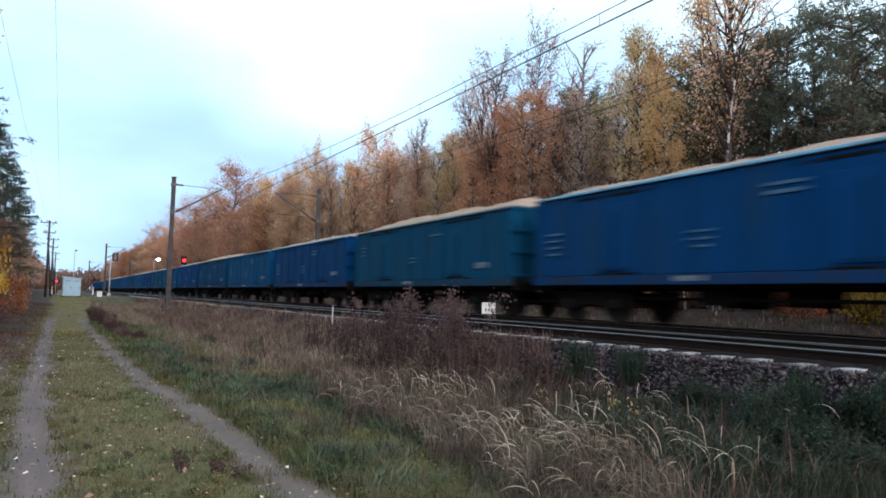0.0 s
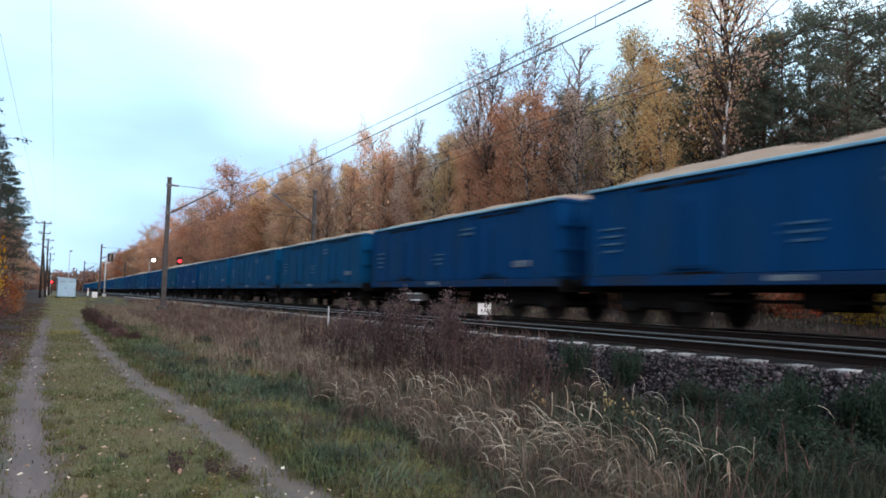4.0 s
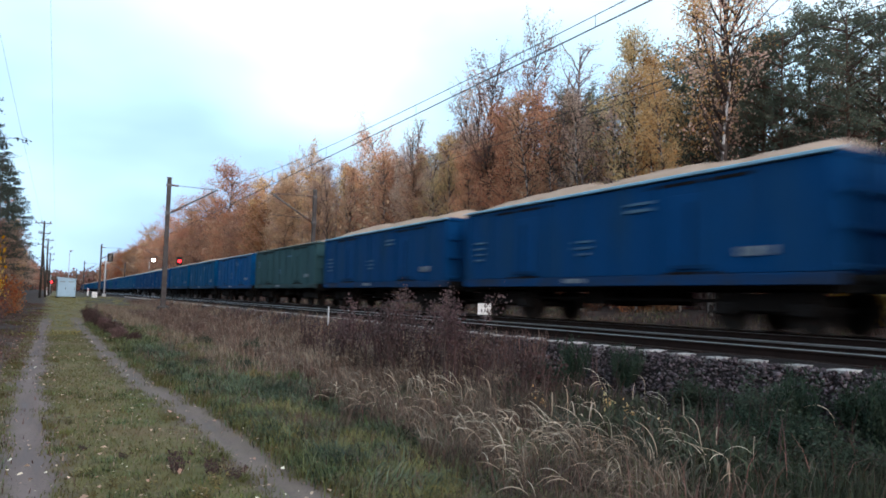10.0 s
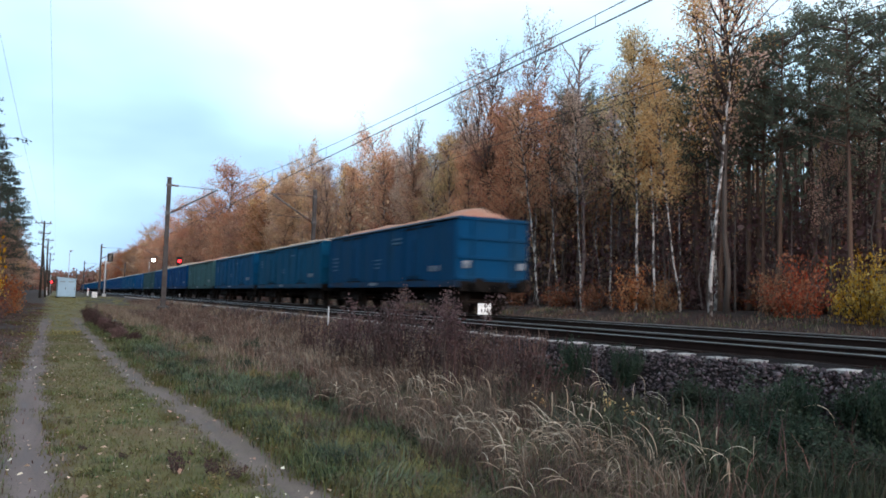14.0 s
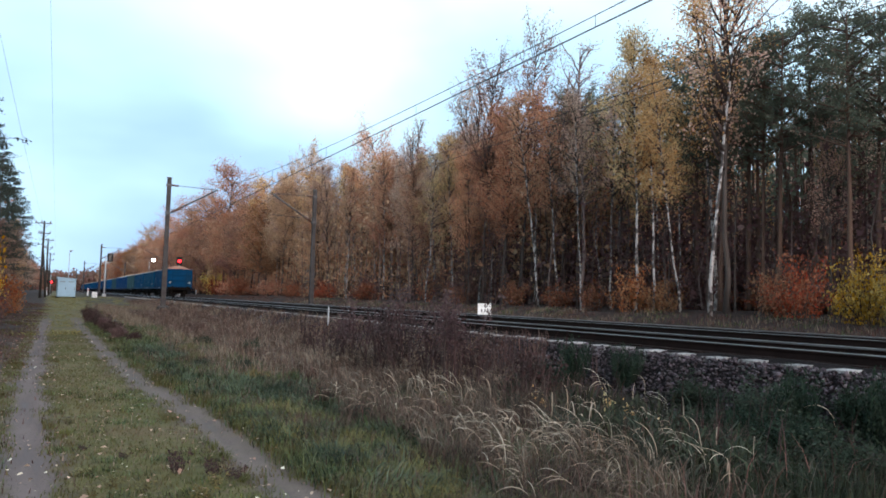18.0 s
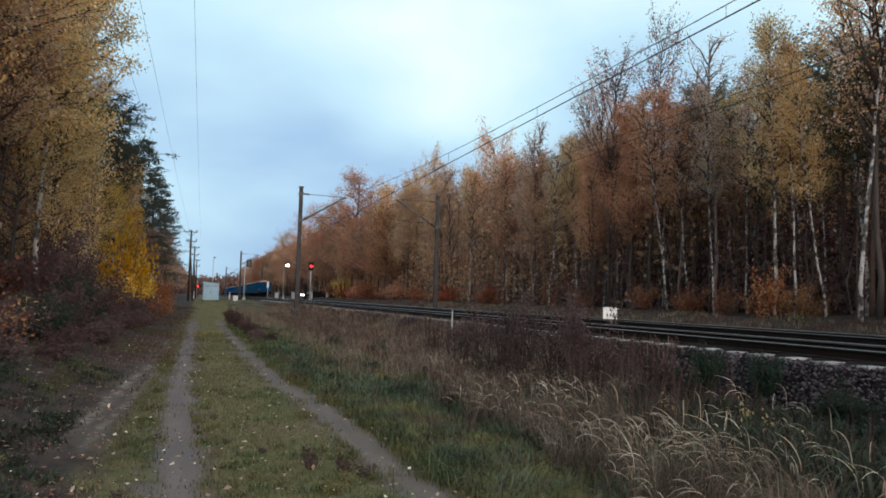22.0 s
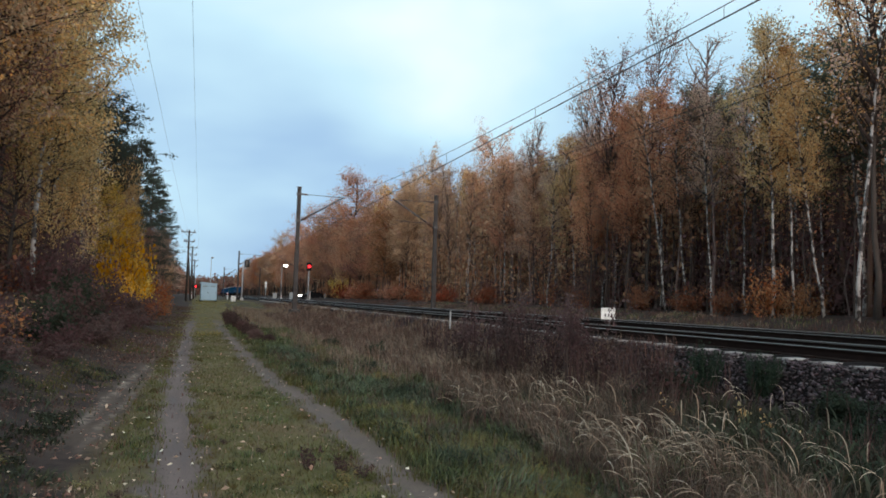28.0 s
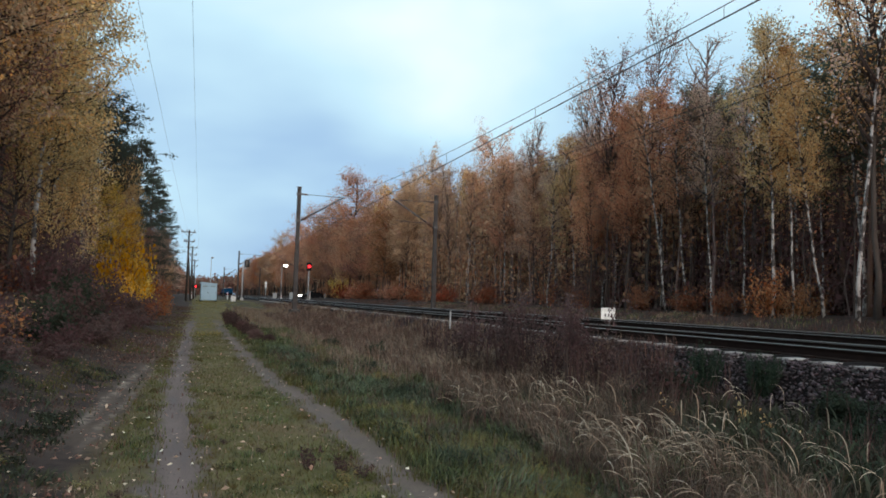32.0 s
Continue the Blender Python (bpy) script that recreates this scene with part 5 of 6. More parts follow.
far_woods("mid_crowns_east", 22.8, 28, 22, 44, 9.6, 12000, "leaf_orange", "thin orange crowns behind the wood's edge", 23, 0.10, "bark_dark", 60, 4.5, 0.05)
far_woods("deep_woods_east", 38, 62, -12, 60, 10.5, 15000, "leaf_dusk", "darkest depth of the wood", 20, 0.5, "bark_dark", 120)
far_woods("far_woods_line", 28, 46, 90, 430, 11.0, 34000, "leaf_rust", "dim brown wood far along the railway", 17, 0.6)
far_woods("far_woods_end", -60, 80, 430, 470, 10.0, 16000, "leaf_dusk", "low dark wood at the far end of the line", 7, 1.3)


# ---- overhead line and lineside equipment ----
def post_tube(name, p0, p1, r, mat, parent, sides=8, r2=None):
    return tube(name, [p0, p1], [r, r2 if r2 else r], mat, parent, sides)


def build_mast(x, y, side):
    """A catenary mast with its cantilever; side: +1 reaches to greater x."""
    z0 = float(ground_z(x, y)) - 0.2
    e = empty("catenary_mast", x, y, 0, label="weathered concrete catenary mast with steel cantilever arm", category="mast", group="catenary masts")
    k = side
    part("mast_column", boxes((-0.15, 0.15, -0.12, 0.12, z0, 4.5), (-0.13, 0.13, -0.105, 0.105, 4.5, 8.95), bevel=0.02), M["mast"], e)
    part("foundation", boxes((-0.35, 0.35, -0.35, 0.35, z0, z0 + 0.55), bevel=0.04), M["mast"], e)
    part("mast_cap", boxes((-0.16, 0.16, -0.13, 0.13, 8.95, 9.0)), M["steel"], e)
    arm = post_tube("cantilever_tube", (0.13 * k, 0, 6.65), (3.1 * k, 0, 8.45), 0.05, M["steel"], e)
    post_tube("insulator", (0.25 * k, 0, 6.72), (0.75 * k, 0, 7.03), 0.085, M["ceramic"], arm)
    post_tube("tie_rod", (0.13 * k, 0, 8.5), (3.1 * k, 0, 8.45), 0.02, M["steel"], e)
    post_tube("tie_insulator", (0.2 * k, 0, 8.5), (0.6 * k, 0, 8.49), 0.06, M["ceramic"], e)
    post_tube("registration_arm", (0.13 * k, 0, 6.9), (3.0 * k, 0, 6.98), 0.022, M["steel"], e)
    part("arm_bracket", boxes((-0.17, 0.17, -0.14, 0.14, 6.58, 6.72), (-0.17, 0.17, -0.14, 0.14, 8.42, 8.56)), M["steel"], e)
    post_tube("name_plate", (-0.16, 0, 3.0), (-0.17, 0, 3.0), 0.12, M["steel"], e)


for i in range(4):
    build_mast(6.2, 50.1 + 80 * i, 1)
    build_mast(15.9, 49.3 + 80 * i, -1)


def messenger(y):
    u = ((y - 10) % 80) / 40
    u = u if u < 1 else 2 - u
    return 7.08 + 1.35 * u ** 2.3


def build_wires(x):
    e = empty("overhead_line", x, 0, 0, label="dark overhead contact wire hung from a sagging messenger wire", category="overhead line", group="overhead lines")
    ys = [-40 + 2.5 * i for i in range(170)]
    tube("messenger_wire", [(0, y, messenger(y)) for y in ys], 0.010, M["wire"], e, 4)
    for s in (-0.014, 0.014):
        tube("contact_wire", [(s, y, 6.84) for y in ys[::4]], 0.0075 if x < 10 else 0.005, M["wire"], e, 4)
    for y in [-29.2 + 8 * i for i in range(40)]:
        if abs(((y - 10) % 80) - 40) > 3:
            post_tube("dropper", (0, y, 6.85), (0, y, messenger(y)), 0.007, M["wire"], e, 4)


for c in TRACKS:
    build_wires(c)


def build_signal(x, y, h, lit, label, arm=0.0, size=(0.5, 0.95)):
    z = float(ground_z(x, y))
    e = empty("railway_signal", x, y, z, label=label, category="signal", group="railway signals")
    post_tube("post", (0, 0, -0.3), (0, 0, h - size[1] * 0.4), 0.085, M["pale_post"], e)
    part("base", boxes((-0.25, 0.25, -0.25, 0.25, -0.2, 0.35), bevel=0.03), M["concrete"], e)
    w, t = size
    if arm:
        part("bracket", boxes((min(0, arm), max(0, arm), -0.06, 0.06, h - t - 0.25, h - t - 0.1)), M["pale_post"], e)
    board = part("signal_head", boxes((arm - w / 2, arm + w / 2, -0.12, 0.1, h - t, h), bevel=0.05), M["black"], e)
    for i, zz in enumerate((0.24, 0.5, 0.76)):
        bm = bmesh.new()
        # the lit lens is oversized and set forward: its glare built as shape
        bmesh.ops.create_cone(bm, cap_ends=True, segments=14, radius1=0.24 if lit and i == 1 else 0.11, radius2=0.24 if lit and i == 1 else 0.11, depth=0.06, matrix=Matrix.Translation((arm, -0.14 - 0.22 * (lit and i == 1), h - t * zz)) @ Matrix.Rotation(math.pi / 2, 4, "X"))
        part("signal_lens", bm, M["red_light"] if lit and i == 1 else M["glass"], board, "lit red lens widened to show its glare" if lit and i == 1 else "")
        part("lens_hood", boxes((arm - 0.14, arm + 0.14, -0.34, -0.12, h - t * zz + 0.12, h - t * zz + 0.14)), M["black"], board)
    post_tube("ladder_rail", (0.16, 0.1, 0.2), (0.16, 0.1, h - t), 0.018, M["steel"], e, 4)
    post_tube("ladder_rail", (-0.16, 0.1, 0.2), (-0.16, 0.1, h - t), 0.018, M["steel"], e, 4)
    return e


build_signal(16.0, 113.3, 6.1, True, "railway signal showing red on a pale post", size=(0.8, 1.3))
build_signal(6.0, 112.2, 6.1, False, "dark railway signal seen unlit on a pale post", arm=0.55, size=(0.75, 1.15))


def build_lamp(x, y, h, lit, label, reach=0.5):
    e = empty("street_lamp", x, y, float(ground_z(x, y)), label=label, category="street lamp", group="lamps at the crossing")
    tube("lamp_post", [(0, 0, -0.3), (0, 0, h * 0.6), (0, 0, h - 0.3), (reach * 0.3, 0, h), (reach, 0, h + 0.05)], [0.09, 0.07, 0.055, 0.045, 0.04], M["pale_post"], e, 8)
    head = part("lamp_head", boxes((reach - 0.1, reach + 0.5, -0.16, 0.16, h - 0.02, h + 0.14), bevel=0.04), M["pale_post"], e)
    bm = bmesh.new()
    # a lit globe is drawn larger than its glass to include the glare
    bmesh.ops.create_uvsphere(bm, u_segments=12, v_segments=8, radius=0.3 if lit else 0.12, matrix=Matrix.Translation((reach + 0.2, -0.1, h - 0.1)) @ Matrix.Diagonal((1.25, 1, 0.8, 1)))
    part("lamp_glass", bm, M["white_light"] if lit else M["glass"], head, "glowing white lamp glass widened to show its glare" if lit else "")


build_lamp(15.0, 143.4, 6.9, True, "lit white crossing lamp on a pale post")
build_lamp(1.9, 150.0, 8.0, False, "tall unlit street lamp on a grey post", 0.0)


def build_crossing():
    """The road that crosses the line, with its posts, barrier boxes and warning lamps."""
    me = mesh_of("road", [(x, y, RAIL_Z - 0.03 + 0.0 * x) for x in (-60, 0, 6, 17, 24, 80) for y in (127.0, 133.0)], [(2 * i, 2 * i + 2, 2 * i + 3, 2 * i + 1) for i in range(5)], M["road"])
    tagged(new("road", me), "asphalt road across the railway", "road", kind="structure")
    for x, y in ((17.9, 124.5), (20.7, 126), (23.6, 126), (26.5, 126), (13.2, 125.5), (-1.2, 124), (2.3, 124), (4.4, 125)):
        e = empty("guard_post", x, y, float(ground_z(x, y)), label="short white roadside guard post", category="post", group="crossing guard posts")
        part("shaft", boxes((-0.09, 0.09, -0.09, 0.09, -0.2, 1.15), bevel=0.03), M["white"], e)
        part("band", boxes((-0.095, 0.095, -0.095, 0.095, 0.8, 0.95)), M["red_band"], e)
    for x, y in ((13.6, 141.0), (16.4, 138.0)):
        e = empty("barrier_machine", x, y, float(ground_z(x, y)) + 0.3, label="pale level-crossing barrier machine with its counterweight", category="barrier", group="crossing barriers")
        part("cabinet", boxes((-0.35, 0.35, -0.3, 0.3, -0.5, 1.1), bevel=0.05), M["pale_post"], e)
        part("counterweight", boxes((0.4, 0.9, -0.2, 0.2, 0.9, 1.2), bevel=0.04), M["steel"], e)
    for x, y, d in ((-0.75, 122.0, 1), (12.3, 146.0, 0)):
        z = float(ground_z(x, y))
        e = empty("crossing_signal", x, y, z, label="level-crossing warning signal with a red lamp" if d else "small white crossing sign on a post", category="signal", group="crossing signals")
        post_tube("post", (0, 0, -0.2), (0, 0, 3.0), 0.05, M["pale_post"], e)
        if d:
            bm = bmesh.new()
            bmesh.ops.create_cone(bm, cap_ends=True, segments=14, radius1=0.15, radius2=0.15, depth=0.08, matrix=Matrix.Translation((0.12, -0.1, 1.95)) @ Matrix.Rotation(math.pi / 2, 4, "X"))
            part("red_lamp", bm, M["red_light"], e, "lit red warning lamp")
            part("lamp_board", boxes((-0.5, 0.5, -0.05, 0.02, 1.7, 2.2), bevel=0.03), M["black"], e)
        else:
            part("sign_plate", boxes((-0.2, 0.2, -0.04, 0.0, 2.4, 3.6), bevel=0.02), M["white"], e)


M["red_band"] = material("red_paint_band", (0.4, 0.03, 0.025), 0.6)
build_crossing()


def build_car(x, y, z, rz):
    """A small dark hatchback, its nose towards -x."""
    e = empty("car", x, y, z, rz, label="dark car waiting with headlights on", category="car")
    prof = [(-2.05, 0.35), (-2.1, 0.6), (-1.95, 0.78), (-1.05, 0.92), (-0.35, 1.4), (1.2, 1.44), (1.9, 0.98), (2.05, 0.9), (2.05, 0.4), (1.9, 0.28), (-1.9, 0.28)]
    k = len(prof)
    rows = [(-0.82, 0.93), (-0.86, 1.0), (0.86, 1.0), (0.82, 0.93)]
    v = [(a * (1 if abs(b) > 0.84 else 0.985), b, 0.28 + (c - 0.28) * q) for b, q in rows for a, c in prof]
    f = [(j * k + i, j * k + (i + 1) % k, (j + 1) * k + (i + 1) % k, (j + 1) * k + i) for j in range(3) for i in range(k)]
    f += [tuple(range(k))[::-1], tuple(range(3 * k, 4 * k))]
    child("car_body", mesh_of("car_body", v, f, M["car_paint"]), e)
    for s in (-1, 1):
        part("side_window", boxes((-0.55, 0.2, min(s * 0.84, s * 0.875), max(s * 0.84, s * 0.875), 0.98, 1.3)), M["glass"], e)
        part("rear_side_window", boxes((0.3, 1.2, min(s * 0.84, s * 0.875), max(s * 0.84, s * 0.875), 0.98, 1.3)), M["glass"], e)
        for xx in (-1.3, 1.3):
            bm = bmesh.new()
            bmesh.ops.create_cone(bm, cap_ends=True, segments=18, radius1=0.31, radius2=0.31, depth=0.2, matrix=Matrix.Translation((xx, s * 0.8, 0.31)) @ Matrix.Rotation(math.pi / 2, 4, "X"))
            wh = part("wheel", bm, M["rubber"], e)
            bm = bmesh.new()
            bmesh.ops.create_cone(bm, cap_ends=True, segments=14, radius1=0.19, radius2=0.19, depth=0.21, matrix=Matrix.Translation((xx, s * 0.805, 0.31)) @ Matrix.Rotation(math.pi / 2, 4, "X"))
            part("rim", bm, M["steel"], wh)
        bm = bmesh.new()
        bmesh.ops.create_uvsphere(bm, u_segments=12, v_segments=8, radius=0.2, matrix=Matrix.Translation((-2.05, s * 0.62, 0.66)) @ Matrix.Diagonal((0.7, 1, 0.9, 1)))
        part("headlight", bm, M["white_light"], e, "lit white headlight")


build_car(18.9, 129.0, RAIL_Z - 0.03, 8)


def build_hut():
    """The sheet-metal relay cabinet beside the path."""
    y = 87.0
    z = float(ground_z(0.95, y))
    e = empty("relay_cabinet", 0.95, y, z, 4, label="pale grey sheet-metal relay cabinet on short feet", category="cabinet")
    part("cabinet_body", boxes((-0.86, 0.86, -0.7, 0.7, 0.12, 2.0), bevel=0.02), M["hut"], e)
    v = [(-0.93, -0.78, 2.0), (0.93, -0.78, 2.0), (0.93, 0.78, 2.0), (-0.93, 0.78, 2.0), (-0.93, -0.78, 2.2), (0.93, -0.78, 2.05), (0.93, 0.78, 2.05), (-0.93, 0.78, 2.2)]
    child("roof", mesh_of("roof", v, [(0, 3, 2, 1), (4, 5, 6, 7), (0, 1, 5, 4), (1, 2, 6, 5), (2, 3, 7, 6), (3, 0, 4, 7)], M["hut"]), e)
    for x in (-0.42, 0.42):
        d = part("door", boxes((x - 0.4, x + 0.4, -0.725, -0.7, 0.2, 1.92), bevel=0.008), M["hut"], e)
        part("handle", boxes((x + 0.3, x + 0.36, -0.75, -0.725, 0.9, 1.1)), M["steel"], d)
        part("vent", boxes((x - 0.25, x + 0.25, -0.735, -0.725, 1.66, 1.76)), M["hut_trim"], d, "dark louvred vent")
    for x in (-0.8, 0.8):
        for yy in (-0.55, 0.55):
            part("foot", boxes((x - 0.12, x + 0.12, yy - 0.12, yy + 0.12, -0.25, 0.12)), M["under"], e)
    e = empty("junction_box", 4.05, 94.6, float(ground_z(4.05, 94.6)), label="small white trackside junction box", category="box")
    part("box_body", boxes((-0.28, 0.28, -0.25, 0.25, -0.1, 0.65), bevel=0.03), M["white"], e)
    part("box_lid", boxes((-0.32, 0.32, -0.29, 0.29, 0.65, 0.71), bevel=0.015), M["pale_post"], e)


build_hut()


def build_poles():
    for x, y, h in ((-1.5, 90.0, 8.4), (-1.35, 118.0, 8.2), (-1.5, -30.0, 8.4), (-1.3, 160.0, 8.0)):
        z = float(ground_z(x, y))
        e = empty("power_pole", x, y, z, label="dark power pole with crossarms and insulators", category="pole", group="power poles")
        post_tube("pole_shaft", (0, 0, -0.5), (0, 0, h), 0.13, M["wood_pole"], e, 8, 0.09)
        post_tube("stay_leg", (0.55, 0.1, -0.4), (0.06, 0.05, h * 0.62), 0.10, M["wood_pole"], e, 8, 0.08)
        part("pole_band", boxes((-0.13, 0.13, -0.13, 0.13, h * 0.62, h * 0.62 + 0.08)), M["steel"], e)
        for k, zz in enumerate((h - 0.25, h - 1.35)):
            a = part("crossarm", boxes((-0.9 + 0.35 * k, 0.75 - 0.1 * k, -0.05, 0.05, zz - 0.05, zz + 0.05)), M["steel"], e)
            for s in (-0.62 + 0.3 * k, 0.5):
                post_tube("brace", (s, 0.06, zz - 0.03), (0, 0.06, zz - 0.55), 0.022, M["steel"], e, 5)
            for s in (-0.8 + 0.35 * k, -0.25, 0.6):
                post_tube("insulator", (s, 0, zz + 0.05), (s, 0, zz + 0.28), 0.05, M["ceramic"], a, 6)
    for x in (-2.5, -1.75, -0.5):
        e = empty("power_line", x, 0, 0, label="thin overhead power wire between poles", category="wire", group="power wires")
        ys = [-30 + 8 * i for i in range(24)]
        tube("wire", [(0, y, 9.0 - 0.55 * (1 - ((((y + 30) % 120) - 60) / 60) ** 2)) for y in ys], 0.005, M["wire"], e, 4)


build_poles()


def build_small_signs():
    e = empty("hectometre_marker", 11.1, 18.0, RAIL_Z - 0.28, label="small white hectometre marker plate between the tracks", category="marker")
    post_tube("stake", (0.0, 0.03, -0.2), (0.0, 0.03, 0.5), 0.03, M["steel"], e)
    plate = part("plate", boxes((-0.29, 0.17, -0.01, 0.01, 0.37, 0.70), bevel=0.006), M["white"], e)
    for x, z, lx, lz in ((-0.06, 0.625, 0.05, 0.045), (0.02, 0.625, 0.04, 0.05), (-0.16, 0.49, 0.045, 0.085), (-0.05, 0.49, 0.05, 0.085), (0.055, 0.49, 0.045, 0.085)):
        part("digit_bar", boxes((x - lx / 2, x + lx / 2, -0.014, -0.01, z - lz / 2, z + lz / 2)), M["steel"], plate)
    for x, y in ((7.3, 20.9),):
        e = empty("cable_marker", x, y, 0.52, label="thin white lineside marker stake", category="marker", group="lineside stakes")
        part("stake", boxes((-0.018, 0.018, -0.018, 0.018, -0.2, 0.6), bevel=0.006), M["pale_post"], e)
        part("stake_cap", boxes((-0.03, 0.03, -0.03, 0.03, 0.6, 0.63)), M["steel"], e)


build_small_signs()


# ---- grass, reeds and weeds ----
def blades(n, xs, ys, height, width, droop, seed, mat, name, label, keep=None, segs=3, clump=0.0, lean=0.25, plume=0.0, follow=False, tuft=26):
    """Grass blades that rise, bend and hang over; one joined sheet of stuff."""
    rng = np.random.default_rng(seed)
    x, y = rng.uniform(*xs, n), ys[0] + (ys[1] - ys[0]) * rng.uniform(0, 1, n) ** 1.5
    if clump:
        m = max(8, n // tuft)
        cx, cy = rng.uniform(*xs, m), ys[0] + (ys[1] - ys[0]) * rng.uniform(0, 1, m) ** 1.5
        k = rng.integers(0, m, n)
        x, y = cx[k] + rng.normal(size=n) * clump, cy[k] + rng.normal(size=n) * clump
    comb = rng.uniform(0, 2 * np.pi, len(x)) if not clump else rng.uniform(0, 2 * np.pi, m)[k] + rng.normal(size=len(x)) * (0.8 if tuft > 26 else 3.0)
    if follow:
        x = x + np.interp(y, RUT_Y, RUT_R) - 1.5
    if keep is not None:
        ok = keep(x, y, rng)
        x, y, comb = x[ok], y[ok], comb[ok]
    n = len(x)
    z = np.maximum(ground_z(x, y), np.interp(x, (6.4, 6.75, 7.62, 9), (0, 0.1, 0.68, 0.68)) * (x < 9)) - 0.01
    h = height * rng.uniform(0.55, 1.25, n)
    a = comb
    dirx, diry = np.cos(a), np.sin(a)
    w = width * rng.uniform(0.6, 1.4, n) * (1 + y / 25)
    sway = lean * rng.uniform(0.2, 1.3, n)
    fall = droop * rng.uniform(0.2, 1.2, n)
    vs = []
    for i in range(segs + 1):
        t = i / segs
        out = h * (sway * t + fall * t ** 4)
        up = h * (t - 0.6 * fall * t ** 4)
        half = w * (1 - 0.85 * t + plume * np.exp(-((t - 0.78) / 0.16) ** 2)) / 2
        px, py, pz = x + dirx * out, y + diry * out, z + up
        vs.append(np.stack([px - diry * half, py + dirx * half, pz], 1))
        vs.append(np.stack([px + diry * half, py - dirx * half, pz], 1))
    v = np.stack(vs, 1)
    k = 2 * (segs + 1)
    base = np.arange(n)[:, None] * k
    f = np.concatenate([base + np.array([[2 * i, 2 * i + 1, 2 * i + 3, 2 * i + 2]]) for i in range(segs)])
    return tagged(new(name, quick_mesh(name, v.reshape(-1, 3), f, M[mat])), label, "grass", kind="stuff")


def plumes(n, xs, ys, length, width, seed, mat, name, label, keep, tuft=24, clump=0.11, start=0.0, segs=9, bow=2.5, lean=0.24, to=2.8):
    """Reed culms that stand up and nod over at the top, most of them towards the path (to: radians); start: the share of the culm that is left out, so that only the plume shows."""
    rng = np.random.default_rng(seed)
    m = max(6, n // tuft)
    cx, cy = rng.uniform(*xs, m), ys[0] + (ys[1] - ys[0]) * rng.uniform(0, 1, m) ** 1.3
    k = rng.integers(0, m, n)
    x, y = cx[k] + rng.normal(size=n) * clump, cy[k] + rng.normal(size=n) * clump
    way = to + rng.normal(size=m)[k] * 1.1 + rng.normal(size=n) * 0.6
    L, w = length * rng.uniform(0.6, 1.12, n), width * rng.uniform(0.6, 1.4, n)
    tilt, nod, knee = lean * rng.uniform(0, 1.4, n), bow * rng.uniform(0.5, 1.15, n), rng.uniform(0.36, 0.64, n)
    ok = keep(x, y, rng)
    x, y, way, L, w, tilt, nod, knee = (q[ok] for q in (x, y, way, L, w, tilt, nod, knee))
    n = len(x)
    z = ground_z(x, y) - 0.01
    out, up = np.zeros(n), np.zeros(n)
    vs = []
    steps = 24
    marks = [int(round(steps * (start + (1 - start) * i / segs))) for i in range(segs + 1)]
    dirx, diry = np.cos(way), np.sin(way)
    for j in range(steps + 1):
        t = j / steps
        if j in marks:
            u = (t - start) / (1 - start)
            half = w * (0.25 + 0.75 * math.sin(math.pi * min(1, 0.1 + 0.9 * u)) if start else 1 - 0.5 * u) / 2
            px, py, pz = x + dirx * out, y + diry * out, np.maximum(z + up, z + 0.03)
            vs.append(np.stack([px - diry * half, py + dirx * half, pz], 1))
            vs.append(np.stack([px + diry * half, py - dirx * half, pz + half * 0.8], 1))
        a = tilt + nod * np.clip((t - knee) / (1 - knee), 0, 1) ** 0.8
        out, up = out + np.sin(a) * L / steps, up + np.cos(a) * L / steps
    v = np.stack(vs, 1)
    q = 2 * (segs + 1)
    base = np.arange(n)[:, None] * q
    f = np.concatenate([base + np.array([[2 * i, 2 * i + 1, 2 * i + 3, 2 * i + 2]]) for i in range(segs)])
    tagged(new(name, quick_mesh(name, v.reshape(-1, 3), f, M[mat])), label, "reeds", kind="stuff")


def off_ruts(x, y, rng):
    return (y > 40 + rng.uniform(-4, 4, len(x))) | ((np.abs(x - np.interp(y, RUT_Y, RUT_L)) > 0.19 + 0.05 * np.sin(y * 3.1 + x * 2) + 0.04 * np.sin(y * 7.3) + rng.uniform(-0.12, 0.1, len(x)))
                                                 & (np.abs(x - np.interp(y, RUT_Y, RUT_R)) > 0.19 + 0.07 * np.sin(y * 2.7 - x * 3) + 0.04 * np.sin(y * 6.1) + rng.uniform(-0.13, 0.1, len(x))))


def reed_edge(y):
    """Where the green verge ends and the reeds begin."""
    y = np.asarray(y)
    return np.interp(y, (3.4, 5.5, 7.0, 8.5, 12, 40), (2.75, 2.75, 2.95, 3.05, 3.7, 3.85)) + 0.14 * np.sin(y * 1.3) + 0.10 * np.sin(y * 3.1 + 1)


def patchy(x, y, rng):
    return np.sin(x * 1.7 + np.sin(y * 0.9) * 1.5) + np.sin(y * 0.8 + x) * 0.8 + rng.normal(size=len(x)) * 0.6 > -0.2


def deeper(x, y, rng):
    """Turf that is worn thin in patches."""
    return off_ruts(x, y, rng) & (np.sin(x * 2.9 + np.sin(y * 1.1) * 2) + np.sin(y * 1.9 + x * 1.3) + rng.normal(size=len(x)) * 0.9 > -1.0)


def rut_rim(x, y, rng):
    """Only the rims of the wheel ruts."""
    d = np.minimum(np.abs(x - np.interp(y, RUT_Y, RUT_L)), np.abs(x - np.interp(y, RUT_Y, RUT_R)))
    return (d > 0.15) & (d < 0.42) & (np.sin(y * 2.3) + np.sin(y * 0.9 + x) + rng.normal(size=len(x)) * 0.6 > 0)


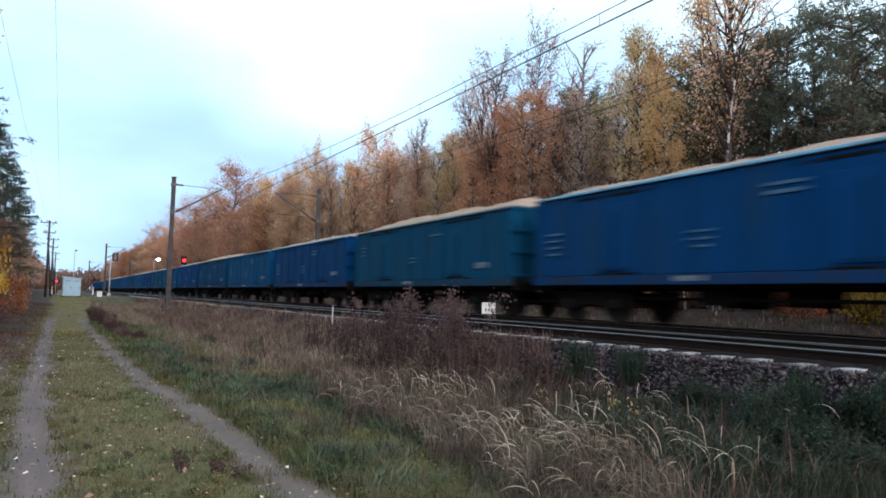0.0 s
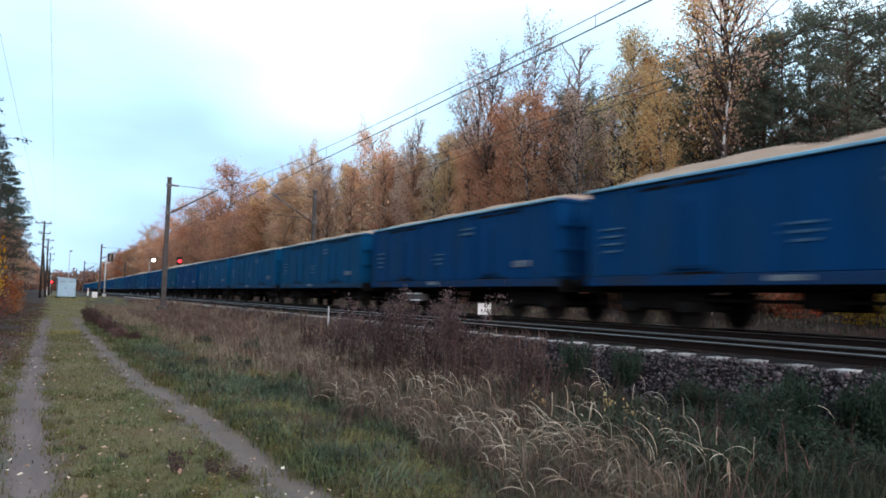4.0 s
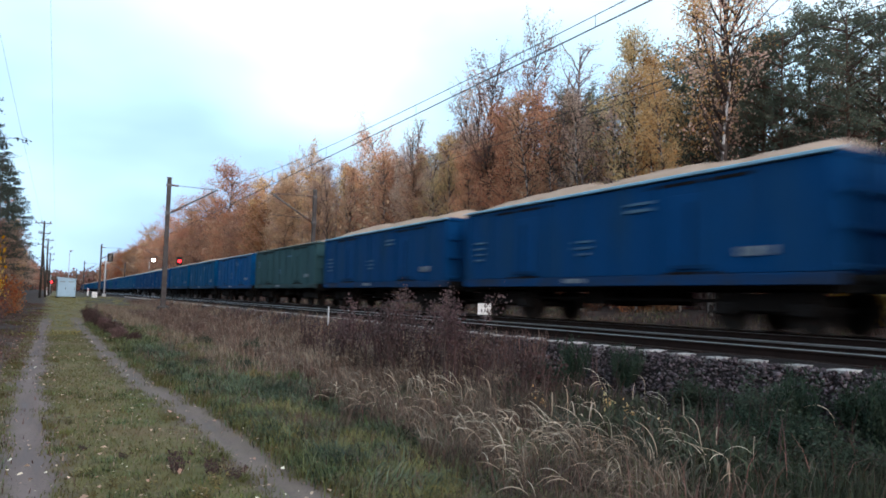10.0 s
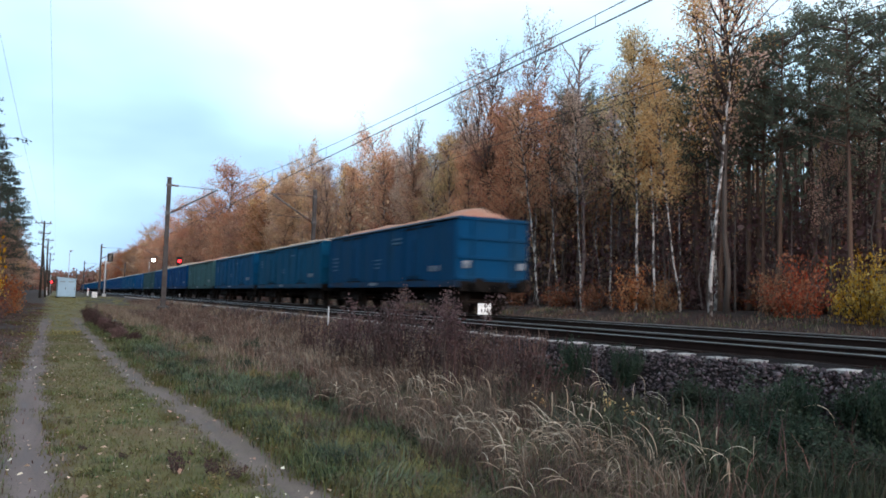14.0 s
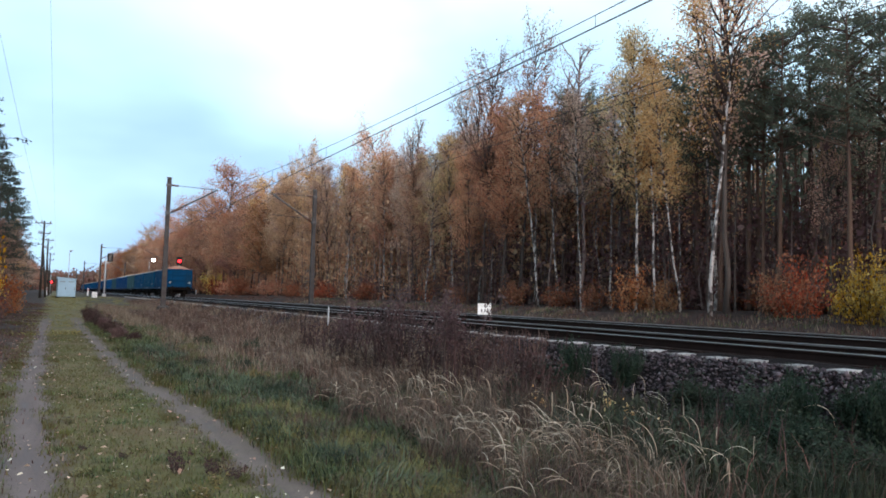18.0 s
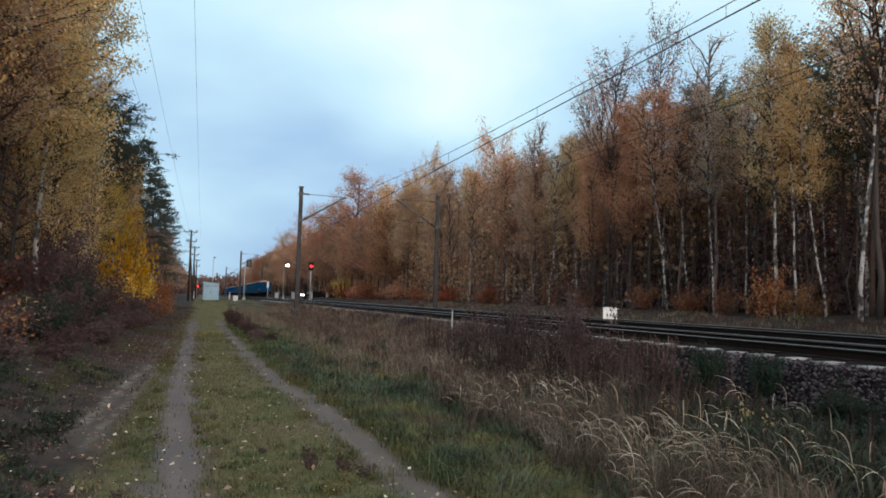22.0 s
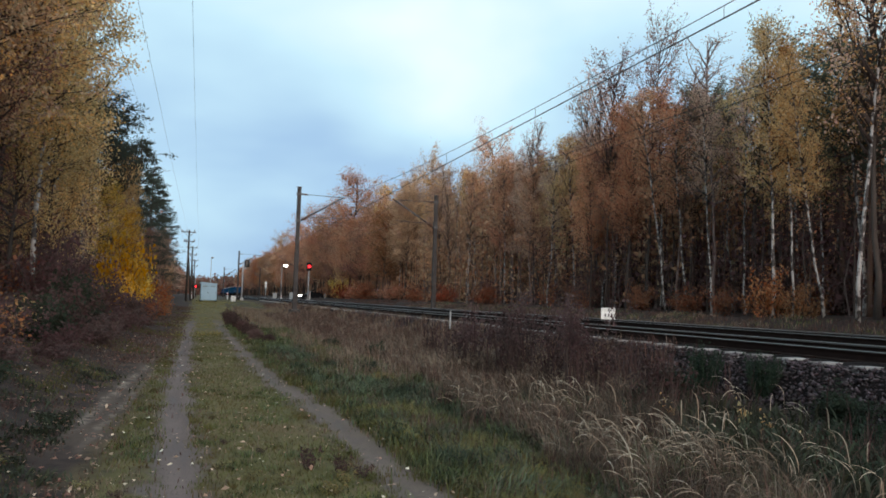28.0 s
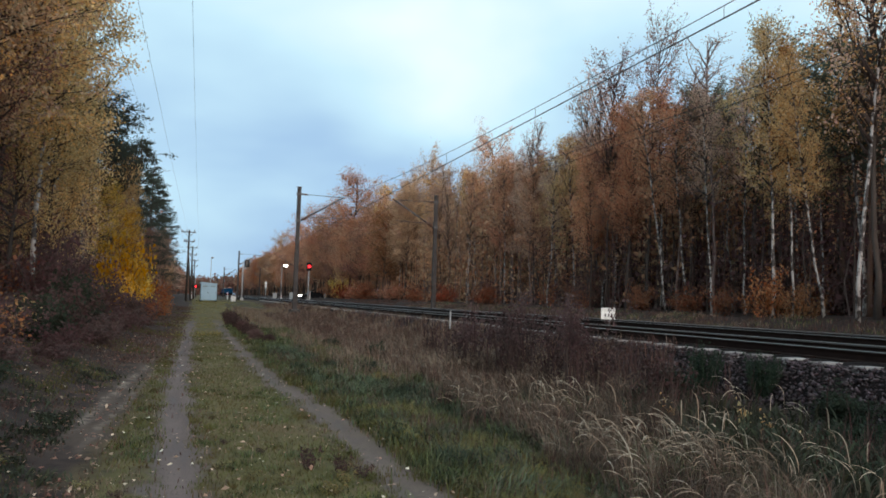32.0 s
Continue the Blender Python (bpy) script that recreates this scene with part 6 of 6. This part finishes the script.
def in_reeds(x, y, rng):
    return (x > reed_edge(y)) & (x < np.interp(y, (3.4, 5.0, 7.0, 10.0), (3.75, 4.3, 4.7, 5.0)) + 0.2 * np.sin(y * 1.7))


def by_side_track(x, y, rng):
    return (np.abs(x + 1.0) > 0.22 + rng.uniform(-0.15, 0.2, len(x))) | (y < 6.4) | (y > 24)


# the path and its verge
blades(56000, (-0.75, 2.3), (4.6, 28), 0.045, 0.007, 0.5, 1, "grass_green", "path_turf", "short olive turf between the wheel ruts", deeper, 2)
blades(7000, (-0.8, 2.3), (4.6, 16), 0.07, 0.006, 0.7, 14, "grass_dry", "straw_turf", "straw-coloured blades in the turf", lambda x, y, r: off_ruts(x, y, r) & patchy(x * 2, y * 2, r), 2)
blades(9000, (-0.8, 2.4), (4.6, 20), 0.05, 0.007, 0.7, 35, "grass_brown", "rim_turf", "brown worn grass along the wheel ruts", rut_rim, 2)
blades(9000, (-0.8, 2.4), (4.6, 18), 0.085, 0.007, 1.0, 44, "grass_green", "rut_fringe", "overhanging tufts along the wheel ruts", rut_rim, 3, 0.06, 0.5, tuft=70)
blades(7000, (-0.7, 2.2), (4.6, 12), 0.075, 0.007, 0.8, 36, "grass_lush", "turf_tufts", "darker green tufts in the path turf", deeper, 3, 0.07, 0.35, tuft=60)
blades(40000, (1.75, 4.1), (4.2, 34), 0.19, 0.009, 0.9, 2, "grass_lush", "verge_grass", "green grass along the path edge", lambda x, y, r: off_ruts(x, y, r) & (x < reed_edge(y) + 0.35 + r.normal(size=len(x)) * 0.2), 3, 0.16, 0.4, follow=True, tuft=70)
blades(9000, (1.9, 3.6), (4.2, 20), 0.26, 0.011, 1.0, 43, "verge_blade", "verge_clumps", "taller blue-green grass clumps in the verge", lambda x, y, r: off_ruts(x, y, r) & (x < reed_edge(y) + 0.3), 4, 0.10, 0.5, follow=True, tuft=90)
blades(5200, (1.8, 3.4), (4.0, 18), 0.2, 0.005, 0.9, 32, "grass_dry", "verge_straw", "pale straw in the green verge", off_ruts, 3, 0.1, follow=True)
blades(5200, (1.95, 2.7), (4.4, 9), 0.2, 0.007, 0.9, 33, "grass_tuft", "bright_tufts", "yellow-green grass tufts beside the rut", off_ruts, 4, 0.10, 0.5, follow=True, tuft=110)
blades(2600, (1.9, 3.6), (4.2, 20), 0.26, 0.007, 0.5, 31, "grass_brown", "verge_stems", "brown dead stems in the green verge", off_ruts, 3, 0.12, follow=True)
blades(15000, (1.72, 2.9), (4.2, 16), 0.14, 0.008, 0.9, 15, "grass_green", "verge_tufts", "yellow-green tufts along the path edge", off_ruts, 3, 0.11, 0.4, follow=True, tuft=60)
# the reeds: brown stems below, nodding plumes above
blades(2800, (2.6, 5.2), (3.3, 10), 0.46, 0.005, 0.7, 47, "reed", "reed_leaves", "pale hanging reed leaves", in_reeds, 5, 0.12, 0.3, tuft=30)
blades(15000, (2.6, 5.4), (3.3, 11.5), 0.36, 0.005, 0.5, 23, "reed_stem", "reed_stems", "brown lower stems of the reed clumps", in_reeds, 4, 0.12, 0.3, tuft=70)
plumes(2300, (2.6, 5.3), (3.3, 10.5), 0.60, 0.0028, 3, "reed_stem", "reed_culms", "thin brown reed culms", in_reeds, 26)
plumes(2300, (2.6, 5.3), (3.3, 10.5), 0.60, 0.0042, 3, "reed", "reed_plumes", "nodding straw-coloured reed plumes", in_reeds, 26, start=0.45, segs=7)
plumes(420, (2.6, 5.0), (3.3, 8.5), 0.68, 0.003, 34, "reed", "pale_culms", "pale thin reed culms", in_reeds, 9)
plumes(420, (2.6, 5.0), (3.3, 8.5), 0.68, 0.0056, 34, "reed_tip", "bleached_plumes", "bleached nodding reed plumes", in_reeds, 9, start=0.5, segs=7)
blades(7000, (2.6, 5.2), (3.3, 9.5), 0.28, 0.008, 0.9, 41, "grass_lush", "reed_foot_grass", "green grass tufts at the foot of the reeds", in_reeds, 4, 0.12, 0.5, tuft=70)
plumes(1300, (3.0, 6.0), (8.5, 22), 0.6, 0.010, 37, "reed", "pale_plumes", "scattered pale reed plumes further along", lambda x, y, r: x > reed_edge(y), 10, start=0.5, segs=5)
blades(5000, (4.6, 6.3), (6.5, 13), 0.62, 0.005, 0.4, 42, "reed_stem", "tall_brown_grass", "tall brown grass before the ballast", lambda x, y, r: x < 4.9 + 0.12 * (y - 6.5), 5, 0.16, 0.22, tuft=60)
blades(2600, (3.2, 6.2), (9, 26), 0.46, 0.006, 0.6, 13, "grass_dry", "reed_field", "thin dry reeds further along the verge", lambda x, y, r: x > reed_edge(y), 5, 0.12, 0.25)
blades(34000, (2.6, 6.6), (4.6, 48), 0.36, 0.009, 0.6, 4, "grass_brown", "dead_grass", "brown dead grass beside the railway", lambda x, y, r: (x > reed_edge(y)) & (patchy(x * 1.5, y * 1.5, r) | (y > 12)), 3, 0.2)
blades(15000, (2.6, 6.6), (12, 60), 0.40, 0.008, 0.8, 16, "grass_dry", "pale_grass", "pale withered grass field beside the railway", None, 3, 0.2)
blades(12000, (2.9, 6.6), (4.4, 11), 0.22, 0.009, 0.6, 30, "ditch", "reed_undergrowth", "dark green grass between the reeds", None, 3, 0.2)
# the ditch
blades(9500, (4.2, 6.6), (3.4, 9.5), 0.27, 0.008, 0.6, 5, "ditch", "ditch_grass", "dark green grass in the ditch", lambda x, y, r: (x > 3.2 + 0.12 * y) & (x < 6.25 + 0.15 * np.sin(y * 2.1)), 3, 0.16, tuft=60)
plumes(70, (4.0, 6.4), (3.8, 8.0), 0.7, 0.008, 17, "reed_tip", "ditch_reeds", "scattered pale reeds in the ditch", lambda x, y, r: x > 3.0, 5, 0.2, 0.3, 8)
# the bank beside the path
blades(14000, (-3.4, -0.7), (4.6, 28), 0.065, 0.008, 0.6, 6, "grass_brown", "bank_grass", "brown thin grass on the bank", by_side_track, 2, 0.25)
blades(16000, (-3.2, -0.6), (4.6, 20), 0.08, 0.008, 0.7, 18, "grass_green", "bank_tufts", "olive tufts on the bank", lambda x, y, r: patchy(x, y, r) & by_side_track(x, y, r), 2, 0.10, tuft=50)
blades(9000, (-3.4, -0.9), (4.4, 14), 0.10, 0.014, 0.7, 39, "ditch", "bank_herbs", "dark low herbs on the bank", lambda x, y, r: by_side_track(x, y, r) & patchy(x * 1.4 + 2, y * 1.2, r), 3, 0.09, 0.5, 0.8, tuft=40)
blades(9000, (-3.0, -0.55), (16, 64), 0.10, 0.009, 0.6, 45, "grass_brown", "far_bank_grass", "brown grass far along the bank", off_ruts, 2, 0.2)
blades(6000, (-2.6, -0.5), (14, 60), 0.10, 0.009, 0.6, 46, "grass_green", "far_bank_tufts", "olive grass far along the bank", lambda x, y, r: off_ruts(x, y, r) & patchy(x, y, r), 2, 0.15)
blades(4000, (16.4, 19.2), (6, 60), 0.22, 0.012, 0.6, 7, "grass_dry", "far_verge_grass", "pale dry grass along the wood's edge", None, 3, 0.25)
blades(9000, (16.2, 19.4), (6, 90), 0.2, 0.012, 0.6, 19, "grass_brown", "far_verge_turf", "dull brown grass along the wood's edge", None, 3, 0.25)
blades(5000, (16.2, 19.6), (6, 60), 0.16, 0.012, 0.6, 40, "grass_lush", "far_verge_green", "dull green grass along the wood's edge", None, 3, 0.3)
blades(14000, (-1.0, 6.5), (26, 100), 0.07, 0.012, 0.5, 20, "grass_tuft", "far_path_turf", "olive turf far along the path", off_ruts, 2, 0.4)
blades(9000, (6.0, 7.5), (12, 70), 0.34, 0.010, 0.7, 24, "grass_dry", "shoulder_grass", "pale withered grass up to the sleeper ends", None, 3, 0.2)
blades(9000, (6.0, 7.5), (10, 70), 0.36, 0.010, 0.6, 25, "grass_brown", "shoulder_weeds", "brown dead growth up to the sleeper ends", None, 3, 0.2)
blades(14000, (-3, 6.5), (-6, 4.4), 0.14, 0.010, 0.6, 26, "grass_green", "near_turf", "olive turf around the standing place", off_ruts, 2, 0.3)
blades(6000, (2.2, 6.5), (-6, 4.2), 0.45, 0.010, 0.7, 27, "grass_brown", "near_dead_grass", "brown dead grass in the near ditch", None, 3, 0.2)


def ground_litter(n, x0, x1, mat, name, label, seed):
    """Fallen leaves on the ground."""
    rng = np.random.default_rng(seed)
    x, y = rng.uniform(x0, x1, n), 4.8 + 20 * rng.uniform(0, 1, n) ** 1.6
    c = np.stack([x, y, ground_z(x, y) + 0.02 + 0.03 * (np.abs(x) > 0)], 1)
    u = rng.normal(size=(n, 3))
    u[:, 2] *= 0.25
    u /= np.linalg.norm(u, axis=1, keepdims=True)
    w = np.cross(u, np.array([0, 0, 1.0]) + rng.normal(size=(n, 3)) * 0.3)
    w /= np.linalg.norm(w, axis=1, keepdims=True)
    s = (0.008 + 0.026 * rng.uniform(0, 1, n) ** 2)[:, None]
    v = np.stack([c - u * s, c + w * s * 0.7 + [0, 0, 0.006], c + u * s, c - w * s * 0.7 + [0, 0, 0.006]], 1).reshape(-1, 3)
    tagged(new(name, quick_mesh(name, v, np.arange(4 * n).reshape(-1, 4), M[mat])), label, "leaves", kind="stuff")


ground_litter(300, -3.2, 3.0, "fallen", "fallen_leaves", "pale fallen leaves on the path", 31)
ground_litter(260, -3.2, 0.2, "fallen", "bank_fallen_leaves", "pale fallen leaves on the bank", 35)
ground_litter(2200, -3.6, -0.7, "leaf_dusk", "brown_leaf_litter", "brown fallen leaves on the bank beside the path", 32)
ground_litter(450, -0.8, 2.9, "leaf_brown", "path_leaf_litter", "small brown leaves in the turf", 34)


def ballast_stones():
    """Loose stones on the near shoulder of the track bed."""
    rng = np.random.default_rng(33)
    n = 21000
    t = rng.uniform(0, 1, n)
    x, y = 6.45 + 1.5 * t, 3.0 + 34 * rng.uniform(0, 1, n) ** 1.6
    z = np.interp(x, (6.4, 6.75, 7.6, 8.0), (0.1, 0.14, RAIL_Z - 0.21, RAIL_Z - 0.21)) + rng.uniform(-0.01, 0.03, n)
    r = rng.uniform(0.012, 0.032, n) * np.where(rng.uniform(size=n) > 0.93, 1.5, 1)
    unit = np.array([(1, 0, 0), (-1, 0, 0), (0, 1, 0), (0, -1, 0), (0, 0, 1), (0, 0, -1)], float)
    faces = np.array([(0, 2, 4), (2, 1, 4), (1, 3, 4), (3, 0, 4), (2, 0, 5), (1, 2, 5), (3, 1, 5), (0, 3, 5)])
    v = unit[None] * rng.uniform(0.5, 1.4, (n, 6, 1)) + rng.normal(size=(n, 6, 3)) * 0.3
    a = rng.uniform(0, 6.28, n)
    ca, sa = np.cos(a)[:, None], np.sin(a)[:, None]
    v = np.stack([v[..., 0] * ca - v[..., 1] * sa, v[..., 0] * sa + v[..., 1] * ca, v[..., 2] * 0.8], -1)
    v = v * r[:, None, None] + np.stack([x, y, z], 1)[:, None]
    f = (faces[None] + 6 * np.arange(n)[:, None, None]).reshape(-1, 3)
    tagged(new("ballast_stones", quick_mesh("ballast_stones", v.reshape(-1, 3), f, M["stone"])), "loose grey-brown ballast stones on the shoulder", "stones", kind="stuff")


ballast_stones()


def weed(x, y, h, r, seed, heads):
    """A dead tall weed: brown stalks with ragged seed heads."""
    rng = np.random.default_rng(seed)
    e = empty("dead_weed", x, y, float(ground_z(x, y)), label="dead brown weed stalks with fluffy seed heads" if heads else "dark dead shrub with bare brown stems", category="weed", group="weeds by the track")
    stems, places = [], []
    for i in range(9 if heads else 15):
        w = rng.uniform(0, 6.28)
        o = rng.uniform(0.05, 0.3 if heads else 0.45)
        pts = limb_points((rng.normal() * r * 0.35, rng.normal() * r * 0.35, -0.05), (math.cos(w) * o, math.sin(w) * o, 1), h * rng.uniform(0.7, 1.1), rng, 0.06, 0.0)
        stems.append(tube_data(pts, [0.012, 0.011, 0.009, 0.007, 0.004] if heads else [0.02, 0.017, 0.014, 0.01, 0.006], 4))
        for m in range(95 if heads else 60):
            a = rng.uniform(2.6, 3.99) if heads else rng.uniform(0.6, 3.99)
            q = pts[int(a)].lerp(pts[int(a) + 1], a - int(a))
            off = rng.normal(size=3) * (0.085 if heads else 0.05)
            places.append((q.x + off[0], q.y + off[1], q.z + off[2]))
    tagged(child("stalkwork", mesh_of("stalkwork", *joined(stems), M["weed"]), e), kind="stuff")
    v, f = cards(places, 0.03, rng, 1.6)
    tagged(child("seed_fluff" if heads else "withered_leafage", quick_mesh("fluff", v, f, M["seed_fluff" if heads else "weed"]), e), kind="stuff")


for i, (x, y, h, r, heads) in enumerate(((5.2, 10.9, 1.5, 0.5, 1), (5.3, 9.9, 1.6, 0.5, 1), (5.0, 9.0, 1.55, 0.35, 1), (5.0, 11.8, 1.45, 0.5, 1), (5.1, 13.0, 1.35, 0.45, 1), (5.1, 11.2, 1.15, 0.4, 0), (5.3, 10.4, 1.0, 0.4, 0), (5.7, 9.4, 0.95, 0.45, 0), (5.6, 12.4, 1.0, 0.5, 0), (5.2, 14.0, 1.0, 0.5, 0), (5.8, 8.2, 0.8, 0.4, 0), (5.6, 16.5, 0.9, 0.5, 0))):
    weed(x, y, h, r, 200 + i, heads)

blades(280, (5.2, 6.6), (4.4, 15), 0.7, 0.012, 0.15, 28, "weed", "bare_stalks", "dark bare weed stalks before the ballast", None, 4, 0.3, 0.12)
blades(1600, (4.4, 6.4), (3.8, 7.5), 0.36, 0.02, 0.5, 29, "ditch", "ditch_weeds", "dark green weeds in the ditch", None, 3, 0.16, 0.3, 0.9)
for x, y, h, r in ((5.7, 6.1, 0.42, 0.3), (5.5, 5.4, 0.36, 0.28), (5.9, 6.7, 0.45, 0.3), (5.35, 7.3, 0.5, 0.35)):
    thicket(x, y, h, r, "leaf_gold", 75, group="low verge bushes", dense=0.1, size=0.11)
for x, y, h, r, leaf in ((0.94, 6.2, 0.25, 0.15, "weed"), (1.18, 6.0, 0.2, 0.13, "weed"), (0.45, 5.95, 0.12, 0.13, "leaf_olive"), (0.66, 5.75, 0.11, 0.12, "leaf_olive"), (1.15, 5.7, 0.13, 0.13, "leaf_olive"), (1.32, 5.85, 0.13, 0.14, "weed"), (0.25, 6.4, 0.09, 0.12, "leaf_olive"), (1.0, 5.4, 0.11, 0.16, "leaf_olive"), (0.6, 6.9, 0.07, 0.09, "weed"),
                         (0.3, 7.4, 0.06, 0.08, "weed"), (-0.5, 5.6, 0.08, 0.1, "weed"), (-0.75, 5.9, 0.1, 0.14, "leaf_olive"), (-1.2, 5.7, 0.13, 0.16, "needle_young"), (-1.5, 6.6, 0.13, 0.18, "leaf_olive"), (-1.7, 5.9, 0.16, 0.2, "needle_young"), (-2.0, 7.4, 0.2, 0.22, "needle_young"), (-1.9, 9.0, 0.18, 0.24, "twig_purple"), (-2.3, 8.3, 0.24, 0.28, "twig_purple"), (-2.4, 10.6, 0.28, 0.32, "needle_young"), (-2.2, 12.4, 0.24, 0.3, "twig_purple")):
    thicket(x, y, h, r, leaf, 75, group="low path weeds", dense=0.4, size=0.09)
for x, y, h, r, z in ((6.72, 8.45, 0.78, 0.31, 0.1), (7.0, 7.66, 0.56, 0.31, 0.28), (6.3, 8.5, 0.42, 0.36, None), (6.6, 4.76, 0.70, 0.3, 0.1), (6.75, 3.95, 0.72, 0.34, 0.12), (6.2, 5.0, 0.42, 0.45, None), (6.0, 4.4, 0.45, 0.45, None)):
    broom(x, y, h, r, z)
for x, y, h, r, leaf in ((6.3, 4.5, 0.5, 0.6, "needle_young"), (5.4, 4.3, 0.36, 0.45, "needle_young"), (6.7, 5.2, 0.5, 0.6, "needle_young"), (6.7, 6.1, 0.5, 0.5, "needle_young"), (7.0, 4.3, 0.55, 0.5, "needle_young"), (5.6, 5.1, 0.3, 0.45, "needle_young"), (6.1, 5.4, 0.32, 0.5, "needle_young"), (5.9, 3.9, 0.36, 0.5, "needle_young"),
                         (1.75, 24.0, 0.45, 0.4, "twig_purple"), (1.7, 26.0, 0.55, 0.45, "weed"), (1.65, 28.5, 0.6, 0.5, "twig_purple"), (1.6, 31.5, 0.6, 0.5, "weed"), (2.05, 22.6, 0.35, 0.35, "weed"), (1.5, 34.5, 0.7, 0.5, "weed"), (1.45, 38.5, 0.75, 0.5, "weed"),
                         (2.5, 8.6, 0.16, 0.16, "leaf_olive"), (2.9, 10.2, 0.22, 0.26, "needle_young"), (3.1, 13.4, 0.3, 0.3, "needle_young"), (2.6, 15.5, 0.25, 0.3, "leaf_olive"), (3.2, 9.3, 0.26, 0.26, "needle_young"), (2.3, 7.2, 0.14, 0.2, "leaf_olive"), (2.8, 18.0, 0.3, 0.35, "leaf_olive"), (3.15, 7.7, 0.25, 0.26, "needle_young"),
                         (4.4, 5.6, 0.25, 0.3, "leaf_olive"), (3.0, 12.0, 0.28, 0.35, "leaf_olive"), (3.6, 20.5, 0.35, 0.45, "needle_young"), (4.2, 17.5, 0.4, 0.45, "needle_young")):
    thicket(x, y, h, r, leaf, 74 + int(y) % 2, group="low verge bushes", dense=1.9, size=0.05)


# ---- sleepers, last ----
def lay_sleepers():
    bm = bmesh.new()
    box(bm, -1.3, 1.3, -0.13, 0.13, -0.2, 0.0)
    for v in bm.verts:
        if v.co.z > -0.1:
            v.co.y *= 0.85
            v.co.z -= 0.02 * (abs(v.co.x) < 1)
    me = bm_mesh("sleeper", bm, M["sleeper"])
    fast = bm_mesh("rail_clip", boxes((-0.14, 0.14, -0.09, 0.09, 0.0, 0.035), bevel=0.01), M["rail_web"])
    bed = bpy.data.objects["track_bed"]
    rng = np.random.default_rng(44)
    for c, y0, n in ((TRACKS[0], 9.287 - 0.6 * 16, 170), (TRACKS[1], 9.1 - 0.6 * 10, 120)):
        for i in range(n):
            s = child("sleeper", me, bed, pose(c + rng.normal() * 0.012, y0 + 0.6 * i + rng.normal() * 0.01, RAIL_Z - 0.165 + rng.normal() * 0.004, 0, 0, rng.normal() * 0.4))
            if i < 60 and c == TRACKS[0]:
                for x in (-0.7525, 0.7525):
                    child("rail_clip", fast, s, pose(x, 0, 0))


lay_sleepers()


motions()
